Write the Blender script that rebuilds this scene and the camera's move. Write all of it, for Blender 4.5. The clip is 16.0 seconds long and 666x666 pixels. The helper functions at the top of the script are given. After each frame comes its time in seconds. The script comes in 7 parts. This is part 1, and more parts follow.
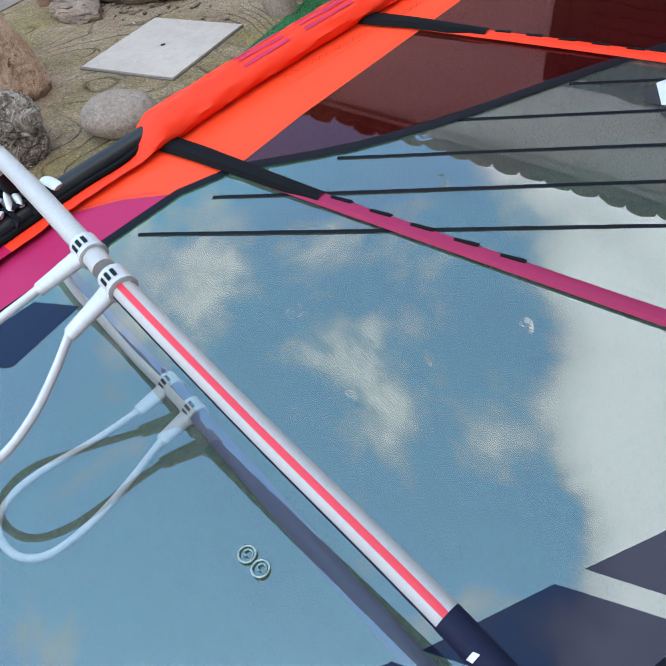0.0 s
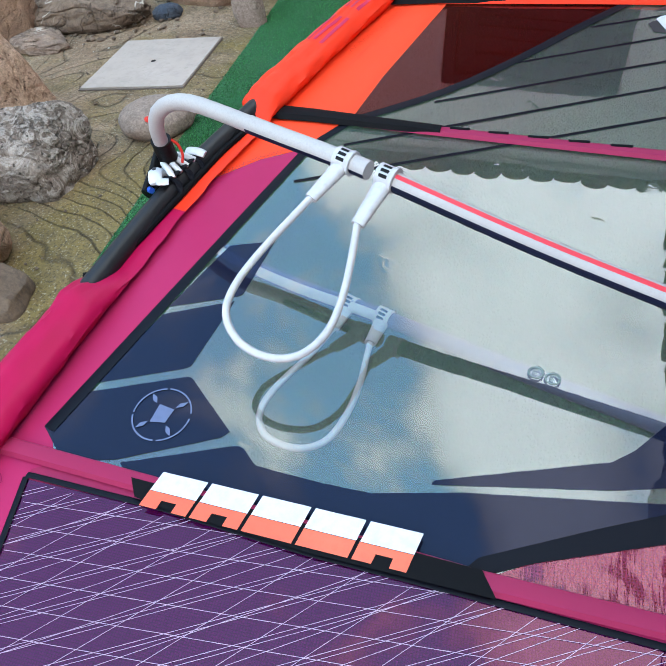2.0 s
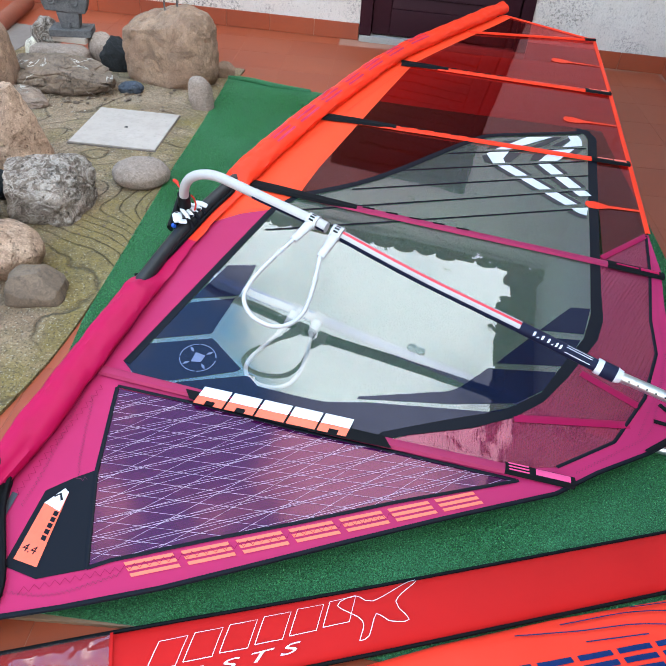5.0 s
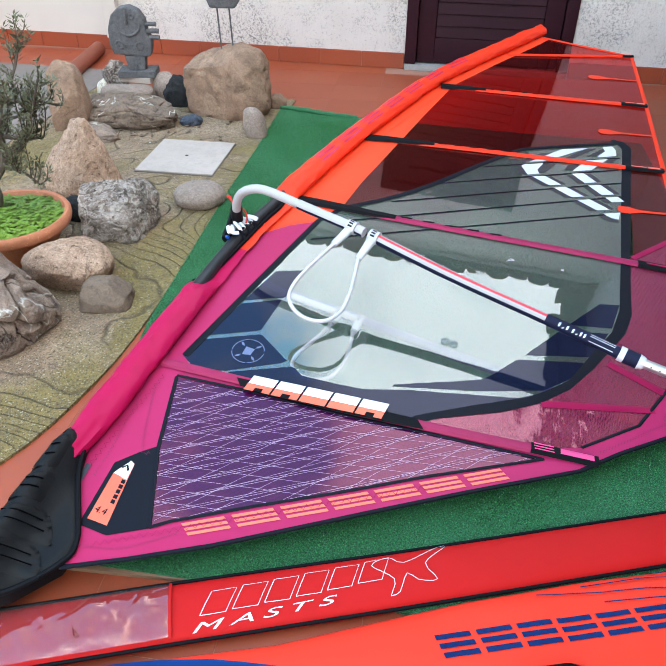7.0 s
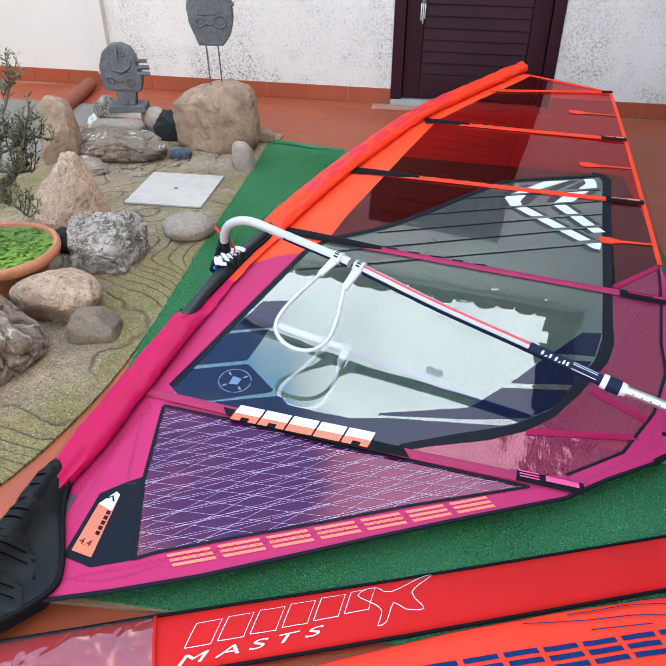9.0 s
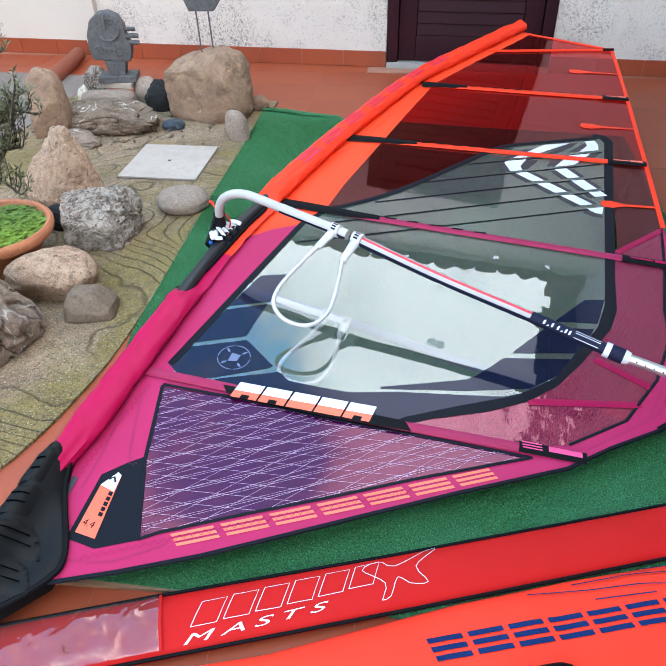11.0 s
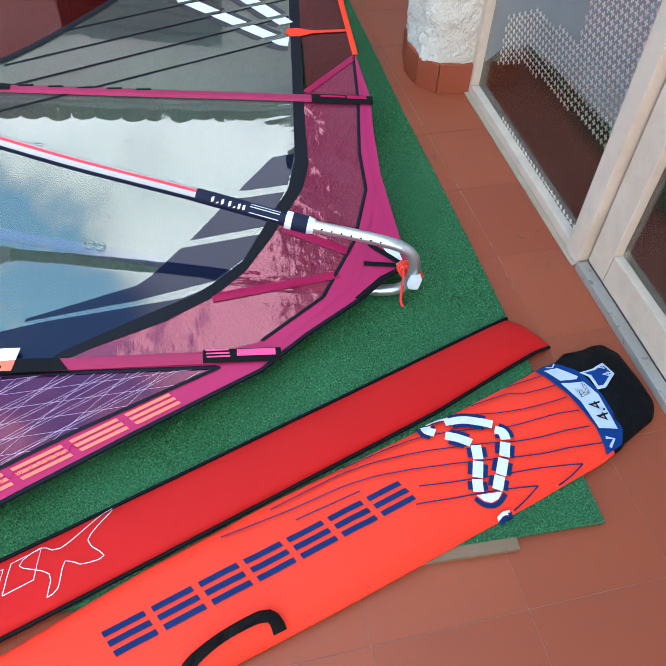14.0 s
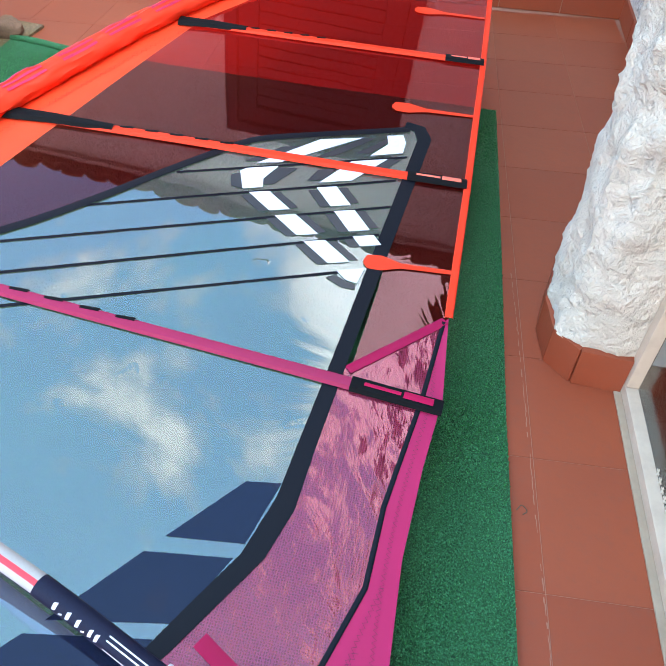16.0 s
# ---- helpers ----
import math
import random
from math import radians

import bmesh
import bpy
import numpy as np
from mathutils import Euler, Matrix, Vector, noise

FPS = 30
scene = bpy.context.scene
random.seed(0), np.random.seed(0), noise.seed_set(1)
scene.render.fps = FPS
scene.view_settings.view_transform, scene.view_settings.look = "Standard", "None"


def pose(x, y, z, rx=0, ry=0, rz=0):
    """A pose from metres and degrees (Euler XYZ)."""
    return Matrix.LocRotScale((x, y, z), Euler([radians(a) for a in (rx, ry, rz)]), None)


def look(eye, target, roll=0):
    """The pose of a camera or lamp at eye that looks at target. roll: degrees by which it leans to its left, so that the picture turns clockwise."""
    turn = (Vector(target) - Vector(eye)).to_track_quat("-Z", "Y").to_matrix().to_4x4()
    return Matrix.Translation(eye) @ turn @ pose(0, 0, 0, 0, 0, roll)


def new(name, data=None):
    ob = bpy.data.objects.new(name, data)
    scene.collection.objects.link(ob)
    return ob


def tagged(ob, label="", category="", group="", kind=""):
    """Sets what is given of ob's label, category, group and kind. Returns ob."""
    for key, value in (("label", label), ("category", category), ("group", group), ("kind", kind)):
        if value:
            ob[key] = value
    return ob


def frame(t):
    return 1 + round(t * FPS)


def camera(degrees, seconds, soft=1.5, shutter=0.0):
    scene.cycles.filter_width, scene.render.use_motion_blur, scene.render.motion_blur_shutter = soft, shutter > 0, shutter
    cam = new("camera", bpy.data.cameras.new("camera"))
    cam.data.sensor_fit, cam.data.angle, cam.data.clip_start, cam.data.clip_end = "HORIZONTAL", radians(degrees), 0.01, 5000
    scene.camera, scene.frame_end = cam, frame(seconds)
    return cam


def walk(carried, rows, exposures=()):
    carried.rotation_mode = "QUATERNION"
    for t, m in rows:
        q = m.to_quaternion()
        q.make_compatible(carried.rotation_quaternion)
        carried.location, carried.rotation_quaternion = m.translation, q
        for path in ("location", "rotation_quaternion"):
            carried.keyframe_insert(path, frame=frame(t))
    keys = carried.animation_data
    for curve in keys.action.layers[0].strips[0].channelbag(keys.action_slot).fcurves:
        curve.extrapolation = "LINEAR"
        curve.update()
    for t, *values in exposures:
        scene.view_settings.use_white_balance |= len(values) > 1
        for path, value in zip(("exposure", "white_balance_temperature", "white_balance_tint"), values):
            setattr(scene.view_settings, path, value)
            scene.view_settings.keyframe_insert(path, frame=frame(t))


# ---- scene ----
cam = camera(52.2, 16.0, soft=1.1)
PATH = [
    (0, (0.212, 0.317, 0.87), (-0.645, 1.443, -0.544), -10.2),
    (0.5, (0.095, 0.218, 0.843), (-0.728, 1.282, -0.637), -15.6),
    (1, (-0.045, 0.1, 0.874), (-0.847, 1.159, -0.621), -16.6),
    (1.5, (-0.161, -0.028, 0.889), (-0.724, 1.254, -0.539), -11.2),
    (2, (-0.171, -0.162, 0.899), (-0.705, 1.184, -0.48), -9.6),
    (2.5, (-0.169, -0.325, 0.935), (-0.559, 1.101, -0.412), -7.4),
    (3, (-0.259, -0.418, 0.994), (-0.508, 1.062, -0.329), -3.8),
    (3.5, (-0.286, -0.545, 1.091), (-0.412, 0.954, -0.227), 3.3),
    (3.7, (-0.246, -0.595, 1.134), (-0.372, 0.893, -0.197), 4.4),
    (5.8, (-0.206, -0.935, 1.303), (-0.378, 0.633, 0.073), 4.9),
    (6, (-0.188, -0.946, 1.302), (-0.455, 0.598, 0.059), 2.0),
    (6.5, (-0.16, -0.997, 1.303), (-0.496, 0.54, 0.068), 0.2),
    (7, (-0.141, -1.024, 1.31), (-0.472, 0.543, 0.112), 0.1),
    (7.5, (-0.137, -1.032, 1.313), (-0.484, 0.559, 0.151), 0.1),
    (8, (-0.124, -1.03, 1.316), (-0.434, 0.592, 0.188), 0.3),
    (8.5, (-0.127, -1.037, 1.318), (-0.436, 0.593, 0.201), 0.6),
    (10.8, (-0.12, -1.014, 1.306), (-0.467, 0.55, 0.11), -1.8),
    (11, (-0.125, -1.007, 1.318), (-0.434, 0.561, 0.116), -1.1),
    (11.5, (-0.092, -0.991, 1.317), (-0.29, 0.606, 0.129), -1.4),
    (12, (-0.053, -0.954, 1.301), (-0.084, 0.664, 0.125), -1.2),
    (12.5, (-0.006, -0.947, 1.277), (0.108, 0.577, -0.013), -1.2),
    (13, (0.044, -0.937, 1.248), (0.282, 0.45, -0.173), -0.5),
    (13.5, (0.079, -0.869, 1.224), (0.358, 0.449, -0.253), 1.7),
    (14, (0.184, -0.685, 1.195), (0.438, 0.591, -0.324), 2.6),
    (14.5, (0.303, -0.505, 1.151), (0.471, 0.711, -0.428), 3.9),
    (15, (0.481, -0.283, 1.146), (0.365, 1.051, -0.34), 3.1),
    (15.5, (0.515, -0.051, 1.129), (0.276, 1.317, -0.31), 3.4),
    (16, (0.538, 0.214, 1.122), (0.305, 1.624, -0.277), 2.6),
]
walk(cam, [(t, look(eye, target, roll)) for t, eye, target, roll in PATH], exposures=[(0, -0.70, 6880, 8), (2.5, -0.66, 6880, 8), (5.5, -0.44, 6880, 8), (14.0, -0.42, 6880, 8), (15.0, -0.24, 6880, 8), (16.0, -0.12, 6880, 8)])

# ---- world, sun, exposure ----
world = bpy.data.worlds.new("world")
scene.world = world
world.use_nodes = True
wt = world.node_tree
wt.nodes.clear()
w_out = wt.nodes.new("ShaderNodeOutputWorld")
w_bg = wt.nodes.new("ShaderNodeBackground")
w_sky = wt.nodes.new("ShaderNodeTexSky")
w_sky.sky_type, w_sky.sun_disc = "NISHITA", False
w_sky.sun_elevation, w_sky.sun_rotation = radians(60), radians(165)
w_co = wt.nodes.new("ShaderNodeTexCoord")
w_map = wt.nodes.new("ShaderNodeMapping")
w_map.inputs["Scale"].default_value = (1.0, 1.0, 1.6)
w_map.inputs["Location"].default_value = (0.35, 0.1, 0.2)
w_noise = wt.nodes.new("ShaderNodeTexNoise")
w_noise.inputs["Scale"].default_value = 2.9
w_noise.inputs["Detail"].default_value = 7.0
w_noise.inputs["Roughness"].default_value = 0.6
w_noise.inputs["Distortion"].default_value = 0.25
w_ramp = wt.nodes.new("ShaderNodeValToRGB")
w_ramp.color_ramp.elements[0].position = 0.47
w_ramp.color_ramp.elements[1].position = 0.57
w_cloud = wt.nodes.new("ShaderNodeMix")
w_cloud.data_type = "RGBA"
w_sep = wt.nodes.new("ShaderNodeSeparateXYZ")
wt.links.new(w_co.outputs["Generated"], w_sep.inputs["Vector"])
# the cloud bank thickens towards the north-east and away from the zenith
w_bank = wt.nodes.new("ShaderNodeMapRange")
w_bank.interpolation_type = "SMOOTHSTEP"
w_bank.inputs["From Min"].default_value, w_bank.inputs["From Max"].default_value = -1.18, -0.97
w_bank.inputs["To Min"].default_value, w_bank.inputs["To Max"].default_value = -0.085, 0.19
w_low = wt.nodes.new("ShaderNodeMath")
w_low.operation = "MULTIPLY_ADD"
w_low.inputs[1].default_value = -1.2
wt.links.new(w_sep.outputs["Z"], w_low.inputs[0])
wt.links.new(w_sep.outputs["X"], w_low.inputs[2])
wt.links.new(w_low.outputs[0], w_bank.inputs["Value"])
w_add = wt.nodes.new("ShaderNodeMath")
wt.links.new(w_noise.outputs["Fac"], w_add.inputs[0])
wt.links.new(w_bank.outputs["Result"], w_add.inputs[1])
w_white = wt.nodes.new("ShaderNodeValToRGB")
w_white.color_ramp.elements[0].position, w_white.color_ramp.elements[0].color = 0.5, (18.5, 21.0, 24.5, 1)
w_white.color_ramp.elements[1].position, w_white.color_ramp.elements[1].color = 0.68, (38.0, 42.5, 48.0, 1)
wt.links.new(w_add.outputs[0], w_white.inputs["Fac"])
wt.links.new(w_white.outputs["Color"], w_cloud.inputs["B"])
wt.links.new(w_co.outputs["Generated"], w_map.inputs["Vector"])
wt.links.new(w_map.outputs["Vector"], w_noise.inputs["Vector"])
wt.links.new(w_add.outputs[0], w_ramp.inputs["Fac"])
wt.links.new(w_ramp.outputs["Color"], w_cloud.inputs["Factor"])
w_gain = wt.nodes.new("ShaderNodeMix")
w_gain.data_type, w_gain.blend_type = "RGBA", "MULTIPLY"
w_gain.inputs["Factor"].default_value = 1.0
w_gain.inputs["B"].default_value = (6.4, 9.7, 10.0, 1)
wt.links.new(w_sky.outputs["Color"], w_gain.inputs["A"])
wt.links.new(w_gain.outputs["Result"], w_cloud.inputs["A"])
wt.links.new(w_cloud.outputs["Result"], w_bg.inputs["Color"])
wt.links.new(w_bg.outputs["Background"], w_out.inputs["Surface"])
w_bg.inputs["Strength"].default_value = 0.15

sun = new("sun", bpy.data.lights.new("sun", "SUN"))
sun.data.energy, sun.data.angle, sun.data.color = 0.7, radians(20), (1.0, 0.95, 0.88)
sun.matrix_world = look((-3.0, -2.6, 2.6), (0, 0, 0))

# ---- materials ----


def rgb(hexa):
    out = []
    for k in (0, 2, 4):
        c = int(hexa[k:k + 2], 16) / 255
        out.append(c / 12.92 if c <= 0.04045 else ((c + 0.055) / 1.055) ** 2.4)
    return (*out, 1.0)


class Nodes:
    """A short way to write node trees."""

    def __init__(self, name):
        self.mat = bpy.data.materials.new(name)
        self.mat.use_nodes = True
        self.t = self.mat.node_tree
        self.t.nodes.clear()
        self.out = self.t.nodes.new("ShaderNodeOutputMaterial")

    def add(self, kind, **sockets):
        n = self.t.nodes.new(kind)
        for key, v in sockets.items():
            self.put(n, key, v)
        return n

    def put(self, n, key, v):
        s = n.inputs[key.replace("_", " ")] if isinstance(key, str) else n.inputs[key]
        if hasattr(v, "is_linked") or hasattr(v, "links"):
            self.t.links.new(v, s)
        else:
            s.default_value = v

    def coords(self, scale=(1, 1, 1)):
        co = self.add("ShaderNodeTexCoord")
        m = self.add("ShaderNodeMapping")
        self.t.links.new(co.outputs["Object"], m.inputs["Vector"])
        m.inputs["Scale"].default_value = scale
        return m.outputs["Vector"]

    def noise(self, vec, scale, detail=4.0, rough=0.55, dist=0.0):
        n = self.add("ShaderNodeTexNoise", Vector=vec, Scale=scale, Detail=detail, Roughness=rough, Distortion=dist)
        return n.outputs["Fac"]

    def ramp(self, fac, stops):
        r = self.add("ShaderNodeValToRGB", Fac=fac)
        el = r.color_ramp.elements
        while len(el) < len(stops):
            el.new(0.5)
        for e, (p, c) in zip(el, stops):
            e.position, e.color = p, c if len(c) == 4 else (*c, 1)
        return r.outputs["Color"]

    def mix(self, fac, a, b, kind="MIX"):
        m = self.add("ShaderNodeMix")
        m.data_type, m.blend_type = "RGBA", kind
        self.put(m, "Factor", fac)
        self.put(m, "A", a)
        self.put(m, "B", b)
        return m.outputs["Result"]

    def math(self, op, a, b=0.0):
        m = self.add("ShaderNodeMath")
        m.operation = op
        self.put(m, 0, a)
        self.put(m, 1, b)
        return m.outputs[0]

    def bump(self, height, strength=0.3, distance=0.005):
        b = self.add("ShaderNodeBump", Height=height, Strength=strength, Distance=distance)
        return b.outputs["Normal"]

    def done(self, shader):
        self.t.links.new(shader, self.out.inputs["Surface"])
        return self.mat


def surface(name, a, b, grain=60.0, rough=0.6, bump=0.2, dist=0.003, metal=0.0, large=3.0, spec=0.5, speck=None, coat=0.0, bumpscale=None):
    """A two-scale mottled surface between two colours."""
    k = Nodes(name)
    v = k.coords()
    fine, big = k.noise(v, grain, 6.0, 0.65), k.noise(v, large, 3.0)
    col = k.mix(k.ramp(big, [(0.3, (0, 0, 0)), (0.7, (1, 1, 1))]), a, b)
    dark = tuple(0.62 * c for c in a[:3]) + (1,)
    col = k.mix(k.math("MULTIPLY", k.ramp(fine, [(0.45, (0, 0, 0)), (0.75, (1, 1, 1))]), 0.5), col, dark)
    if speck:
        sp = k.ramp(k.noise(v, grain * 2.2, 2.0), [(0.62, (0, 0, 0)), (0.7, (1, 1, 1))])
        col = k.mix(k.math("MULTIPLY", sp, 0.6), col, speck)
    p = k.add("ShaderNodeBsdfPrincipled", Base_Color=col, Roughness=rough, Metallic=metal)
    p.inputs["Specular IOR Level"].default_value = spec
    p.inputs["Coat Weight"].default_value = coat
    h = k.noise(v, bumpscale or grain, 6.0, 0.6)
    k.put(p, "Normal", k.bump(h, bump, dist))
    return k.done(p.outputs[0])


def film(name, tint, gloss=1.55, rough=0.015, wave=0.25, white=0.0, dents=0.0, fan=0.0, dist=0.004, shine=(1, 1, 1, 1), crinkle=0.0):
    """Clear or tinted sail film: see-through, with the sky mirrored on it."""
    k = Nodes(name)
    v = k.coords()
    wrinkle = k.math("ADD", k.noise(v, 5.0, 2.0), k.math("MULTIPLY", k.noise(v, 16.0, 1.0), 0.10))
    if crinkle:
        wrinkle = k.math("ADD", wrinkle, k.math("MULTIPLY", k.noise(v, 9.0, 2.0, 0.5, 1.2), crinkle))
    if dents:
        spots = k.ramp(k.noise(v, 13.0, 1.0), [(0.70, (0, 0, 0)), (0.74, (1, 1, 1))])
        wrinkle = k.math("ADD", wrinkle, k.math("MULTIPLY", k.math("MULTIPLY", spots, k.noise(v, 46.0, 1.0, 0.5, 1.5)), dents * 1.1))
    if fan:
        # creases spreading from the batten end at the leech
        sep = k.add("ShaderNodeSeparateXYZ", Vector=v)
        dx, dy = k.math("SUBTRACT", sep.outputs["X"], 0.66), k.math("SUBTRACT", sep.outputs["Y"], 1.06)
        ang = k.add("ShaderNodeCombineXYZ", X=k.math("MULTIPLY", k.math("ARCTAN2", dy, dx), 5.0), Y=k.math("MULTIPLY", dy, 1.2))
        far = k.math("SQRT", k.math("ADD", k.math("MULTIPLY", dx, dx), k.math("MULTIPLY", dy, dy)))
        fade = k.ramp(far, [(0.05, (0, 0, 0)), (0.14, (1, 1, 1)), (0.26, (0.7, 0.7, 0.7)), (0.40, (0, 0, 0))])
        wrinkle = k.math("ADD", wrinkle, k.math("MULTIPLY", k.math("MULTIPLY", fade, k.noise(ang.outputs["Vector"], 1.6, 2.0)), fan * 5.0))
    nrm = k.bump(wrinkle, wave, dist)
    fres = k.add("ShaderNodeFresnel", IOR=gloss, Normal=nrm)
    clear = k.add("ShaderNodeBsdfTransparent", Color=tint)
    haze = k.add("ShaderNodeBsdfDiffuse", Color=tuple(0.5 * c + 0.02 for c in tint[:3]) + (1,))
    body = k.add("ShaderNodeMixShader", Fac=0.03 + white)
    k.t.links.new(clear.outputs[0], body.inputs[1])
    k.t.links.new(haze.outputs[0], body.inputs[2])
    gl = k.add("ShaderNodeBsdfGlossy", Color=shine, Roughness=rough, Normal=nrm)
    m = k.add("ShaderNodeMixShader", Fac=fres.outputs[0])
    k.t.links.new(body.outputs[0], m.inputs[1])
    k.t.links.new(gl.outputs[0], m.inputs[2])
    return k.done(m.outputs[0])


def laminate(name, base, base2, rough=0.12, wave=0.35, clear=0.25, tint=(0.5, 0.1, 0.15, 1), grid=260.0, gloss=2.0, streak=0.5, shine=(1, 1, 1, 1), diamond=0.0):
    """Coloured grid laminate: part opaque cloth, part tinted film, glossy and crinkled."""
    k = Nodes(name)
    v = k.coords()
    tex = k.add("ShaderNodeTexBrick", Vector=v, Scale=1.0)
    tex.inputs["Color1"].default_value, tex.inputs["Color2"].default_value = base, base
    tex.inputs["Mortar"].default_value = base2
    tex.offset = 0.0
    tex.inputs["Brick Width"].default_value = tex.inputs["Row Height"].default_value = 1.8 / grid
    tex.inputs["Mortar Size"].default_value = 0.28 / grid
    col = k.mix(k.math("MULTIPLY", k.noise(v, 6.0), 0.5), tex.outputs["Color"], base2)
    h = k.math("ADD", k.math("MULTIPLY", k.noise(k.coords((95, 14, 14)), 1.0, 3.0, 0.6, 0.3), streak), k.math("ADD", k.noise(v, 5.0, 2.0), k.math("MULTIPLY", k.noise(v, 160.0, 2.0), 0.02 if diamond else 0.05)))
    if diamond:
        # crossing threads, and creases drawn towards the clew
        sep = k.add("ShaderNodeSeparateXYZ", Vector=v)
        sx, sy = sep.outputs["X"], sep.outputs["Y"]
        threads = 0.0
        for slope in (0.5, -0.5):
            f = k.math("FRACT", k.math("MULTIPLY", k.math("ADD", sx, k.math("MULTIPLY", sy, slope)), diamond))
            thread = k.math("LESS_THAN", f, 0.12)
            col = k.mix(k.math("MULTIPLY", thread, 0.8), col, base2)
            threads = k.math("MAXIMUM", thread, threads)
        dx, dy = k.math("SUBTRACT", sx, 0.83), k.math("SUBTRACT", sy, 0.33)
        fanned = k.add("ShaderNodeCombineXYZ", X=k.math("MULTIPLY", k.math("ARCTAN2", dy, dx), 15.0), Y=k.math("MULTIPLY", dy, 3.0), Z=k.math("MULTIPLY", dx, 3.0))
        crease = k.noise(fanned.outputs["Vector"], 1.0, 3.0, 0.6, 0.3)
        patch = k.ramp(k.noise(v, 9.0, 2.0), [(0.40, (0, 0, 0)), (0.62, (1, 1, 1))])
        h = k.math("ADD", h, k.math("MULTIPLY", k.math("MULTIPLY", crease, patch), 1.1))
    nrm = k.bump(h, wave, 0.006)
    p = k.add("ShaderNodeBsdfPrincipled", Base_Color=col, Roughness=0.45, Normal=nrm, Specular_IOR_Level=0.0)
    tr = k.add("ShaderNodeBsdfTransparent", Color=tint)
    body = k.add("ShaderNodeMixShader", Fac=clear)
    k.t.links.new(p.outputs[0], body.inputs[1])
    k.t.links.new(tr.outputs[0], body.inputs[2])
    fres = k.add("ShaderNodeFresnel", IOR=gloss, Normal=nrm)
    gl = k.add("ShaderNodeBsdfGlossy", Color=shine, Roughness=rough, Normal=nrm)
    m = k.add("ShaderNodeMixShader", Fac=fres.outputs[0])
    if diamond:
        k.put(m, "Fac", k.math("MULTIPLY", fres.outputs[0], k.math("SUBTRACT", 1.0, k.math("MULTIPLY", threads, 0.4))))
    k.t.links.new(body.outputs[0], m.inputs[1])
    k.t.links.new(gl.outputs[0], m.inputs[2])
    return k.done(m.outputs[0])


def cloth(name, colour, rough=0.55, weave=900.0, wave=0.25, sheen=0.0, wrinkle=7.0):
    """Woven cloth with soft folds and a fine weave."""
    k = Nodes(name)
    v = k.coords()
    dark = tuple(0.8 * c for c in colour[:3]) + (1,)
    col = k.mix(k.math("MULTIPLY", k.noise(v, 9.0, 4.0), 0.55), colour, dark)
    col = k.mix(k.math("MULTIPLY", k.noise(v, weave, 1.0), 0.25), col, dark)
    h = k.math("ADD", k.math("MULTIPLY", k.noise(v, wrinkle, 3.0, 0.5, 0.6), 1.0), k.math("MULTIPLY", k.noise(v, weave, 1.0), 0.02))
    p = k.add("ShaderNodeBsdfPrincipled", Base_Color=col, Roughness=rough, Normal=k.bump(h, wave, 0.012))
    p.inputs["Specular IOR Level"].default_value = 0.12
    p.inputs["Sheen Weight"].default_value = sheen
    return k.done(p.outputs[0])


M_PINK = cloth("pink_sailcloth", rgb("AA0C44"), 0.42, wave=0.18)
M_MAGENTA = cloth("magenta_sailcloth", rgb("AA2656"), 0.38, wave=0.14)
M_ORANGE = cloth("orange_sailcloth", rgb("EE3A22"), 0.42, wave=0.2)
M_ORANGE_FLAT = cloth("orange_panel_cloth", rgb("F4482A"), 0.4, wave=0.1)
M_CORAL = cloth("coral_cloth", rgb("FF7460"), 0.5, wave=0.08)
M_SLEEVE_MARK = cloth("plum_print", rgb("C02C50"), 0.4, wave=0.15)
M_NAVY = cloth("navy_cloth", rgb("0E1019"), 0.55, wave=0.1)
M_NAVY_FILM = film("navy_film", (0.012, 0.028, 0.125, 1), 1.33, 0.012, 0.05, 0.25, shine=(0.9, 0.87, 1.0, 1))
M_WINDOW = film("clear_film", (0.99, 1.0, 1.0, 1), 2.10, 0.004, 0.12, 0.055, dents=1.0, fan=1.0, shine=(0.98, 1.0, 0.985, 1))
M_RED_FILM = film("dark_red_film", (0.88, 0.05, 0.045, 1), 1.62, 0.012, 0.08, 0.02, fan=1.0, shine=(1.0, 0.54, 0.60, 1))
M_SCRIM = laminate("violet_scrim_film", rgb("460A40"), rgb("320630"), 0.012, 0.09, 0.15, (0.3, 0.06, 0.22, 1), 500.0, 1.76, 0.05, (1.0, 0.41, 0.50, 1))
M_RED_LAM = laminate("rose_grid_laminate", rgb("6A0C1E"), rgb("983A56"), 0.03, 0.58, 0.40, (0.85, 0.06, 0.05, 1), 430.0, 1.82, 0.11, (1.0, 0.50, 0.58, 1), 75.0)
M_STRIP = cloth("crimson_load_strip", rgb("9A0F42"), 0.4, wave=0.1)
M_HOT = cloth("hot_pink_print", rgb("DE4E80"), 0.45, wave=0.05)
M_PLUM = cloth("plum_batten_pocket", rgb("98284E"), 0.4, wave=0.1)
M_BLACKWEB = cloth("black_webbing", rgb("0B0B0F"), 0.7, wave=0.12)
M_STITCH = cloth("dark_pink_thread", rgb("7E0C3C"), 0.6)
M_STITCH_RED = cloth("red_thread", rgb("C0281A"), 0.6)
M_YARN = surface("white_yarn", rgb("C0A4BC"), rgb("AC90A8"), 200, 0.5, 0.1)
M_WHITE_PRINT = surface("white_print", rgb("D4D2DA"), rgb("CAC9D2"), 80, 0.35, 0.05)
M_ORANGE_PRINT = surface("orange_print", rgb("FF6A4A"), rgb("F25A3C"), 80, 0.4, 0.05)
M_DARK_PRINT = surface("dark_print", rgb("2C2A30"), rgb("222228"), 80, 0.35, 0.05)
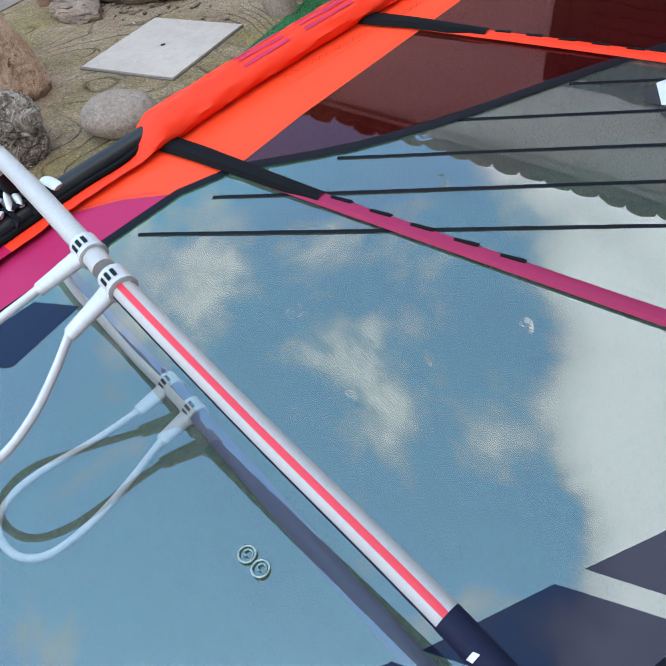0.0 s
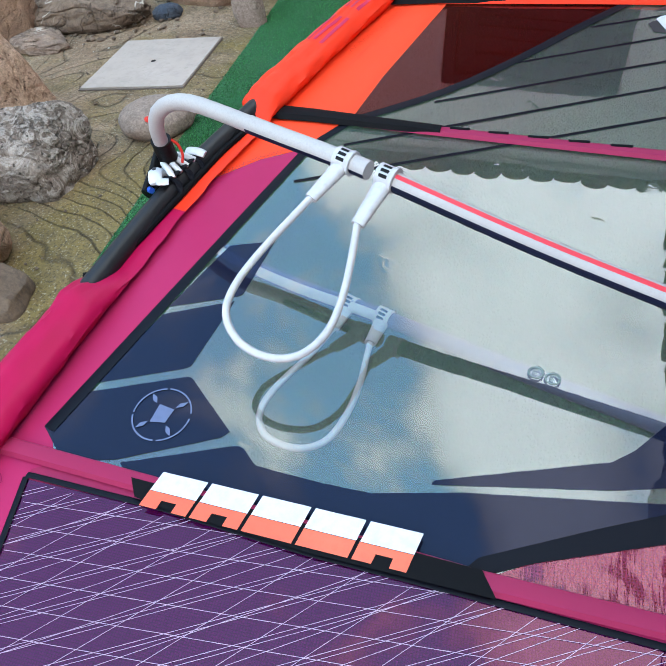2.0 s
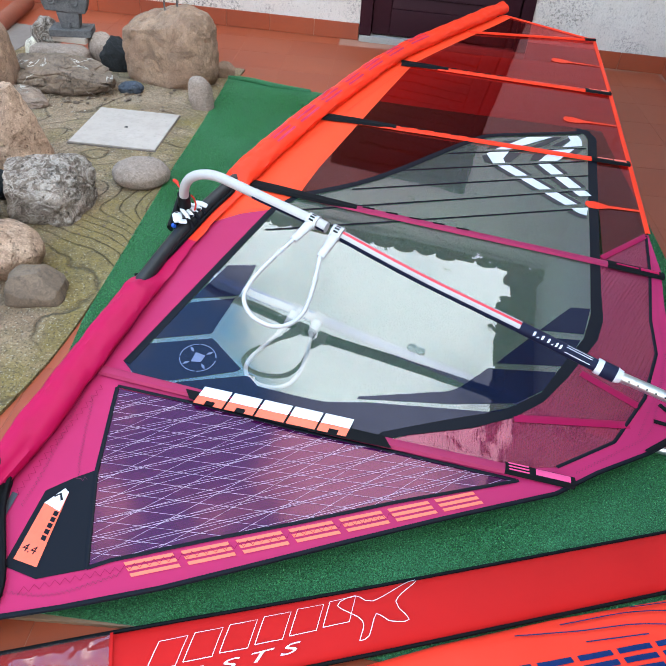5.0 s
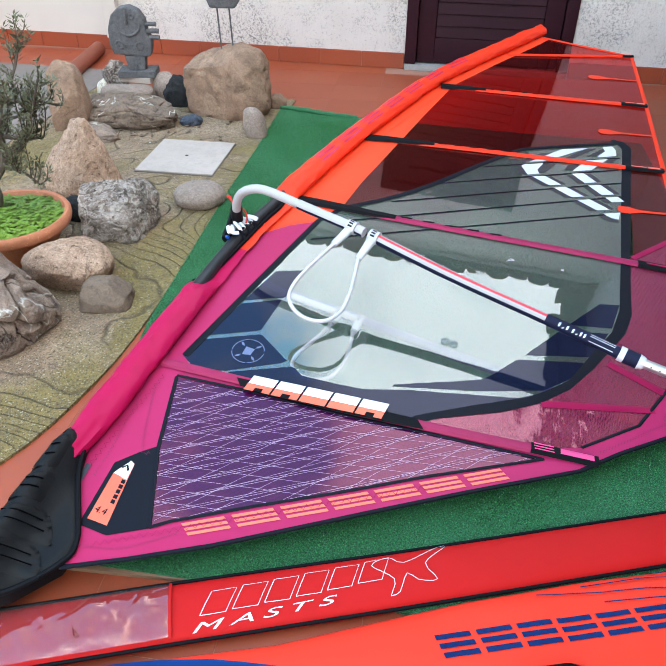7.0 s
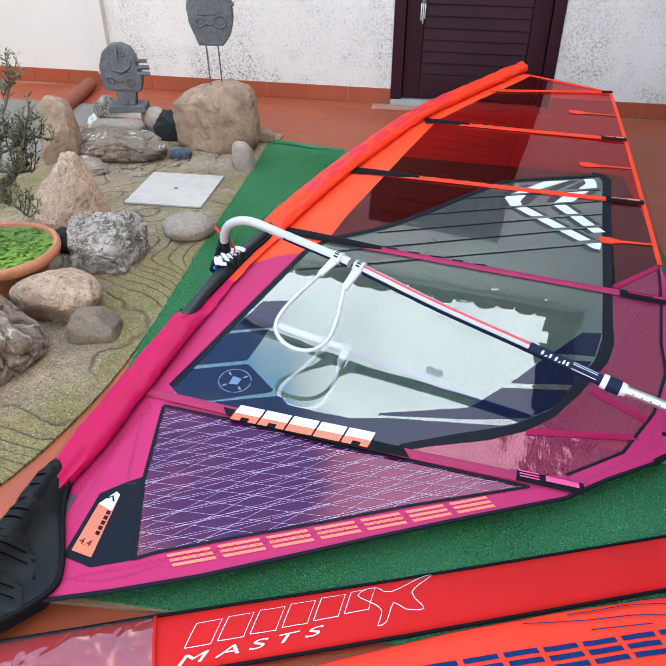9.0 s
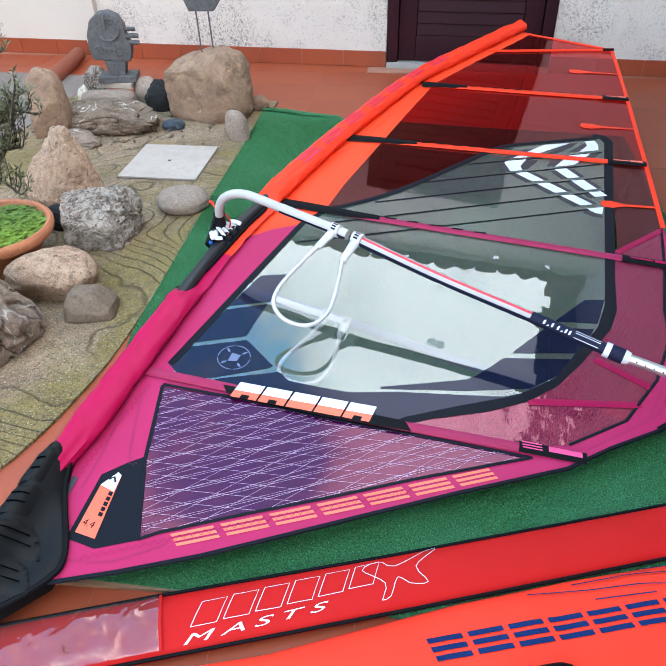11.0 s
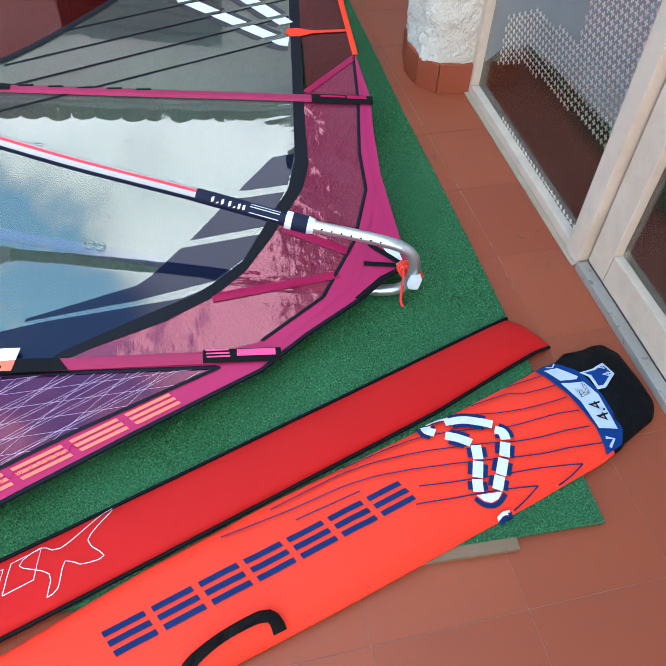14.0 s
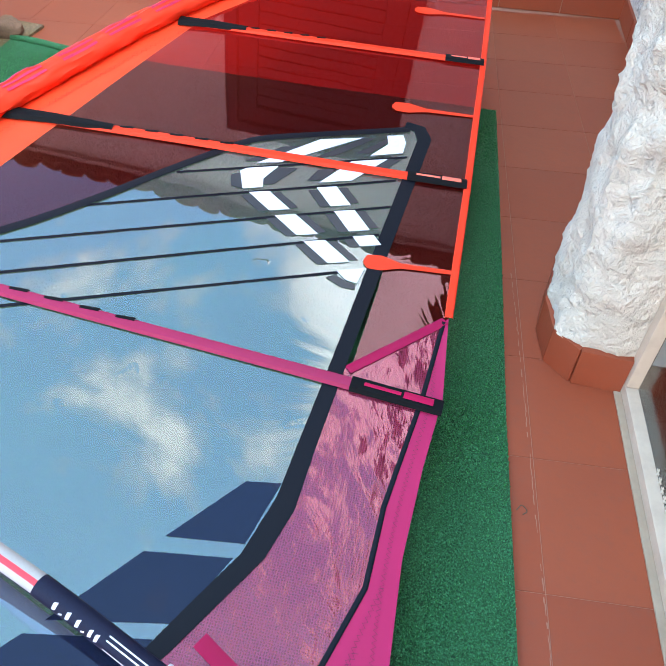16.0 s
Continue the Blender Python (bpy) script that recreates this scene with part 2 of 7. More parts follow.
M_EMBLEM = surface("grey_blue_print", rgb("5E688C"), rgb("566080"), 80, 0.45, 0.05)
M_RUBBER = surface("black_rubber", rgb("0B0B0D"), rgb("101012"), 220, 0.5, 0.3, 0.002, spec=0.16)
M_CARBON = surface("black_mast", rgb("17171A"), rgb("222226"), 120, 0.4, 0.1, 0.001, spec=0.3)
M_BOOM_WHITE = surface("boom_white_grip", rgb("AEA9A8"), rgb("A29D9C"), 320, 0.5, 0.25, 0.001)
M_BOOM_RED = surface("boom_red_grip", rgb("DD2A3C"), rgb("C92236"), 320, 0.5, 0.25, 0.001)
M_BOOM_NAVY = surface("boom_navy_grip", rgb("10142A"), rgb("161A32"), 320, 0.6, 0.25, 0.001, spec=0.15)
M_BOOM_PALE = surface("boom_lavender_grip", rgb("585E90"), rgb("505684"), 320, 0.5, 0.25, 0.001)
M_EYELET = surface("smoked_plastic", rgb("5E7272"), rgb("90A09C"), 60, 0.1, 0.3, coat=1.0)
M_ALU = surface("brushed_aluminium", rgb("C9CACB"), rgb("B4B5B8"), 90, 0.32, 0.12, 0.001, metal=0.85)
M_WHITE_PLASTIC = surface("white_plastic", rgb("D2D2D6"), rgb("C4C5CA"), 60, 0.35, 0.05)
M_BLUE_PLASTIC = surface("blue_plastic", rgb("1E4FB4"), rgb("1A459C"), 60, 0.35, 0.05)
M_RED_ROPE = surface("red_rope", rgb("E0301E"), rgb("C02414"), 300, 0.7, 0.5, 0.002)
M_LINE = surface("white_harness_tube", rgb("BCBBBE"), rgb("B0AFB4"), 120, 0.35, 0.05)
M_BAG_RED = cloth("red_bag_cloth", rgb("B81818"), 0.6, wave=0.3, wrinkle=5.0)
M_BAG_ORANGE = cloth("orange_bag_cloth", rgb("F43A28"), 0.5, wave=0.35, wrinkle=6.0)
M_BAG_BLUE = cloth("blue_bag_cloth", rgb("03326E"), 0.6, wave=0.3)
M_BAG_BLACK = cloth("black_bag_cloth", rgb("07070A"), 0.6, wave=1.0, wrinkle=16.0)
M_BAG_NAVY = surface("navy_bag_print", rgb("0C224E"), rgb("102856"), 90, 0.7, 0.1, spec=0.1)
M_PVC = film("clear_pvc", (0.98, 0.72, 0.76, 1), 1.7, 0.03, 1.0, 0.03, dents=4.0, dist=0.030, crinkle=0.6)
# lit copy of white_harness_tube: brightness under the film is put into the colour
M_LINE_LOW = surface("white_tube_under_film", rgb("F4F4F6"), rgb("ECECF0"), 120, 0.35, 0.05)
M_STEEL = surface("dark_steel", rgb("58585C"), rgb("4A4A4E"), 200, 0.45, 0.1, metal=0.8)


def terracotta(name="terracotta_tile"):
    k = Nodes(name)
    v = k.coords()
    info = k.add("ShaderNodeObjectInfo")
    base = k.mix(info.outputs["Random"], rgb("8E3F26"), rgb("95462C"))
    base = k.mix(k.ramp(k.noise(v, 2.2, 4.0), [(0.35, (0, 0, 0)), (0.7, (1, 1, 1))]), base, rgb("853F2B"))
    base = k.mix(k.math("MULTIPLY", k.ramp(k.noise(v, 45.0, 6.0, 0.7), [(0.5, (0, 0, 0)), (0.75, (1, 1, 1))]), 0.35), base, rgb("784638"))
    p = k.add("ShaderNodeBsdfPrincipled", Base_Color=base, Roughness=0.48, Specular_IOR_Level=0.3)
    k.put(p, "Normal", k.bump(k.noise(v, 70.0, 5.0), 0.12, 0.002))
    return k.done(p.outputs[0])


M_TILE = terracotta()
M_GROUT = surface("grout", rgb("A06E5C"), rgb("926250"), 120, 0.9, 0.4)


def stucco(name, scale, depth, mould=True, tint=(rgb("D4CAC4"), rgb("C8BDB6"))):
    k = Nodes(name)
    v = k.coords()
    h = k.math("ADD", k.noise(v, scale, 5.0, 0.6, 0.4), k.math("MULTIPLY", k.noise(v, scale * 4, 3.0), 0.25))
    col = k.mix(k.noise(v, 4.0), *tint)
    # deep stucco: shade of the bump's hollows is painted into the colour
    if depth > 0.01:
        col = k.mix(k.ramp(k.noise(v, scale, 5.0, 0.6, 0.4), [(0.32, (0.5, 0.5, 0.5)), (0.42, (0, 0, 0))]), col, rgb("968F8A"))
    if mould:
        sep = k.add("ShaderNodeSeparateXYZ", Vector=v)
        low = k.ramp(sep.outputs["Z"], [(0.02, (1, 1, 1)), (0.95, (0, 0, 0))])
        spots = k.ramp(k.noise(v, 2.3, 3.0), [(0.47, (0, 0, 0)), (0.60, (1, 1, 1))])
        fleck = k.ramp(k.noise(v, 75.0, 5.0, 0.8), [(0.48, (0, 0, 0)), (0.60, (1, 1, 1))])
        stain = k.math("MULTIPLY", k.math("MULTIPLY", spots, fleck), low)
        col = k.mix(k.math("MULTIPLY", stain, 0.85), col, rgb("3A3C3A"))
    p = k.add("ShaderNodeBsdfPrincipled", Base_Color=col, Roughness=0.85, Normal=k.bump(h, 0.9, depth))
    return k.done(p.outputs[0])


M_STUCCO = stucco("rough_white_stucco", 62.0, 0.016)
M_PLASTER = stucco("smooth_white_plaster", 16.0, 0.002, False, (rgb("C2B9B2"), rgb("B8AEA6")))
M_COLUMN = stucco("lumpy_white_stucco", 48.0, 0.018, False, (rgb("CEBEB0"), rgb("BEAE9E")))
M_DOOR = surface("maroon_wood", rgb("30141C"), rgb("261018"), 40, 0.55, 0.1, spec=0.12)
M_MARBLE = surface("grey_marble", rgb("9A9896"), rgb("7E7C7C"), 50, 0.4, 0.1, speck=rgb("4E4C4E"))
M_ALU_CREAM = surface("cream_frame", rgb("C4AC9A"), rgb("B49C88"), 14, 0.6, 0.05, spec=0.2)
M_ROOF = surface("roof_tile_clay", rgb("8A5A40"), rgb("6A4A38"), 40, 0.8, 0.3)
M_DIRT = surface("stained_sill", rgb("B29A84"), rgb("7C6450"), 70, 0.9, 0.5)
M_ROOM = surface("room_brown", rgb("C08468"), rgb("B07860"), 10, 0.6, 0.05)


def glass(name, rough=0.0, tint=(0.9, 0.93, 0.92, 1)):
    k = Nodes(name)
    fres = k.add("ShaderNodeFresnel", IOR=3.0)
    tr = k.add("ShaderNodeBsdfTransparent", Color=tint)
    gl = k.add("ShaderNodeBsdfGlossy", Roughness=rough)
    m = k.add("ShaderNodeMixShader", Fac=fres.outputs[0])
    k.t.links.new(tr.outputs[0], m.inputs[1])
    k.t.links.new(gl.outputs[0], m.inputs[2])
    return k.done(m.outputs[0])


M_GLASS = glass("window_glass", 0.14)
M_FROST = film("frosted_sticker", (0.85, 0.82, 0.8, 1), 1.3, 0.4, 0.05, 0.06, shine=(1, 0.95, 0.9, 1))
# grey haze standing in for the bright wall and sky mirrored in the pane
M_GLARE_FILM = film("glare_film", (0.80, 0.77, 0.74, 1), 1.35, 0.3, 0.05, 0.36, shine=(1, 0.95, 0.88, 1))


def turf():
    k = Nodes("green_turf")
    v = k.coords()
    n = k.noise(v, 300.0, 3.0, 0.75, 0.8)
    col = k.ramp(n, [(0.36, rgb("06200E")), (0.5, rgb("226A3C")), (0.64, rgb("56AA78"))])
    col = k.mix(k.math("MULTIPLY", k.noise(v, 5.0, 3.0), 0.5), col, rgb("0C5030"))
    p = k.add("ShaderNodeBsdfPrincipled", Base_Color=col, Roughness=0.6, Normal=k.bump(n, 1.0, 0.006))
    return k.done(p.outputs[0])


M_TURF = turf()


def turf_blades():
    k = Nodes("turf_blade")
    geo = k.add("ShaderNodeNewGeometry")
    col = k.ramp(geo.outputs["Random Per Island"], [(0.0, rgb("0C3A1A")), (0.45, rgb("2E7E3E")), (0.8, rgb("4EA85C")), (1.0, rgb("8CDA98"))])
    v = k.coords()
    tuft = k.ramp(k.noise(v, 230.0, 2.0, 0.5, 0.6), [(0.42, (1, 1, 1)), (0.58, (0, 0, 0))])
    col = k.mix(k.math("MULTIPLY", tuft, 0.88), col, rgb("031A0C"))
    col = k.mix(k.math("MULTIPLY", k.ramp(k.noise(v, 4.0, 3.0), [(0.4, (0, 0, 0)), (0.7, (1, 1, 1))]), 0.3), col, rgb("3C8A58"))
    p = k.add("ShaderNodeBsdfPrincipled", Base_Color=col, Roughness=0.65, Specular_IOR_Level=0.25)
    return k.done(p.outputs[0])


M_BLADE = turf_blades()


def garden_concrete():
    k = Nodes("engraved_concrete")
    v = k.coords()
    warp = k.noise(v, 1.15, 1.0, 0.4, 0.5)
    wav = k.math("FRACT", k.math("MULTIPLY", k.math("ADD", warp, k.math("MULTIPLY", k.noise(v, 7.0, 2.0), 0.022)), 40.0))
    line = k.ramp(k.math("ABSOLUTE", k.math("SUBTRACT", wav, 0.5)), [(0.0, (1, 1, 1)), (0.075, (0, 0, 0))])
    broken = k.ramp(k.noise(v, 3.6, 4.0), [(0.38, (0.1, 0.1, 0.1)), (0.56, (1, 1, 1))])
    line = k.math("MULTIPLY", line, broken)
    col = k.mix(k.ramp(k.noise(v, 4.0, 6.0, 0.65), [(0.36, (0, 0, 0)), (0.64, (1, 1, 1))]), rgb("8C7058"), rgb("A68C74"))
    sep = k.add("ShaderNodeSeparateXYZ", Vector=v)
    damp = k.math("MULTIPLY", k.ramp(k.math("ADD", sep.outputs["X"], 2.0), [(0.62, (0, 0, 0)), (0.85, (1, 1, 1))]), 0.14)
    moss = k.ramp(k.math("ADD", k.noise(v, 1.9, 6.0, 0.65), damp), [(0.46, (0, 0, 0)), (0.62, (1, 1, 1))])
    col = k.mix(k.math("MULTIPLY", moss, 0.72), col, rgb("7C6A24"))
    blot = k.ramp(k.noise(v, 26.0, 6.0, 0.75), [(0.42, (0, 0, 0)), (0.66, (1, 1, 1))])
    col = k.mix(k.math("MULTIPLY", blot, 0.55), col, rgb("544838"))
    speck = k.ramp(k.noise(v, 120.0, 4.0, 0.8), [(0.50, (0, 0, 0)), (0.62, (1, 1, 1))])
    col = k.mix(k.math("MULTIPLY", speck, 0.75), col, rgb("383024"))
    spot = k.ramp(k.noise(v, 170.0, 2.0), [(0.60, (0, 0, 0)), (0.68, (1, 1, 1))])
    col = k.mix(k.math("MULTIPLY", spot, 0.55), col, rgb("C2B8A4"))
    col = k.mix(k.math("MULTIPLY", line, 0.6), col, rgb("352A1A"))
    h = k.math("SUBTRACT", k.math("ADD", k.math("MULTIPLY", k.noise(v, 90.0, 6.0, 0.75), 0.7), k.math("MULTIPLY", k.noise(v, 14.0, 4.0), 0.8)), k.math("MULTIPLY", line, 0.9))
    p = k.add("ShaderNodeBsdfPrincipled", Base_Color=col, Roughness=0.9, Normal=k.bump(h, 1.0, 0.014))
    return k.done(p.outputs[0])


M_GARDEN = garden_concrete()
M_PLATE = surface("pale_cement_lid", rgb("AC9E96"), rgb("A09288"), 30, 0.8, 0.3, speck=rgb("8F8A80"))
M_FLAG = surface("grey_flagstone", rgb("786C66"), rgb("685C58"), 30, 0.8, 0.2)


def stone(name, a, b, c, grain=30.0, depth=0.010, vein=None, swirl=0.0, pits=0.0, crack=0.5, grit=0.5):
    """Rough rock: clouded colour, grit, pits, cracks and pale veins or swirls."""
    k = Nodes(name)
    v = k.coords()
    black = tuple(0.22 * x for x in a[:3]) + (1,)
    col = k.mix(k.ramp(k.noise(v, 8.0, 6.0, 0.65, 0.5), [(0.36, (0, 0, 0)), (0.62, (1, 1, 1))]), a, b)
    col = k.mix(k.ramp(k.noise(v, grain, 6.0, 0.75, 0.4), [(0.44, (0, 0, 0)), (0.66, (1, 1, 1))]), col, c)
    h = k.math("ADD", k.noise(v, grain, 7.0, 0.7), k.math("MULTIPLY", k.noise(v, 120.0, 5.0, 0.7), 0.45))
    if swirl:
        s = k.noise(v, 17.0, 8.0, 0.62, 2.6)
        col = k.mix(k.math("MULTIPLY", k.ramp(s, [(0.50, (0, 0, 0)), (0.56, (1, 1, 1)), (0.66, (0.2, 0.2, 0.2))]), swirl), col, vein)
        col = k.mix(k.math("MULTIPLY", k.ramp(s, [(0.36, (1, 1, 1)), (0.43, (0, 0, 0))]), swirl), col, black)
        h = k.math("ADD", h, k.math("MULTIPLY", s, 1.2))
    elif vein:
        w = k.math("ABSOLUTE", k.math("SUBTRACT", k.noise(v, 5.0, 4.0, 0.5, 0.8), 0.5))
        gate = k.ramp(k.noise(v, 7.0, 2.0), [(0.46, (0, 0, 0)), (0.56, (1, 1, 1))])
        col = k.mix(k.math("MULTIPLY", k.ramp(w, [(0.0, (1, 1, 1)), (0.014, (0, 0, 0))]), gate), col, vein)
    w = k.math("ABSOLUTE", k.math("SUBTRACT", k.noise(v, 4.2, 5.0, 0.55, 0.4), 0.47))
    line = k.ramp(w, [(0.0, (1, 1, 1)), (0.010, (0, 0, 0))])
    col = k.mix(k.math("MULTIPLY", line, crack), col, black)
    h = k.math("SUBTRACT", h, k.math("MULTIPLY", line, crack * 1.2))
    if pits:
        hole = k.ramp(k.noise(v, 75.0, 2.0, 0.5), [(0.64, (0, 0, 0)), (0.70, (1, 1, 1))])
        col = k.mix(k.math("MULTIPLY", hole, pits), col, black)
        h = k.math("SUBTRACT", h, k.math("MULTIPLY", hole, pits))
    fine = k.noise(v, 170.0, 4.0, 0.75)
    col = k.mix(k.math("MULTIPLY", k.ramp(fine, [(0.52, (0, 0, 0)), (0.66, (1, 1, 1))]), grit), col, tuple(0.45 * x for x in a[:3]) + (1,))
    col = k.mix(k.math("MULTIPLY", k.ramp(fine, [(0.34, (1, 1, 1)), (0.44, (0, 0, 0))]), grit * 0.7), col, tuple(min(1.0, 1.5 * x) for x in b[:3]) + (1,))
    p = k.add("ShaderNodeBsdfPrincipled", Base_Color=col, Roughness=0.85, Normal=k.bump(h, 1.0, depth))
    return k.done(p.outputs[0])


M_BROWNSTONE = stone("brown_boulder_stone", rgb("8A6C5A"), rgb("9C7E68"), rgb("705848"), 14, 0.014, crack=0.16, grit=0.5)
M_GREYSTONE = stone("grey_stone", rgb("705E50"), rgb("846F60"), rgb("56473C"), 30, 0.010, vein=rgb("CFC8C0"), crack=0.5, grit=0.35)
M_PINKSTONE = stone("pink_granite", rgb("BC967C"), rgb("D0AE96"), rgb("9C7A64"), 34, 0.022, pits=0.7, crack=0.25, grit=0.7)
M_MARBLED = stone("marbled_stone", rgb("8C7A6E"), rgb("AE9E94"), rgb("5E5046"), 20, 0.022, vein=rgb("DED2CA"), swirl=0.55, pits=0.9)
M_VEINED = stone("veined_grey_stone", rgb("826C60"), rgb("988272"), rgb("625046"), 24, 0.016, vein=rgb("C8C2BA"), crack=0.8, grit=0.4)
M_PEBBLE = stone("grey_pebble_stone", rgb("867469"), rgb("948277"), rgb("706058"), 90, 0.003, pits=0.35, crack=0.0, grit=0.6)
M_COBBLE = stone("brown_cobble_stone", rgb("665446"), rgb("766252"), rgb("54463C"), 40, 0.005, crack=0.15, grit=0.3)
M_BLACKSTONE = stone("black_stone", rgb("141518"), rgb("1E1F23"), rgb("0E0F12"), 24, 0.014)
M_BLUESTONE = stone("blue_grey_stone", rgb("2E3644"), rgb("3A4250"), rgb("505660"), 24, 0.01)
M_WHITESTONE = stone("white_stone", rgb("C8BFB0"), rgb("D6CFC2"), rgb("A89C8A"), 24, 0.01)
M_STATUE = stone("dark_grey_carved_stone", rgb("605E60"), rgb("525052"), rgb("424144"), 60, 0.004, crack=0.0, pits=0.3, grit=0.4)
M_GROOVE_SHADE = surface("groove_shade_black", rgb("060607"), rgb("080809"), 60, 0.95, 0.1, spec=0.0)
M_CLAY = surface("terracotta_pot", rgb("B4704E"), rgb("A6644A"), 60, 0.75, 0.2, speck=rgb("C8906E"))
M_PIPE = surface("weathered_clay_pipe", rgb("84402C"), rgb("743826"), 40, 0.6, 0.2)
M_SOIL = surface("soil", rgb("3A3026"), rgb("2A221A"), 80, 0.95, 0.8, 0.01)
M_CLOVER = surface("clover_leaf", rgb("74902C"), rgb("4A6A1C"), 30, 0.55, 0.05)
M_OLIVE = surface("grey_green_leaf", rgb("66664A"), rgb("4A4A30"), 20, 0.55, 0.05)
M_BARK = surface("bark", rgb("5A4E42"), rgb("463C32"), 60, 0.9, 0.6, 0.004)
M_TRACK = surface("worn_track", rgb("A2968C"), rgb("7C7066"), 26, 0.5, 0.3, metal=0.1, speck=rgb("3A342E"))
M_WOOD = surface("bare_timber", rgb("82644A"), rgb("6C5240"), 40, 0.7, 0.2)
M_PAPER = surface("printed_label", rgb("B8BEC8"), rgb("A8AEBA"), 60, 0.5, 0.05)

# ---- mesh helpers ----


def part(name, bm, material, parent=None, label="", smooth=True):
    """Links a bmesh in world places as one mesh object, under a thing or a part."""
    me = bpy.data.meshes.new(name)
    bm.to_mesh(me)
    bm.free()
    if smooth:
        me.polygons.foreach_set("use_smooth", [True] * len(me.polygons))
        me.set_sharp_from_angle(angle=radians(42))
    for m in material if isinstance(material, (list, tuple)) else [material]:
        me.materials.append(m)
    ob = new(name, me)
    if parent:
        ob.parent = parent
        base, up = Vector((0, 0, 0)), parent
        while up:
            base, up = base + up.location, up.parent
        ob.matrix_parent_inverse = Matrix.Translation(-(base))
        if parent.parent:
            ob.matrix_parent_inverse = Matrix.Identity(4)
    if label:
        ob["label"] = label
    return ob


def thing(name, at, label, category, group="", kind=""):
    ob = new(name)
    ob.location = at
    ob.empty_display_size = 0.1
    return tagged(ob, label, category, group, kind)


def cube_into(bm, lo, hi, bevel=0.0, m=None):
    r = bmesh.ops.create_cube(bm, size=1.0)
    vs = r["verts"]
    for v in vs:
        v.co = Vector([lo[i] + (v.co[i] + 0.5) * (hi[i] - lo[i]) for i in range(3)])
    if bevel:
        es = list({e for v in vs for e in v.link_edges})
        out = bmesh.ops.bevel(bm, geom=es, offset=bevel, segments=2, affect="EDGES", profile=0.7)
        vs = list({v for v in out["verts"]} | {v for v in vs if v.is_valid})
    if m:
        bmesh.ops.transform(bm, matrix=m, verts=[v for v in vs if v.is_valid])
    return vs


def box(lo, hi, bevel=0.0, m=None):
    bm = bmesh.new()
    cube_into(bm, lo, hi, bevel, m)
    return bm


def smooth_path(pts, step=0.02):
    """A Catmull-Rom line through the points, cut to even steps."""
    pts = [Vector(p) for p in pts]
    ext = [2 * pts[0] - pts[1]] + pts + [2 * pts[-1] - pts[-2]]
    out = []
    for i in range(1, len(ext) - 2):
        a, b, c, d = ext[i - 1:i + 3]
        n = max(2, int((c - b).length / step))
        for j in range(n):
            t = j / n
            out.append(0.5 * ((2 * b) + (c - a) * t + (2 * a - 5 * b + 4 * c - d) * t * t + (3 * b - a - 3 * c + d) * t ** 3))
    out.append(pts[-1])
    return out


def loft(path, section, up=Vector((0, 0, 1)), closed=True, cap=True, bands=None, bm=None):
    """Sweeps section(i, s), a list of (side, up) offsets, along a path. bands: material per strip of the section."""
    bm = bm or bmesh.new()
    rings = []
    n = len(path)
    for i, p in enumerate(path):
        d = (path[min(i + 1, n - 1)] - path[max(i - 1, 0)]).normalized()
        side = d.cross(up)
        side = side.normalized() if side.length > 1e-5 else Vector((1, 0, 0))
        top = side.cross(d).normalized()
        rings.append([bm.verts.new(p + side * a + top * b) for a, b in section(i, i / max(1, n - 1))])
    k = len(rings[0])
    for r0, r1 in zip(rings, rings[1:]):
        for j in range(k if closed else k - 1):
            f = bm.faces.new((r0[j], r0[(j + 1) % k], r1[(j + 1) % k], r1[j]))
            if bands:
                f.material_index = bands[j]
    if closed and cap:
        bm.faces.new(rings[0][::-1])
        bm.faces.new(rings[-1])
    bmesh.ops.recalc_face_normals(bm, faces=bm.faces)
    return bm


def ring(radius, n=12, flat=1.0):
    return [(radius * math.cos(2 * math.pi * j / n), radius * flat * math.sin(2 * math.pi * j / n)) for j in range(n)]


def tube(pts, radius, n=12, step=0.02, flat=1.0, bm=None):
    path = smooth_path(pts, step) if len(pts) > 2 else [Vector(p) for p in pts]
    sec = ring(radius, n, flat)
    up = Vector((0, 0, 1)) if abs((path[-1] - path[0]).normalized().z) < 0.95 else Vector((1, 0, 0))
    return loft(path, lambda i, s: sec, up, bm=bm)


# ---- the sail's surface ----


def sail_z(x, y):
    """Height of the laid-down sail: a tilted sheet with slight unevenness."""
    return 0.0636 - 0.0555 * x + 0.108 * y + 0.004 * noise.noise((1.3 * x, 1.1 * y, 4.0))


def plane_cut(pts, cell):
    bm = bmesh.new()
    bm.faces.new([bm.verts.new((x, y, 0)) for x, y in pts])
    if cell:
        xs, ys = [p[0] for p in pts], [p[1] for p in pts]
        for axis, lo, hi in ((0, min(xs), max(xs)), (1, min(ys), max(ys))):
            k = math.floor(lo / cell) + 1
            while k * cell < hi:
                co, no = [0, 0, 0], [0, 0, 0]
                co[axis], no[axis] = k * cell, 1
                bmesh.ops.bisect_plane(bm, geom=bm.verts[:] + bm.edges[:] + bm.faces[:], plane_co=co, plane_no=no, dist=1e-6)
                k += 1
    bmesh.ops.triangulate(bm, faces=[f for f in bm.faces if len(f.verts) > 4])
    return bm


def sheet(name, pts, material, parent, lift=0.0, label="", cell=0.08):
    bm = plane_cut(pts, cell)
    for v in bm.verts:
        v.co.z = sail_z(v.co.x, v.co.y) + lift
    bmesh.ops.recalc_face_normals(bm, faces=bm.faces)
    return part(name, bm, material, parent, label)


def dome(w, h):
    return [(-w / 2, 0), (-0.36 * w, 0.8 * h), (0, h), (0.36 * w, 0.8 * h), (w / 2, 0)]


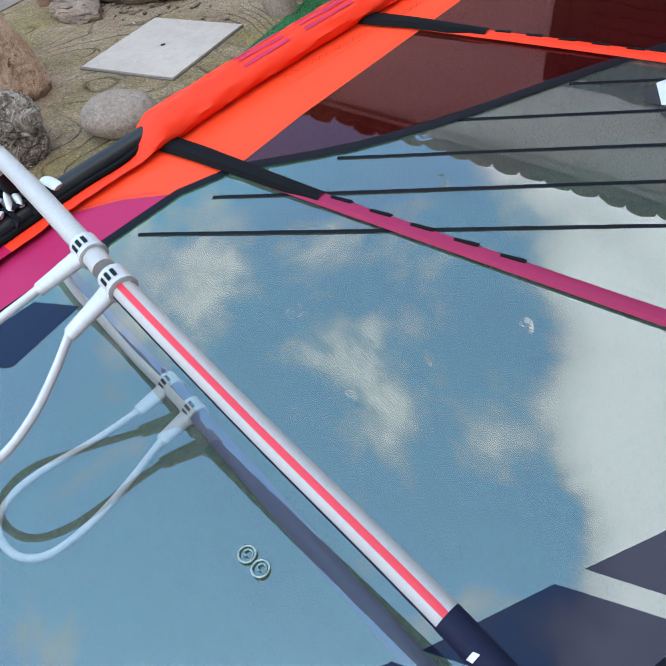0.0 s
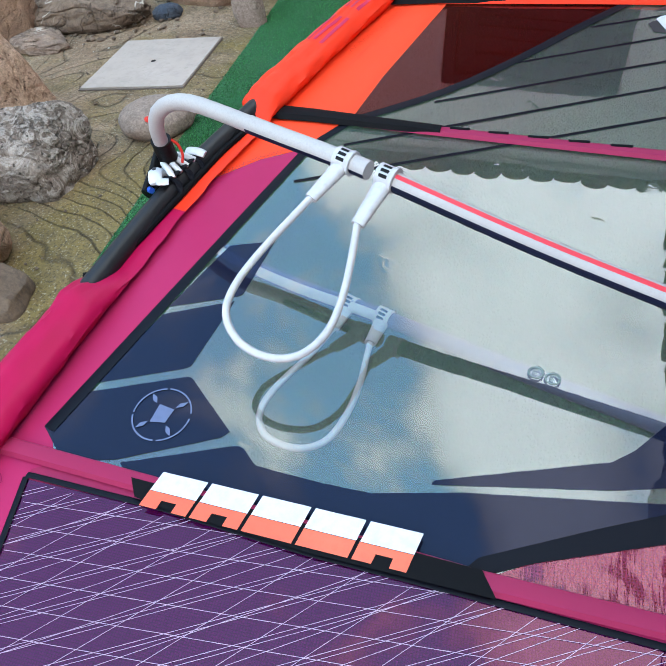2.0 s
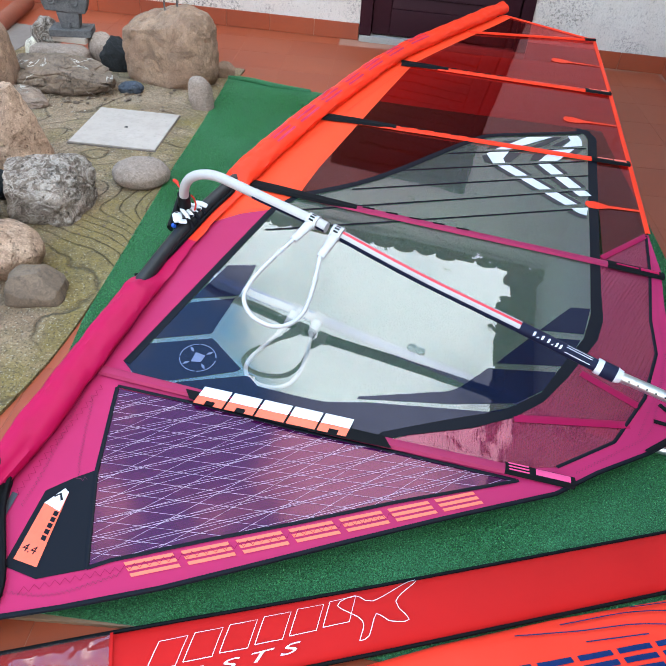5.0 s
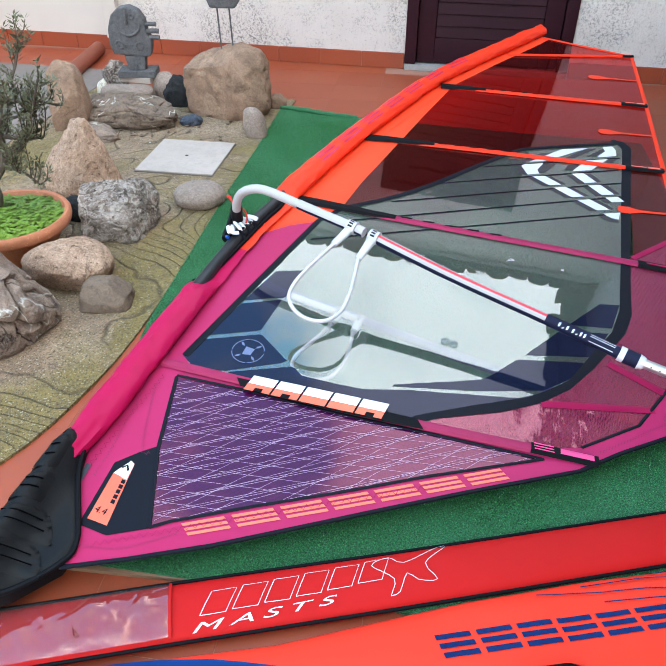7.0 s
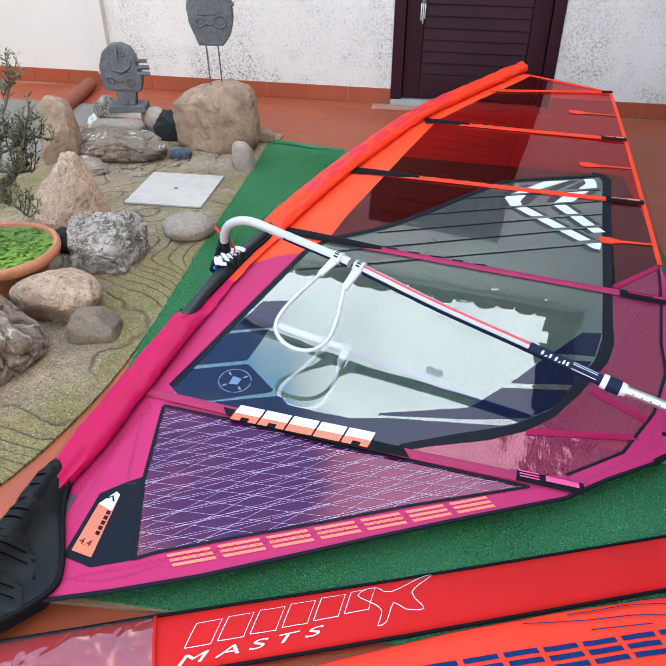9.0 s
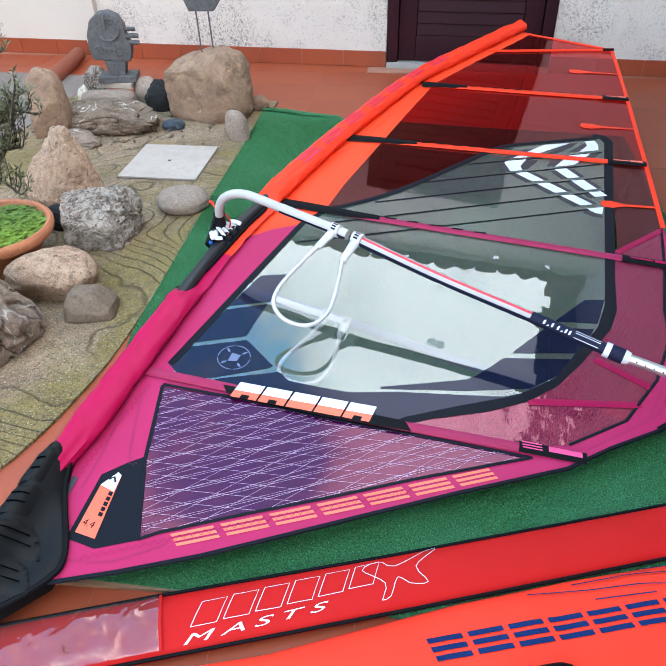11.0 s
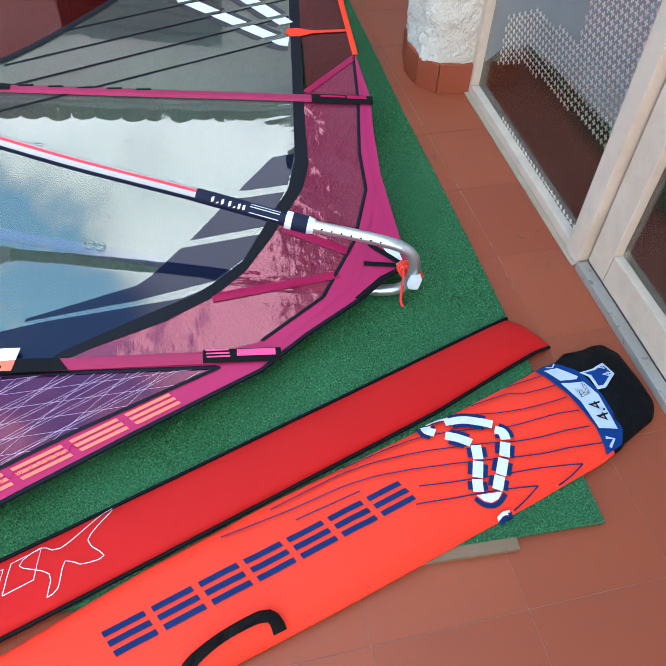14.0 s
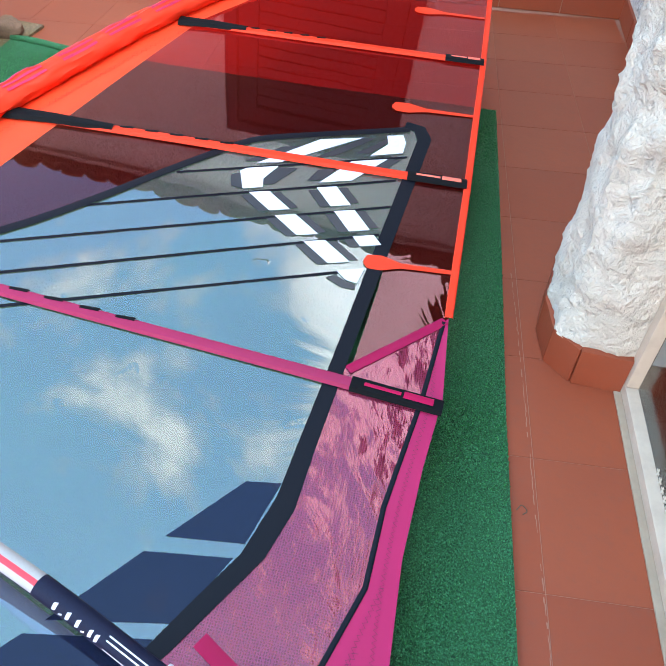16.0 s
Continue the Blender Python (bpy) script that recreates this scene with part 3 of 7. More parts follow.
def band(name, pts, width, height, material, parent, lift=0.001, label="", curved=False, step=0.06):
    """A raised tape or batten pocket that follows the sail."""
    line = [Vector((x, y, 0)) for x, y in pts]
    if curved:
        line = smooth_path(line, step)
    else:
        full = []
        for a, b in zip(line, line[1:]):
            n = max(1, int((b - a).length / step))
            full += [a.lerp(b, j / n) for j in range(n)]
        line = full + [line[-1]]
    for p in line:
        p.z = sail_z(p.x, p.y) + lift
    w = width if callable(width) else (lambda s: width)
    bm = loft(line, lambda i, s: dome(w(s), height), closed=False)
    return part(name, bm, material, parent, label)


def flat_marks(name, polys, material, parent, lift, label="", place=None):
    """Printed shapes lying on the sail, or on another surface by place(u, v)."""
    bm = bmesh.new()
    for pts in polys:
        bm.faces.new([bm.verts.new((x, y, 0)) for x, y in pts])
    bmesh.ops.triangulate(bm, faces=[f for f in bm.faces if len(f.verts) > 4])
    bmesh.ops.remove_doubles(bm, verts=bm.verts, dist=1e-5)
    bmesh.ops.subdivide_edges(bm, edges=[e for e in bm.edges if e.calc_length() > 0.05], cuts=1)
    for v in bm.verts:
        if place:
            v.co = place(v.co.x, v.co.y)
        else:
            v.co.z = sail_z(v.co.x, v.co.y) + lift
    for f in bm.faces:
        f.normal_update()
        if f.normal.z < 0:
            f.normal_flip()
    return part(name, bm, material, parent, label)


def zigzag(name, pts, material, parent, amp=0.0035, pitch=0.009, width=0.0012, lift=0.0016):
    """A zigzag seam stitched along a line on the sail."""
    line = curve2(pts, pitch / 2)
    out = []
    for i, (x, y) in enumerate(line):
        x0, y0 = line[max(i - 1, 0)]
        x1, y1 = line[min(i + 1, len(line) - 1)]
        ln = math.hypot(x1 - x0, y1 - y0) or 1
        s = amp if i % 2 else -amp
        out.append((x - (y1 - y0) / ln * s, y + (x1 - x0) / ln * s))
    return flat_marks(name, stripe_quads(out, width), material, parent, lift)


def along(a, b, du=1.0):
    """Maps (u in 0..1 along a to b, v in metres to the left) to x, y."""
    ax, ay = a
    dx, dy = b[0] - ax, b[1] - ay
    ln = math.hypot(dx, dy)
    return lambda u, v: (ax + dx * u - dy / ln * v, ay + dy * u + dx / ln * v)


def stripe_poly(pts, width):
    """An outline of even width round a polyline in x, y."""
    left, right = [], []
    n = len(pts)
    for i, (x, y) in enumerate(pts):
        x0, y0 = pts[max(i - 1, 0)]
        x1, y1 = pts[min(i + 1, n - 1)]
        ln = math.hypot(x1 - x0, y1 - y0) or 1
        nx, ny = -(y1 - y0) / ln * width / 2, (x1 - x0) / ln * width / 2
        left.append((x + nx, y + ny))
        right.append((x - nx, y - ny))
    return left, right


def stripe_quads(pts, width):
    l, r = stripe_poly(pts, width)
    return [[l[i], l[i + 1], r[i + 1], r[i]] for i in range(len(pts) - 1)]


def curve2(pts, step=0.02):
    return [(p.x, p.y) for p in smooth_path([(x, y, 0) for x, y in pts], step)]


# ---- ground, floor, garden, walls ----
ground = part("ground", box((-400, -400, -0.3), (400, 400, -0.05)), M_FLAG, label="grey outdoor paving reaching far away")
tagged(ground, "plain grey ground around the house", "ground", kind="structure")

floor = part("floor", box((-5.0, -3.2, -0.05), (1.26, 3.9, -0.0011)), M_GROUT)
tagged(floor, "terracotta tiled terrace floor with thin grey joints", "floor", kind="structure")

NORTH = 3.685
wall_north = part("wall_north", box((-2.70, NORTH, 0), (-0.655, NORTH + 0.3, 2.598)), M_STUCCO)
tagged(wall_north, "white rough stucco house wall with mould stains", "wall", kind="structure")
part("wall_panel", box((0.395, NORTH, 0), (1.6, NORTH + 0.3, 2.598)), M_STUCCO, wall_north)
part("wall_panel", box((-0.655, NORTH, 2.06), (0.395, NORTH + 0.3, 2.598)), M_STUCCO, wall_north)
wall_left = part("wall_north_west", box((-5.3, NORTH + 0.03, 0), (-2.70, NORTH + 0.3, 2.598)), M_PLASTER)
tagged(wall_left, "smooth white plastered wall with hairline cracks", "wall", kind="structure")
pilaster = part("pilaster", box((-2.76, NORTH - 0.05, 0.1), (-2.66, NORTH + 0.03, 2.595), 0.006), M_PLASTER)
tagged(pilaster, "flat white plaster pilaster on the wall", "pilaster", kind="structure")
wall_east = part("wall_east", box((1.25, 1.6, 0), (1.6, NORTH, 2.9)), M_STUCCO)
tagged(wall_east, "white rough stucco side wall of the terrace", "wall", kind="structure")
wall_west = part("wall_west", box((-5.3, -3.5, 0), (-5.0, NORTH + 0.3, 2.2)), M_PLASTER)
tagged(wall_west, "plain white garden wall", "wall", kind="structure")
lintel = part("wall_lintel", box((1.0, -3.5, 2.15), (1.6, 1.6, 2.9)), M_STUCCO)
tagged(lintel, "white stucco wall above the glazed doors", "wall", kind="structure")

# eaves with clay tiles along the house walls
roof = part("roof", box((-5.3, NORTH - 0.03, 2.60), (1.7, NORTH + 0.6, 2.64), 0.004), M_PLASTER)
tagged(roof, "clay tiled roof edge above the white wall", "roof", kind="structure")


def arc(radius, rise, up):
    """Half-round tile section, open below (up) or above."""
    return [(radius * math.cos(math.pi * j / 8), up * rise * math.sin(math.pi * j / 8)) for j in range(9)]


def tile_row(parent, start, step, back, count, seed, drop):
    """Rows of curved cover and channel tiles whose ends stand out unevenly past the eave."""
    rt = random.Random(seed)
    for i in range(count):
        p = start + step * i
        for up, radius, dz in ((1, 0.085, 0.05), (-1, 0.075, 0.062)):
            q = p + (step * 0.5 if up < 0 else Vector((0, 0, 0))) - back * rt.uniform(-0.02, 0.03) / back.length + Vector((0, 0, dz - drop))
            outer, inner = arc(radius, 0.042, up), arc(radius - 0.014, 0.030, up)
            part("roof_tile", loft([q, q + back], lambda i, s: outer + inner[::-1]), M_ROOF, parent)


tile_row(roof, Vector((-5.2, NORTH - 0.09, 2.615)), Vector((0.17, 0, 0)), Vector((0, 0.7, 0.12)), 41, 3, 0.0)
roof_east = part("roof_east", box((1.03, -3.5, 2.9), (1.8, NORTH, 2.94)), M_ROOF)
# added unseen panel: hides a bright strip of sky from the film's reflection
part("reflection_blocker", box((0.96, NORTH - 0.06, 2.66), (1.79, NORTH - 0.01, 2.898)), M_ROOF, roof_east, "unseen dark panel added to block sky from the reflection")
tagged(roof_east, "clay roof edge over the glazed side", "roof", kind="structure")
tile_row(roof_east, Vector((0.95, -3.4, 2.905)), Vector((0, 0.17, 0)), Vector((0.75, 0, 0.10)), 41, 8, 0.0)


def skirting(name, a, b, height=0.085, piece=0.28):
    """A row of terracotta skirting tiles from a to b."""
    a, b = Vector((*a, 0)), Vector((*b, 0))
    base = part(name, box((0, -0.006, 0), ((b - a).length, 0.004, height - 0.004), 0,
                          Matrix.Translation(a) @ Matrix.Rotation(math.atan2(b.y - a.y, b.x - a.x), 4, "Z")), M_GROUT)
    tagged(base, "low terracotta skirting along the wall", "baseboard", kind="structure")
    n = max(1, round((b - a).length / piece))
    step = (b - a).length / n
    for i in range(n):
        m = Matrix.Translation(a) @ Matrix.Rotation(math.atan2(b.y - a.y, b.x - a.x), 4, "Z") @ Matrix.Translation((i * step, 0, 0))
        part("skirting_tile", box((0.002, -0.012, 0.002), (step - 0.002, 0.0, height), 0.002, m), M_TILE, base, smooth=False)
    return base


skirting("baseboard_north", (-2.66, NORTH), (-0.655, NORTH), 0.10)
skirting("baseboard_door", (0.40, NORTH), (1.25, NORTH), 0.10)
skirting("baseboard_west", (-5.0, NORTH + 0.03), (-2.76, NORTH + 0.03), 0.10)
skirting("baseboard_east", (1.25, NORTH), (1.25, 1.6), 0.10)

# stucco column at the end of the glazing, on a faceted tiled foot
COL = [(0.86, 1.60), (0.838, 1.47), (0.852, 1.375), (0.90, 1.326), (1.0, 1.318), (1.26, 1.318), (1.26, 1.66), (0.95, 1.68)]
bm = bmesh.new()
levels = [0.0 + 0.012 * j for j in range(120)] + [1.44 + 0.06 * j for j in range(25)]
prev = None
fine = []
for (x0, y0), (x1, y1) in zip(COL, COL[1:] + COL[:1]):
    n = max(1, int(math.hypot(x1 - x0, y1 - y0) / 0.012))
    fine += [(x0 + (x1 - x0) * j / n, y0 + (y1 - y0) * j / n) for j in range(n)]
cx, cy = 1.06, 1.49
for z in levels:
    row = []
    for x, y in fine:
        d = Vector((x - cx, y - cy, 0)).normalized()
        bulge = 0.004 + 0.016 * noise.noise((17 * x, 17 * y, 15 * z)) + 0.009 * noise.noise((41 * x, 41 * y, 37 * z + 3)) + 0.006 * noise.noise((88 * x, 88 * y, 80 * z)) if x < 1.0 and z > 0.095 else 0.0
        row.append(bm.verts.new(Vector((x, y, z)) + d * bulge))
    if prev:
        for j in range(len(row)):
            bm.faces.new((prev[j], prev[(j + 1) % len(row)], row[(j + 1) % len(row)], row[j]))
    prev = row
bmesh.ops.recalc_face_normals(bm, faces=bm.faces)
column = part("column", bm, M_COLUMN)
tagged(column, "thick lumpy white stucco column beside the glazed door", "column", kind="structure")
for i in range(4):
    a, b = Vector((*COL[i], 0)), Vector((*COL[i + 1], 0))
    ang = math.atan2(b.y - a.y, b.x - a.x)
    n = 2 if (b - a).length > 0.12 else 1
    for j in range(n):
        m = Matrix.Translation(a.lerp(b, j / n)) @ Matrix.Rotation(ang, 4, "Z")
        part("skirting_tile", box((-0.003, -0.014 - 0.001 * i, 0.0), ((b - a).length / n + (0.004 if j == n - 1 else -0.001), 0.006, 0.10), 0.002, m), M_TILE, column, smooth=False)

# louvred door in the far wall
DL, DR = -0.655, 0.395
door = thing("door_1", (0.5 * (DL + DR), NORTH, 0), "closed maroon louvred wooden door with keys in its lock", "door", kind="structure")
part("threshold", box((DL + 0.005, NORTH - 0.03, 0), (DR - 0.005, NORTH + 0.2, 0.035), 0.004), M_MARBLE, door, "grey speckled marble threshold")
for x0, x1 in ((DL, DL + 0.075), (DR - 0.075, DR)):
    part("jamb", box((x0 + 0.003, NORTH - 0.012, 0.036), (x1, NORTH + 0.09, 2.05), 0.006), M_DOOR, door)
part("jamb", box((DL + 0.08, NORTH - 0.012, 1.98), (DR - 0.08, NORTH + 0.09, 2.05), 0.006), M_DOOR, door)
part("door_back", box((DL + 0.003, NORTH + 0.10, 0.036), (DR - 0.003, NORTH + 0.13, 2.055)), M_DOOR, door)
leaf = part("door_leaf", box((DL + 0.08, NORTH + 0.055, 0.045), (DR - 0.08, NORTH + 0.07, 1.975)), M_DOOR, door)
for x0, x1 in ((DL + 0.08, DL + 0.19), (DR - 0.19, DR - 0.08)):
    part("stile", box((x0, NORTH + 0.02, 0.045), (x1, NORTH + 0.054, 1.975), 0.005), M_DOOR, leaf)
for z0, z1 in ((0.045, 0.20), (1.86, 1.975)):
    part("rail", box((DL + 0.192, NORTH + 0.02, z0), (DR - 0.192, NORTH + 0.054, z1), 0.005), M_DOOR, leaf)
for i in range(23):
    z = 0.235 + 0.071 * i
    m = Matrix.Translation((0, NORTH + 0.036, z)) @ Matrix.Rotation(radians(-9), 4, "X")
    part("slat", box((DL + 0.194, -0.005, -0.0345), (DR - 0.194, 0.005, 0.0345), 0.003, m), M_DOOR, leaf, smooth=False)
part("lock_plate", box((-0.485, NORTH + 0.012, 0.60), (-0.455, NORTH + 0.0195, 0.72), 0.003), M_STEEL, leaf, "small steel lock plate")
bm = bmesh.new()
for dx, ln in ((-0.012, 0.10), (0.0, 0.12), (0.012, 0.09)):
    cube_into(bm, (-0.472 + dx - 0.004, NORTH + 0.002, 0.63 - ln), (-0.472 + dx + 0.004, NORTH + 0.006, 0.63), 0.001)
tube([(-0.472, NORTH + 0.012, 0.645), (-0.472, NORTH - 0.004, 0.64), (-0.472, NORTH + 0.003, 0.62)], 0.004, 8, 0.01, bm=bm)
part("key_bunch", bm, M_ALU, leaf, "bunch of shiny metal keys")

# glazed wall on the east side, a little askew
SK = Matrix.Translation((1.003, 1.318, 0)) @ Matrix.Rotation(radians(2.45), 4, "Z")


def glazed(name, lo, hi, bevel, mat, parent, label="", smooth=False):
    return part(name, box(lo, hi, bevel, SK), mat, parent, label, smooth)


window = thing("window_1", (1.03, 0.9, 0), "fixed glazed panel with frosted cross stickers in a cream frame", "window", kind="structure")
glazed("window_frame", (0.0, -0.80, 0.006), (0.05, 0.0, 0.034), 0.004, M_ALU_CREAM, window)
glazed("window_frame", (0.0, -0.03, 0.035), (0.05, 0.0, 2.14), 0.004, M_ALU_CREAM, window)
glazed("window_frame", (-0.005, -0.86, 0.006), (0.06, -0.802, 2.14), 0.004, M_ALU_CREAM, window)
glazed("window_frame", (0.0, -0.80, 2.08), (0.05, -0.05, 2.14), 0.004, M_ALU_CREAM, window)
pane = glazed("pane", (0.026, -0.80, 0.035), (0.032, -0.031, 2.078), 0.0, M_GLASS, window)
pane.visible_shadow = False
glazed("window_sill", (-0.014, -0.86, 0.0), (0.07, 0.0, 0.0055), 0.002, M_DIRT, window, "stained cement sill strip")
EDGE = [(-0.02, 0.10), (-0.14, 0.215), (-0.29, 0.30), (-0.54, 0.325), (-0.80, 0.335)]


def film_edge(y):
    """Height of the painted reflection's lower edge along the pane."""
    for (y0, z0), (y1, z1) in zip(EDGE, EDGE[1:]):
        if y1 <= y <= y0:
            return z0 + (z1 - z0) * (y - y0) / (y1 - y0)
    return EDGE[-1][1]


bm = bmesh.new()
for i in range(38):
    for j in range(62):
        y, z = -0.045 - 0.0205 * i - (0.010 if j % 2 else 0), 0.044 + 0.0175 * j
        over = z - film_edge(y)
        if y < -0.785 or not (z < 0.05 and y < -0.24 or y < -0.13 and -0.055 < over < 0.10 or y < -0.52 and over > -0.055 and z < 0.95 + 1.2 * (-0.52 - y)):
            continue
        for a, b in ((0.0078, 0.0026), (0.0026, 0.0078)):
            q = [bm.verts.new(SK @ Vector((0.0245, y + sy * a, z + sz * b))) for sy, sz in ((-1, -1), (1, -1), (1, 1), (-1, 1))]
            bm.faces.new(q)
# sheet with the outline of the pane's grey reflection, painted as haze
fb = bmesh.new()
low = [fb.verts.new(SK @ Vector((0.0255, y, z))) for y, z in [(-0.035, 0.115)] + EDGE[1:4] + [(-0.795, 0.335)]]
fb.faces.new(low + [fb.verts.new(SK @ Vector((0.0255, y, 2.07))) for y in (-0.795, -0.035)])
glare = part("glare_film", fb, M_GLARE_FILM, window, "grey film painted in for the reflection on the pane")
glare.visible_shadow = False
stickers = part("sticker_pattern", bm, M_FROST, window, "rows of small frosted crosses", False)
stickers["kind"] = "stuff"

slider = thing("door_2", (1.05, 0.2, 0), "cream framed sliding glass door, partly shut", "door", kind="structure")
glazed("door_track", (-0.01, -3.4, 0.0), (0.02, -0.87, 0.022), 0.003, M_TRACK, slider, "worn aluminium sliding track")
glazed("door_track", (0.035, -3.4, 0.0), (0.065, -0.87, 0.022), 0.003, M_TRACK, slider)
glazed("door_frame", (0.02, -2.0, 0.024), (0.07, -0.95, 0.11), 0.004, M_ALU_CREAM, slider)
glazed("door_frame", (0.02, -0.948, 0.024), (0.07, -0.87, 2.14), 0.004, M_ALU_CREAM, slider)
glazed("door_frame", (0.02, -2.08, 0.024), (0.07, -2.002, 2.14), 0.004, M_ALU_CREAM, slider)
pane2 = glazed("pane", (0.042, -2.0, 0.112), (0.048, -0.95, 2.14), 0.0, M_GLASS, slider)
pane2.visible_shadow = False
room = part("room_floor", box((1.09, -3.5, -0.02), (4.0, 1.30, 0.0)), M_ROOM)
tagged(room, "dark brown floor inside the house", "floor", kind="structure")
room_wall = part("wall_room", box((4.0, -3.5, 0), (4.2, 1.6, 2.6)), M_PLASTER)
tagged(room_wall, "plain inner wall of the dim room", "wall", kind="structure")
room_north = part("wall_room_north", box((1.27, 1.32, 0), (4.0, 1.58, 2.6)), M_PLASTER)
tagged(room_north, "plain inner side wall of the dim room", "wall", kind="structure")
room_ceiling = part("ceiling", box((1.62, -3.5, 2.6), (4.2, 1.6, 2.75)), M_PLASTER)
tagged(room_ceiling, "plain white ceiling of the dim room", "ceiling", kind="structure")
room_south = part("wall_room_south", box((1.1, -3.7, 0), (4.2, -3.5, 2.6)), M_PLASTER)
tagged(room_south, "plain end wall of the dim room", "wall", kind="structure")

# garden slab of engraved concrete
GARDEN = curve2([(-1.19, 2.87), (-1.195, 2.3), (-1.16, 1.6), (-1.125, 1.0), (-1.112, 0.55), (-1.125, 0.33), (-1.16, 0.12), (-1.22, -0.05), (-1.34, -0.22)], 0.08)
GARDEN += [(-1.6, -0.4), (-3.2, -0.4), (-3.2, 2.2), (-2.4, 2.9), (-1.7, 2.93)]
bm = plane_cut(GARDEN, 0.1)
for v in bm.verts:
    v.co.z = 0.010 + 0.004 * noise.noise((3 * v.co.x, 3 * v.co.y, 1))
geom = bmesh.ops.extrude_face_region(bm, geom=bm.faces[:])
for v in geom["geom"]:
    if isinstance(v, bmesh.types.BMVert):
        v.co.z = -0.01
bmesh.ops.recalc_face_normals(bm, faces=bm.faces)
garden = part("garden_slab", bm, M_GARDEN)
tagged(garden, "mossy concrete garden bed with engraved wavy lines", "garden bed", kind="structure")
flag = part("paving", box((-4.9, 1.0, 0.0), (-2.45, 3.2, 0.014), 0.004), M_FLAG)
tagged(flag, "grey flagstone paving behind the rocks", "paving", kind="structure")

# pale cement lid let into the garden bed
lid = thing("manhole_cover", (-1.49, 1.92, 0.014), "pale square cement inspection cover with a small hole", "manhole cover")
lm = Matrix.Translation((-1.492, 1.925, 0.014)) @ Matrix.Rotation(radians(3.0), 4, "Z")
part("cover_plate", box((-0.187, -0.197, 0), (0.187, 0.197, 0.005), 0.002, lm), M_PLATE, lid)
part("rim", box((-0.192, -0.202, -0.004), (0.190, 0.200, 0.0005), 0.0003, lm), M_FLAG, lid)
bm = bmesh.new()
bmesh.ops.create_circle(bm, cap_ends=True, radius=0.009, segments=12, matrix=lm @ Matrix.Translation((0, 0, 0.0065)))
part("lifting_hole", bm, M_RUBBER, lid)

# green artificial turf laid out as a mat
TURF = [(-1.235, 2.70), (-1.0, 2.64), (-0.75, 2.635), (0.0, 2.60), (0.70, 2.575), (0.735, 1.74), (0.755, 1.185), (0.775, 0.80), (0.795, 0.36), (0.812, -0.22),
        (0.55, -0.225), (-0.2, -0.235), (-0.85, -0.265), (-0.97, -0.1), (-1.05, 0.3), (-1.102, 0.60), (-1.172, 1.62), (-1.193, 2.07)]
bm = plane_cut(TURF, 0.09)
for v in bm.verts:
    edge = max(0.0, 1 - abs(v.co.y - 2.66) / 0.06)
    v.co.z = 0.013 + 0.002 * noise.noise((4 * v.co.x, 4 * v.co.y, 2)) + 0.012 * edge * (0.5 + noise.noise((9 * v.co.x, 0, 3)))
geom = bmesh.ops.extrude_face_region(bm, geom=bm.faces[:])
for v in geom["geom"]:
    if isinstance(v, bmesh.types.BMVert):
        v.co.z = 0.003
bmesh.ops.recalc_face_normals(bm, faces=bm.faces)
turf_mat = part("turf_mat", bm, M_TURF)
tagged(turf_mat, "green artificial turf mat on the terrace floor", "artificial turf")

# ---- the sail ----
sail = thing("windsurf_sail", (-0.2, 1.2, 0.0), "pink and orange windsurf sail with clear window lying rigged on turf", "sail")

WINDOW = [(-0.842, 0.325), (-0.63, 1.036), (-0.562, 1.14), (-0.385, 1.275), (-0.25, 1.415), (-0.105, 1.57), (0.057, 1.748), (0.157, 1.797), (0.37, 1.885), (0.45, 1.915),
          (0.475, 1.88), (0.447, 1.5), (0.405, 1.1), (0.385, 0.9), (0.378, 0.80), (0.345, 0.70), (0.265, 0.56), (0.195, 0.455), (0.115, 0.385), (-0.13, 0.265),
          (-0.196, 0.225), (-0.42, 0.225), (-0.66, 0.248), (-0.80, 0.266)]
sheet("window_panel", WINDOW, M_WINDOW, sail, 0.0, "clear transparent film with crinkles", 0.06)
PINK = [(-0.93, 0.262), (-0.905, 0.42), (-0.885, 0.60), (-0.86, 0.78), (-0.811, 0.90), (-0.719, 0.985), (-0.64, 1.03), (-0.842, 0.325), (-0.80, 0.266), (-0.83, 0.25)]
sheet("luff_panel", PINK, M_MAGENTA, sail, 0.0, "magenta cloth")
TACK = [(-0.912, 0.262), (-0.83, 0.25), (-0.831, 0.22), (-0.788, 0.007), (-0.724, -0.197), (-0.739, -0.275), (-0.867, -0.324), (-0.95, -0.16), (-0.945, 0.0)]
sheet("tack_panel", TACK, M_MAGENTA, sail, 0.0, "magenta cloth")
ORANGE = [(-0.86, 0.78), (-0.82, 0.97), (-0.775, 1.11), (-0.70, 1.351), (-0.56, 1.74), (-0.36, 2.251), (-0.15, 2.594), (0.07, 2.93), (0.155, 3.05), (0.195, 3.025),
          (0.10, 2.87), (-0.085, 2.585), (-0.262, 2.289), (-0.36, 1.945), (-0.53, 1.321), (-0.567, 1.14), (-0.63, 1.036), (-0.719, 0.985), (-0.811, 0.90)]
sheet("luff_panel", ORANGE, M_ORANGE_FLAT, sail, 0.0005, "orange cloth with zigzag seams")
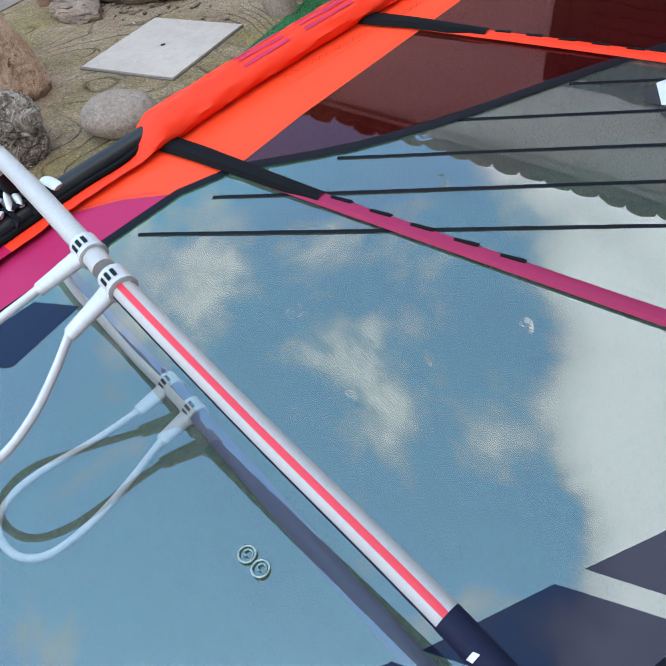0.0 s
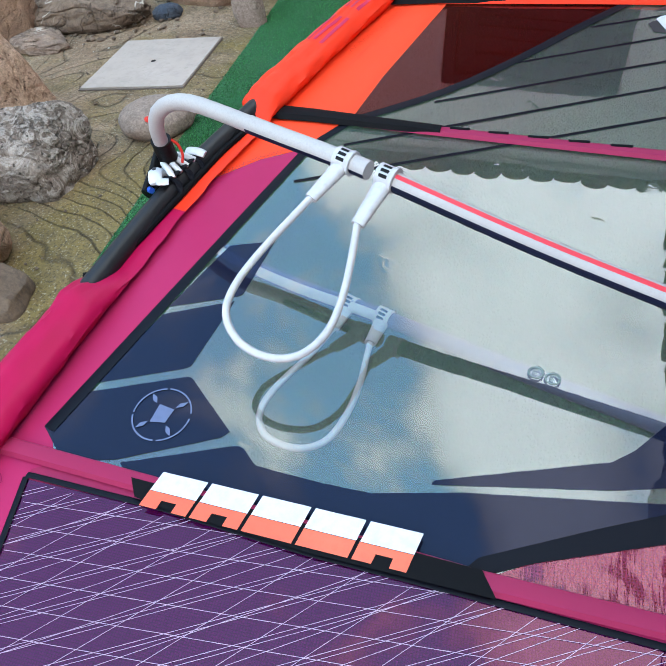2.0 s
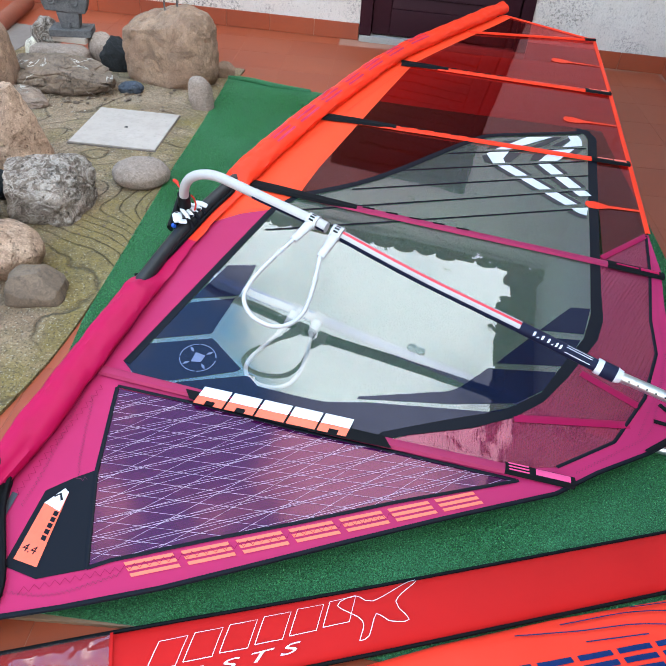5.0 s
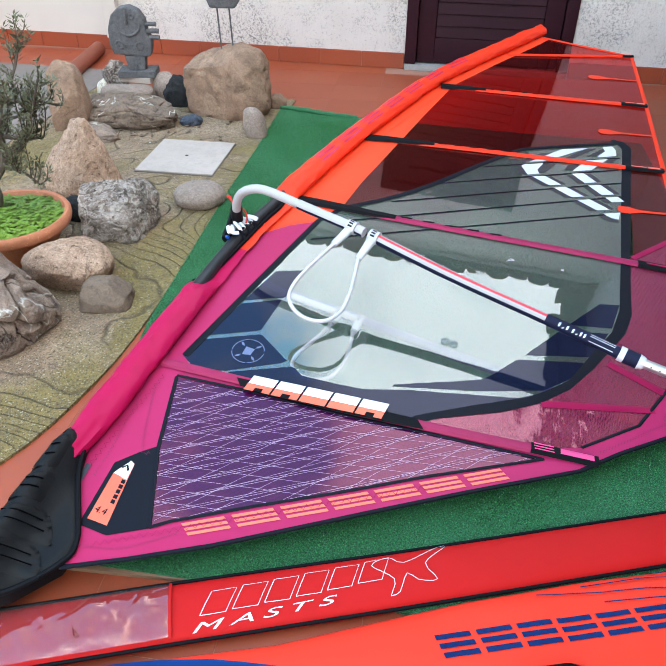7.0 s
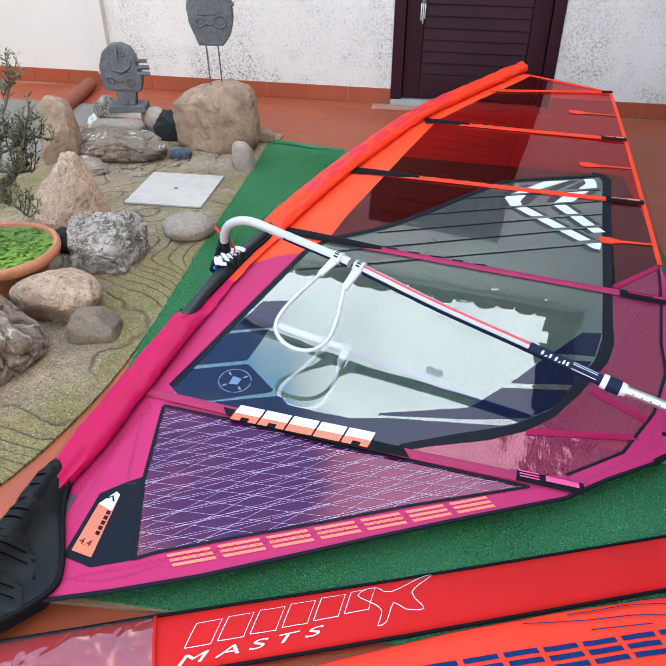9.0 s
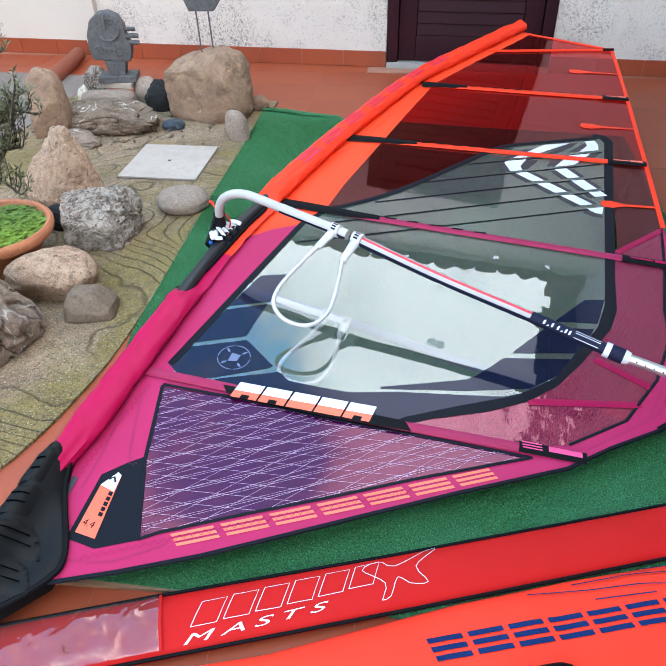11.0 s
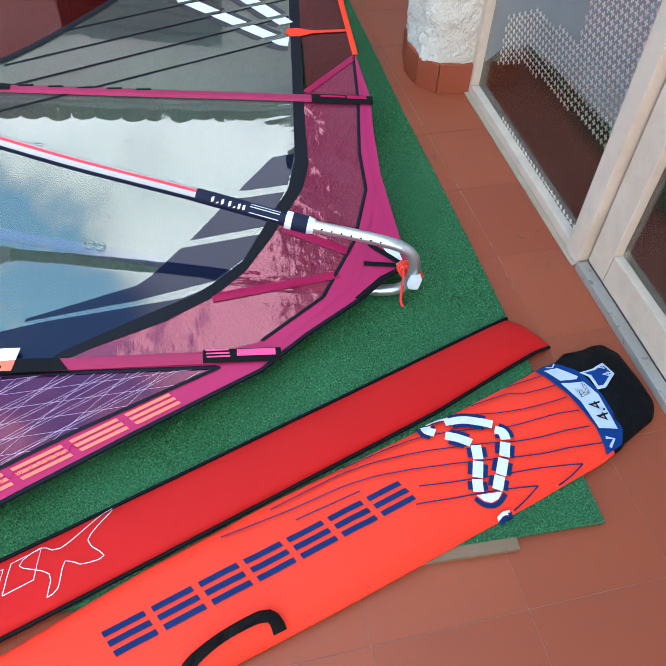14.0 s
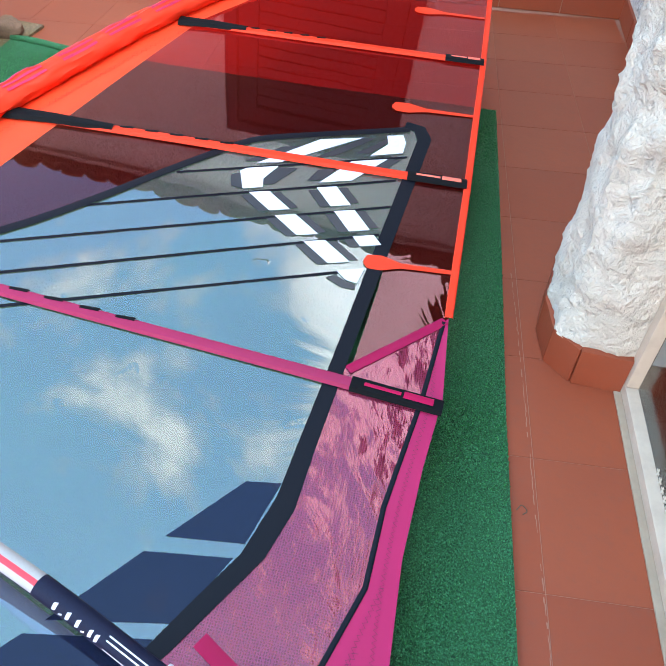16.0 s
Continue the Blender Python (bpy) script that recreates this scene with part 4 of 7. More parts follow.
RED = [(-0.567, 1.14), (-0.53, 1.321), (-0.36, 1.945), (-0.262, 2.289), (-0.085, 2.585), (0.10, 2.87), (0.195, 3.025), (0.612, 2.907), (0.615, 2.31), (0.611, 1.71),
       (0.604, 1.27), (0.593, 1.256), (0.43, 1.096), (0.447, 1.30), (0.475, 1.88), (0.45, 1.915), (0.37, 1.885), (0.157, 1.797), (0.057, 1.748), (-0.105, 1.57), (-0.25, 1.415), (-0.385, 1.275)]
sheet("head_panel", RED, M_RED_FILM, sail, 0.0, "dark red see-through film", 0.06)
LAM = [(-0.196, 0.225), (-0.13, 0.265), (0.018, 0.322), (0.115, 0.385), (0.195, 0.455), (0.265, 0.56), (0.345, 0.70), (0.378, 0.80), (0.385, 0.9), (0.405, 1.1), (0.43, 1.096), (0.593, 1.256),
       (0.573, 1.06), (0.535, 0.83), (0.527, 0.693), (0.466, 0.52), (0.404, 0.42), (0.365, 0.357), (0.216, 0.25), (0.09, 0.222)]
sheet("leech_panel", LAM, M_RED_LAM, sail, 0.0, "rose grid laminate, shiny and crinkled", 0.06)
CLEW = [(0.604, 1.27), (0.611, 1.071), (0.591, 0.918), (0.577, 0.749), (0.580, 0.56), (0.583, 0.433), (0.53, 0.411), (0.448, 0.345), (0.313, 0.258), (0.241, 0.208),
        (0.216, 0.25), (0.365, 0.357), (0.404, 0.42), (0.466, 0.52), (0.527, 0.693), (0.535, 0.83), (0.573, 1.06), (0.593, 1.256)]
sheet("clew_panel", CLEW, M_MAGENTA, sail, 0.0008, "magenta cloth with quilted stitching")
sheet("clew_panel", [(-0.19, 0.207), (0.09, 0.226), (0.216, 0.252), (0.243, 0.21), (0.216, 0.2), (0.119, 0.186)], M_MAGENTA, sail, -0.0006, "magenta cloth corner")
SCRIM = [(-0.831, 0.234), (-0.614, 0.231), (-0.407, 0.216), (-0.194, 0.209), (0.119, 0.191), (-0.152, 0.074), (-0.338, -0.013), (-0.517, -0.093), (-0.686, -0.173), (-0.724, -0.196), (-0.788, 0.007)]
sheet("scrim_panel", SCRIM, M_SCRIM, sail, 0.0, "violet film crossed by white threads")
FOOT = [(-0.724, -0.197), (-0.686, -0.173), (-0.517, -0.093), (-0.338, -0.013), (-0.152, 0.074), (0.119, 0.191), (0.216, 0.21), (0.241, 0.204), (0.208, 0.178), (-0.052, 0.056), (-0.236, -0.034),
        (-0.411, -0.122), (-0.577, -0.205), (-0.739, -0.275)]
sheet("foot_panel", FOOT, M_MAGENTA, sail, 0.0, "magenta cloth band")

sheet("foot_pocket", [(-0.925, 0.268), (-0.80, 0.272), (-0.66, 0.252), (-0.42, 0.232), (-0.19, 0.236), (0.09, 0.228), (0.119, 0.188), (-0.194, 0.204), (-0.407, 0.212), (-0.614, 0.227), (-0.831, 0.230), (-0.912, 0.252)], M_PLUM, sail, -0.0012, "plum cloth of the foot batten pocket")

# navy borders and reinforcement patches
band("window_border", [(-0.838, 0.315), (-0.629, 1.04), (-0.566, 1.135)], 0.022, 0.001, M_NAVY, sail, 0.0012)
band("window_border", [(-0.575, 1.13), (-0.385, 1.268), (-0.24, 1.413), (-0.112, 1.563), (0.02, 1.71), (0.075, 1.755), (0.157, 1.793), (0.37, 1.88), (0.44, 1.908)], 0.027, 0.001, M_NAVY, sail, 0.0014, curved=True)
INNER = [(0.425, 1.912), (0.455, 1.90), (0.467, 1.865), (0.429, 1.501), (0.39, 1.105), (0.369, 0.909), (0.358, 0.806), (0.327, 0.701), (0.267, 0.60), (0.195, 0.473), (0.127, 0.415), (0.085, 0.385), (-0.05, 0.325), (-0.196, 0.255)]
OUTER = [(0.43, 1.94), (0.48, 1.93), (0.503, 1.88), (0.462, 1.495), (0.42, 1.10), (0.401, 0.908), (0.392, 0.79), (0.365, 0.702), (0.268, 0.541), (0.197, 0.441), (0.121, 0.374), (0.02, 0.318), (-0.13, 0.262), (-0.23, 0.215)]
flat_marks("window_border", [[INNER[i], INNER[i + 1], OUTER[i + 1], OUTER[i]] for i in range(len(INNER) - 1)], M_NAVY, sail, 0.0016)
PATCHES = [
    [(-0.847, 0.318), (-0.809, 0.388), (-0.663, 0.445), (-0.655, 0.443), (-0.564, 0.364), (-0.575, 0.352), (-0.712, 0.289), (-0.79, 0.27)],
    [(-0.812, 0.403), (-0.754, 0.558), (-0.642, 0.606), (-0.666, 0.464), (-0.675, 0.458)],
    [(-0.751, 0.575), (-0.696, 0.733), (-0.617, 0.757), (-0.633, 0.624), (-0.64, 0.617)],
    [(-0.705, 0.285), (-0.546, 0.345), (-0.535, 0.342), (-0.511, 0.320), (-0.413, 0.313), (-0.343, 0.312), (-0.226, 0.337), (0.055, 0.376), (0.119, 0.405), (0.085, 0.37), (-0.05, 0.31), (-0.20, 0.235), (-0.42, 0.225), (-0.66, 0.25)],
    [(-0.268, 0.340), (-0.265, 0.347), (-0.041, 0.419), (-0.012, 0.442), (0.056, 0.521), (0.239, 0.553), (0.21, 0.49), (0.127, 0.42), (-0.04, 0.378)],
    [(0.079, 0.545), (0.179, 0.672), (0.317, 0.692), (0.262, 0.580)],
    [(0.203, 0.702), (0.301, 0.822), (0.360, 0.832), (0.329, 0.718)],
]
for pts in PATCHES:
    sheet("window_patch", pts, M_NAVY_FILM, sail, 0.0009, "navy printed film patch", 0.12)

# emblem on the lower patch: ring, flashes and a plain badge
ex, ey = -0.676, 0.372
ringp = [[(ex + r * math.cos(a + d), ey + r * math.sin(a + d)) for r, d in ((0.046, 0), (0.046, 0.105), (0.0435, 0.105), (0.0435, 0))] for a in [2 * math.pi * j / 60 for j in range(60)] if (a % 1.5708) > 0.14]
badge = [[(ex - 0.013, ey - 0.016), (ex + 0.011, ey - 0.013), (ex + 0.016, ey + 0.011), (ex - 0.010, ey + 0.016)]]
for a in (0.7, 2.3, 3.9, 5.4):
    c, s = math.cos(a), math.sin(a)
    badge.append([(ex + 0.022 * c, ey + 0.022 * s), (ex + 0.033 * c + 0.004 * s, ey + 0.033 * s - 0.004 * c), (ex + 0.043 * c, ey + 0.043 * s), (ex + 0.031 * c - 0.004 * s, ey + 0.031 * s + 0.004 * c)])
flat_marks("emblem", ringp + badge, M_EMBLEM, sail, 0.0024, "grey round emblem print")

# dark lines across the window and the white emblem strokes at its top
for a, b in (((-0.24, 1.398), (0.435, 1.685)), ((-0.40, 1.226), (0.437, 1.584)), ((-0.56, 1.053), (0.425, 1.481)), ((-0.63, 0.925), (0.41, 1.362)), ((-0.086, 1.565), (0.45, 1.786))):
    flat_marks("window_line", stripe_quads([a, b], 0.008), M_NAVY, sail, 0.0011)


# the emblem: two white strokes running down between the dark lines, with dark shading beside them
WX = Vector((0.046, 0.017, 0))


def slanted(o, d, pieces, wide, shift):
    """Parallelograms along a slanting stroke, cut in the direction of the window lines."""
    o, d = Vector((*o, 0)), Vector((*d, 0))
    out = []
    for u0, u1 in pieces:
        a, b = o + d * u0 + WX * shift, o + d * u1 + WX * shift
        w = WX * (wide / 2)
        out.append([(q.x, q.y) for q in (a - w, b - w, b + w, a + w)])
    return out


S1, S2 = ((0.124, 1.550), (0.235, -0.187)), ((0.275, 1.612), (0.137, -0.173))
P1, P2 = [(0.0, 0.265), (0.335, 0.61), (0.69, 0.975)], [(0.0, 0.335), (0.42, 0.76), (0.84, 1.0)]
for q in slanted(*S1, P1, 1.0, 0.0) + slanted(*S2, P2, 1.0, 0.0):
    flat_marks("print_stroke", [q], M_WHITE_PRINT, sail, 0.0022, "bold white printed stroke")
for q in slanted(*S1, [(a + 0.03, b) for a, b in P1], 0.55, -0.72) + slanted(*S1, [(a + 0.02, b - 0.02) for a, b in P1], 0.42, 0.76) + slanted(*S2, [(a + 0.04, b) for a, b in P2], 0.5, -0.74) + slanted(*S2, [(a + 0.02, b - 0.03) for a, b in P2[:2]], 0.45, 0.76):
    flat_marks("print_shadow", [q], M_DARK_PRINT, sail, 0.0014, "dark printed shadow")
for q in ([(0.221, 1.794), (0.328, 1.834), (0.145, 1.672), (0.09, 1.654)], [(0.059, 1.612), (0.071, 1.627), (0.145, 1.657), (0.121, 1.60), (0.128, 1.568), (0.083, 1.55)], [(0.352, 1.343), (0.412, 1.366), (0.402, 1.317), (0.378, 1.320)],
          [(0.387, 1.861), (0.428, 1.875), (0.439, 1.844), (0.437, 1.798), (0.357, 1.764), (0.395, 1.825)], [(0.316, 1.728), (0.403, 1.763), (0.33, 1.653), (0.254, 1.623)]):
    flat_marks("print_stroke", [q], M_WHITE_PRINT, sail, 0.0022, "bold white printed stroke")
for q in ([(0.132, 1.735), (0.193, 1.761), (0.116, 1.674), (0.057, 1.651)], [(0.326, 1.832), (0.36, 1.842), (0.27, 1.738), (0.222, 1.715)], [(0.041, 1.592), (0.061, 1.608), (0.083, 1.55), (0.053, 1.553)], [(0.146, 1.654), (0.193, 1.664), (0.149, 1.586), (0.123, 1.578), (0.117, 1.6)],
          [(0.404, 1.764), (0.436, 1.77), (0.389, 1.70), (0.349, 1.683)], [(0.241, 1.671), (0.286, 1.694), (0.266, 1.639), (0.224, 1.622)], [(0.343, 1.793), (0.391, 1.851), (0.394, 1.83), (0.354, 1.773), (0.316, 1.762)], [(0.334, 1.318), (0.352, 1.332), (0.378, 1.318), (0.40, 1.312), (0.40, 1.298), (0.37, 1.298)]):
    flat_marks("print_shadow", [q], M_DARK_PRINT, sail, 0.0014, "dark printed shadow")

# battens in their pockets
BATTENS = [((-0.79, 1.148), (0.612, 1.045), M_PLUM, 0.30), ((-0.575, 1.668), (0.608, 1.713), M_ORANGE, 0.24), ((-0.315, 2.252), (0.615, 2.305), M_ORANGE, 0.22), ((-0.02, 2.735), (0.617, 2.90), M_ORANGE, 0.0)]
for n, (a, b, mat, black) in enumerate(BATTENS):
    at = along(a, b)
    w = 0.030 if n < 3 else 0.018
    batten = band("batten", [at(0.0, 0), at(1.0, 0)], w, 0.009, mat, sail, 0.002, "batten in a narrow cloth pocket")
    if black:
        band("batten_sleeve", [at(-0.005, 0), at(0.1, 0.004), at(black, 0)], lambda s, w=w: w * (1.75 - 0.85 * s), 0.013, M_BLACKWEB, batten, 0.0026, "black tapered reinforcement")
        for j in range(5):
            u = black + 0.055 * j + 0.012
            band("batten_stripe", [at(u, 0.006), at(u + 0.028, 0.010)], 0.010, 0.0075, M_BLACKWEB, batten, 0.005)
    e = 0.125 if n < 3 else 0.09
    tail = band("batten_end", [at(1 - e, 0), at(1.0, 0)], w * 1.25, 0.010, M_BLACKWEB, batten, 0.0035, "black batten end pocket")
    band("end_print", [at(1 - e * 0.85, 0), at(1 - e * 0.45, 0)], w * 0.28, 0.001, M_CORAL if mat is not M_PLUM else M_PINK, tail, 0.0137)
    band("end_print", [at(1 - e * 0.42, 0), at(1 - e * 0.1, 0)], w * 0.55, 0.001, M_CORAL if mat is not M_PLUM else M_PINK, tail, 0.0137)
footb = band("batten", [(-0.908, 0.277), (-0.66, 0.262), (-0.19, 0.226), (0.235, 0.212)], 0.03, 0.009, M_PLUM, sail, 0.002, "plum batten pocket above the foot")
fat = along((0.092, 0.2185), (0.245, 0.2125))
ftail = band("batten_end", [fat(0, 0), fat(1.05, 0)], 0.034, 0.011, M_BLACKWEB, footb, 0.003)
for v in (-0.008, 0.0, 0.008):
    band("end_print", [fat(0.05 - v, v), fat(0.36 - v, v)], 0.004, 0.0008, M_HOT, ftail, 0.0142)
band("end_print", [fat(0.46, 0), fat(0.98, 0)], 0.018, 0.001, M_HOT, ftail, 0.0142)
sheet("name_strip", [(-0.672, 0.262), (-0.55, 0.256), (-0.42, 0.248), (-0.19, 0.236), (-0.17, 0.205), (-0.407, 0.212), (-0.614, 0.229), (-0.655, 0.236)], M_BLACKWEB, sail, 0.0115, "black strip under the printed blocks")

# printed blocks, white above and orange below
at = along((-0.639, 0.2495), (-0.269, 0.2365))
for j in range(5):
    u0 = j * 0.2
    x = lambda u, v, u0=u0: at(u0 + 0.2 * u, v)
    white = [[x(0.03, 0.0), x(0.96, 0.0), x(1.04, 0.029), x(0.12, 0.029)]]
    if j in (2, 3):
        oran = [[x(-0.04, -0.024), x(0.89, -0.024), x(0.955, -0.0006), x(0.025, -0.0006)]]
    else:
        oran = [[x(-0.005, -0.011), x(0.925, -0.011), x(0.955, -0.0006), x(0.025, -0.0006)], [x(-0.04, -0.024), x(0.30, -0.024), x(0.335, -0.011), x(-0.005, -0.011)], [x(0.60, -0.024), x(0.89, -0.024), x(0.925, -0.011), x(0.635, -0.011)]]
    flat_marks("printed_block", white, M_WHITE_PRINT, sail, 0.0128, "white block of a printed name")
    flat_marks("printed_block", oran, M_ORANGE_PRINT, sail, 0.0128, "orange block of a printed name")

# coral blocks along the foot, three bars to a block
at = along((-0.640, -0.197), (0.055, 0.121))
for j in range(7):
    u0, w = j / 7 + 0.006, 0.122
    bars = []
    for k, v in enumerate((0.0, 0.0125, 0.025)):
        s = -0.006 * k
        bars.append([at(u0 + s, v), at(u0 + w + s, v), at(u0 + w + s - 0.004, v + 0.0075), at(u0 + s - 0.004, v + 0.0075)])
    flat_marks("printed_block", bars, M_CORAL, sail, 0.0016, "coral block of a printed name")


def stitching(line, mat, pitch=0.009, swing=0.006):
    """A zigzag seam along a line on the sail."""
    pts = curve2(line, pitch)
    zig = []
    for i, (x, y) in enumerate(pts):
        x2, y2 = pts[min(i + 1, len(pts) - 1)]
        x1, y1 = pts[max(i - 1, 0)]
        n = math.hypot(x2 - x1, y2 - y1) or 1.0
        o = swing * (1 if i % 2 else -1)
        zig.append((x - (y2 - y1) / n * o, y + (x2 - x1) / n * o))
    flat_marks("seam_stitching", stripe_quads(zig, 0.0014), mat, sail, 0.0022, "zigzag seam stitching")


stitching([(-0.865, 0.232), (-0.900, 0.056), (-0.926, -0.094)], M_STITCH)
stitching([(-0.826, -0.262), (-0.595, -0.154), (-0.348, -0.042), (-0.149, 0.045)], M_STITCH)
stitching([(-0.634, 1.416), (-0.470, 1.795), (-0.291, 2.210), (-0.02, 2.68)], M_STITCH_RED)
# pair of small rings with swirls let into the film
for x, y in ((-0.146, 0.546), (-0.122, 0.539)):
    z = sail_z(x, y)
    bm = bmesh.new()
    ring_pts = [Vector((x + 0.0105 * math.cos(a), y + 0.0105 * math.sin(a), z + 0.003)) for a in [2 * math.pi * j / 20 for j in range(21)]]
    tube(ring_pts, 0.0016, 8, 0.01, bm=bm)
    tube([Vector((x + (0.008 - 0.0011 * j) * math.cos(0.9 * j), y + (0.008 - 0.0011 * j) * math.sin(0.9 * j), z + 0.003)) for j in range(7)], 0.0012, 6, 0.004, bm=bm)
    part("film_eyelet", bm, M_EYELET, sail, "small swirled plastic ring")

# tapes along leech, foot and head
band("leech_tape", [(0.612, 2.907), (0.615, 2.31), (0.611, 1.71), (0.604, 1.27)], 0.018, 0.004, M_ORANGE, sail, 0.001, "orange edge tape")
band("head_tape", [(0.165, 3.035), (0.30, 2.995), (0.614, 2.905)], 0.022, 0.004, M_ORANGE, sail, 0.0015, "orange edge tape")
band("foot_tape", [(-0.867, -0.324), (-0.739, -0.275), (-0.577, -0.205), (-0.411, -0.122), (-0.236, -0.034), (-0.052, 0.056), (0.208, 0.178), (0.313, 0.258), (0.448, 0.345), (0.53, 0.411)], 0.011, 0.005, M_NAVY, sail, 0.0, "navy edge binding")
for pts in ([(-0.724, -0.196), (-0.686, -0.172), (-0.517, -0.092), (-0.338, -0.012), (-0.152, 0.075), (0.125, 0.193)], [(-0.724, -0.196), (-0.788, 0.007), (-0.831, 0.236)], [(0.216, 0.25), (0.365, 0.357), (0.404, 0.42), (0.466, 0.52), (0.527, 0.693), (0.535, 0.83), (0.573, 1.06), (0.595, 1.258)],
            [(-0.831, 0.24), (-0.614, 0.233), (-0.407, 0.216), (-0.194, 0.207), (0.119, 0.193)]):
    band("seam_tape", pts, 0.009, 0.001, M_NAVY, sail, 0.0018)
for a, b in (((0.305, 0.567), (0.452, 0.484)), ((0.12, 0.372), (0.41, 0.42))):
    band("load_strip", [a, b], 0.026, 0.001, M_STRIP, sail, 0.0012, "dark pink reinforcing strip")
band("load_strip", [(0.425, 1.09), (0.598, 1.262)], 0.022, 0.001, M_STRIP, sail, 0.0012)

# zigzag seams
M_STITCH_O = surface("dark_orange_thread", rgb("BC381A"), rgb("AC3014"), 80, 0.7, 0.1)
M_STITCH_P = surface("dark_pink_thread", rgb("70123E"), rgb("641038"), 80, 0.7, 0.1)
zigzag("seam", [(-0.62, 1.36), (-0.49, 1.74), (-0.30, 2.24), (-0.10, 2.58)], M_STITCH_O, sail)
zigzag("seam", [(-0.575, 1.15), (-0.54, 1.321), (-0.37, 1.945), (-0.272, 2.289)], M_STITCH_O, sail)
zigzag("seam", [(-0.83, 0.87), (-0.74, 0.975), (-0.66, 1.03)], M_STITCH_P, sail)
zigzag("seam", [(-0.885, 0.30), (-0.872, 0.42), (-0.858, 0.60)], M_STITCH_P, sail)
zigzag("seam", [(-0.90, 0.24), (-0.895, 0.0), (-0.90, -0.10)], M_STITCH_P, sail)
zigzag("seam", [(-0.85, -0.27), (-0.76, -0.255), (-0.66, -0.195)], M_STITCH_P, sail)
zigzag("seam", [(-0.875, 0.20), (-0.825, 0.0), (-0.80, -0.01)], M_STITCH_P, sail)
zigzag("seam", [(0.585, 1.2), (0.588, 1.06), (0.562, 0.86), (0.552, 0.70), (0.555, 0.55)], M_STITCH_P, sail)
zigzag("seam", [(0.26, 0.245), (0.39, 0.345), (0.46, 0.41), (0.50, 0.52), (0.552, 0.70)], M_STITCH_P, sail)
zigzag("seam", [(0.43, 0.39), (0.48, 0.50), (0.53, 0.60)], M_STITCH_P, sail)

# white threads of the lower panel
bm = bmesh.new()
sx = [p[0] for p in SCRIM]
bot = along((-0.724, -0.192), (0.119, 0.187))


def inside(x, y, poly):
    hit = False
    for (x0, y0), (x1, y1) in zip(poly, poly[1:] + poly[:1]):
        if (y0 > y) != (y1 > y) and x < (x1 - x0) * (y - y0) / (y1 - y0) + x0:
            hit = not hit
    return hit


rnd = random.Random(4)
polys = []
FAMILIES = [(3.3 + 0.17 * i, (-0.823, 0.2345 - 0.0340 * i)) for i in range(-1, 14)]
for ang, gap, twin in ((27.3, 0.0345, 0.0052), (31.2, 0.047, 0.0), (44.6, 0.0505, 0.0)):
    for i in range(-24, 30):
        off = gap * (i + rnd.uniform(-0.06, 0.06))
        for extra in (0.0, twin) if twin else (0.0,):
            a = radians(ang)
            FAMILIES.append((ang, (-0.4 - (off + extra) * math.sin(a), (off + extra) * math.cos(a))))
for ang, (ox, oy) in FAMILIES:
    c, s = math.cos(radians(ang)), math.sin(radians(ang))
    seg = [(ox + t * c, oy + t * s) for t in [-1.6 + 0.012 * i for i in range(270)]]
    ok = [p for p in seg if inside(*p, SCRIM)]
    if len(ok) > 3:
        l, r = stripe_poly([ok[0], ok[-1]], 0.00072)
        n = max(1, int(math.hypot(ok[-1][0] - ok[0][0], ok[-1][1] - ok[0][1]) / 0.1))
        for i in range(n):
            a, b = i / n, (i + 1) / n
            mixp = lambda p, q, t: (p[0] + (q[0] - p[0]) * t, p[1] + (q[1] - p[1]) * t)
            polys.append([mixp(l[0], l[1], a), mixp(l[0], l[1], b), mixp(r[0], r[1], b), mixp(r[0], r[1], a)])
for q in polys:
    bm.faces.new([bm.verts.new((x, y, sail_z(x, y) + 0.001)) for x, y in q])
bmesh.ops.recalc_face_normals(bm, faces=bm.faces)
threads = part("threads", bm, M_YARN, sail, "white reinforcing threads")
threads["kind"] = "stuff"

# tack reinforcement with its label
sheet("tack_patch", [(-0.788, 0.014), (-0.723, -0.198), (-0.806, -0.235), (-0.876, -0.223), (-0.870, -0.056), (-0.825, -0.014)], M_NAVY, sail, 0.0015, "navy cloth patch")
size_label = flat_marks("size_label", [[(-0.833, -0.044), (-0.822, -0.051), (-0.814, -0.214), (-0.863, -0.207), (-0.859, -0.084)]], M_ORANGE_PRINT, sail, 0.003, "orange size label")
flat_marks("label_tip", [[(-0.833, -0.044), (-0.822, -0.051), (-0.822, -0.096), (-0.859, -0.084)]], M_WHITE_PRINT, size_label, 0.0036, "white label tip")
flat_marks("label_print", [[(-0.822, -0.098 - 0.0135 * j), (-0.822, -0.108 - 0.0135 * j), (-0.832, -0.106 - 0.0135 * j), (-0.832, -0.096 - 0.0135 * j)] for j in range(5)], M_NAVY, size_label, 0.0036)
flat_marks("label_print", stripe_quads([(-0.846, -0.067), (-0.836, -0.058), (-0.828, -0.072)], 0.005), M_NAVY, size_label, 0.0042)
tagb = flat_marks("small_tag", [[(-0.933, -0.126), (-0.931, -0.074), (-0.918, -0.077), (-0.919, -0.128)]], M_STEEL, sail, 0.004, "small grey woven tag")


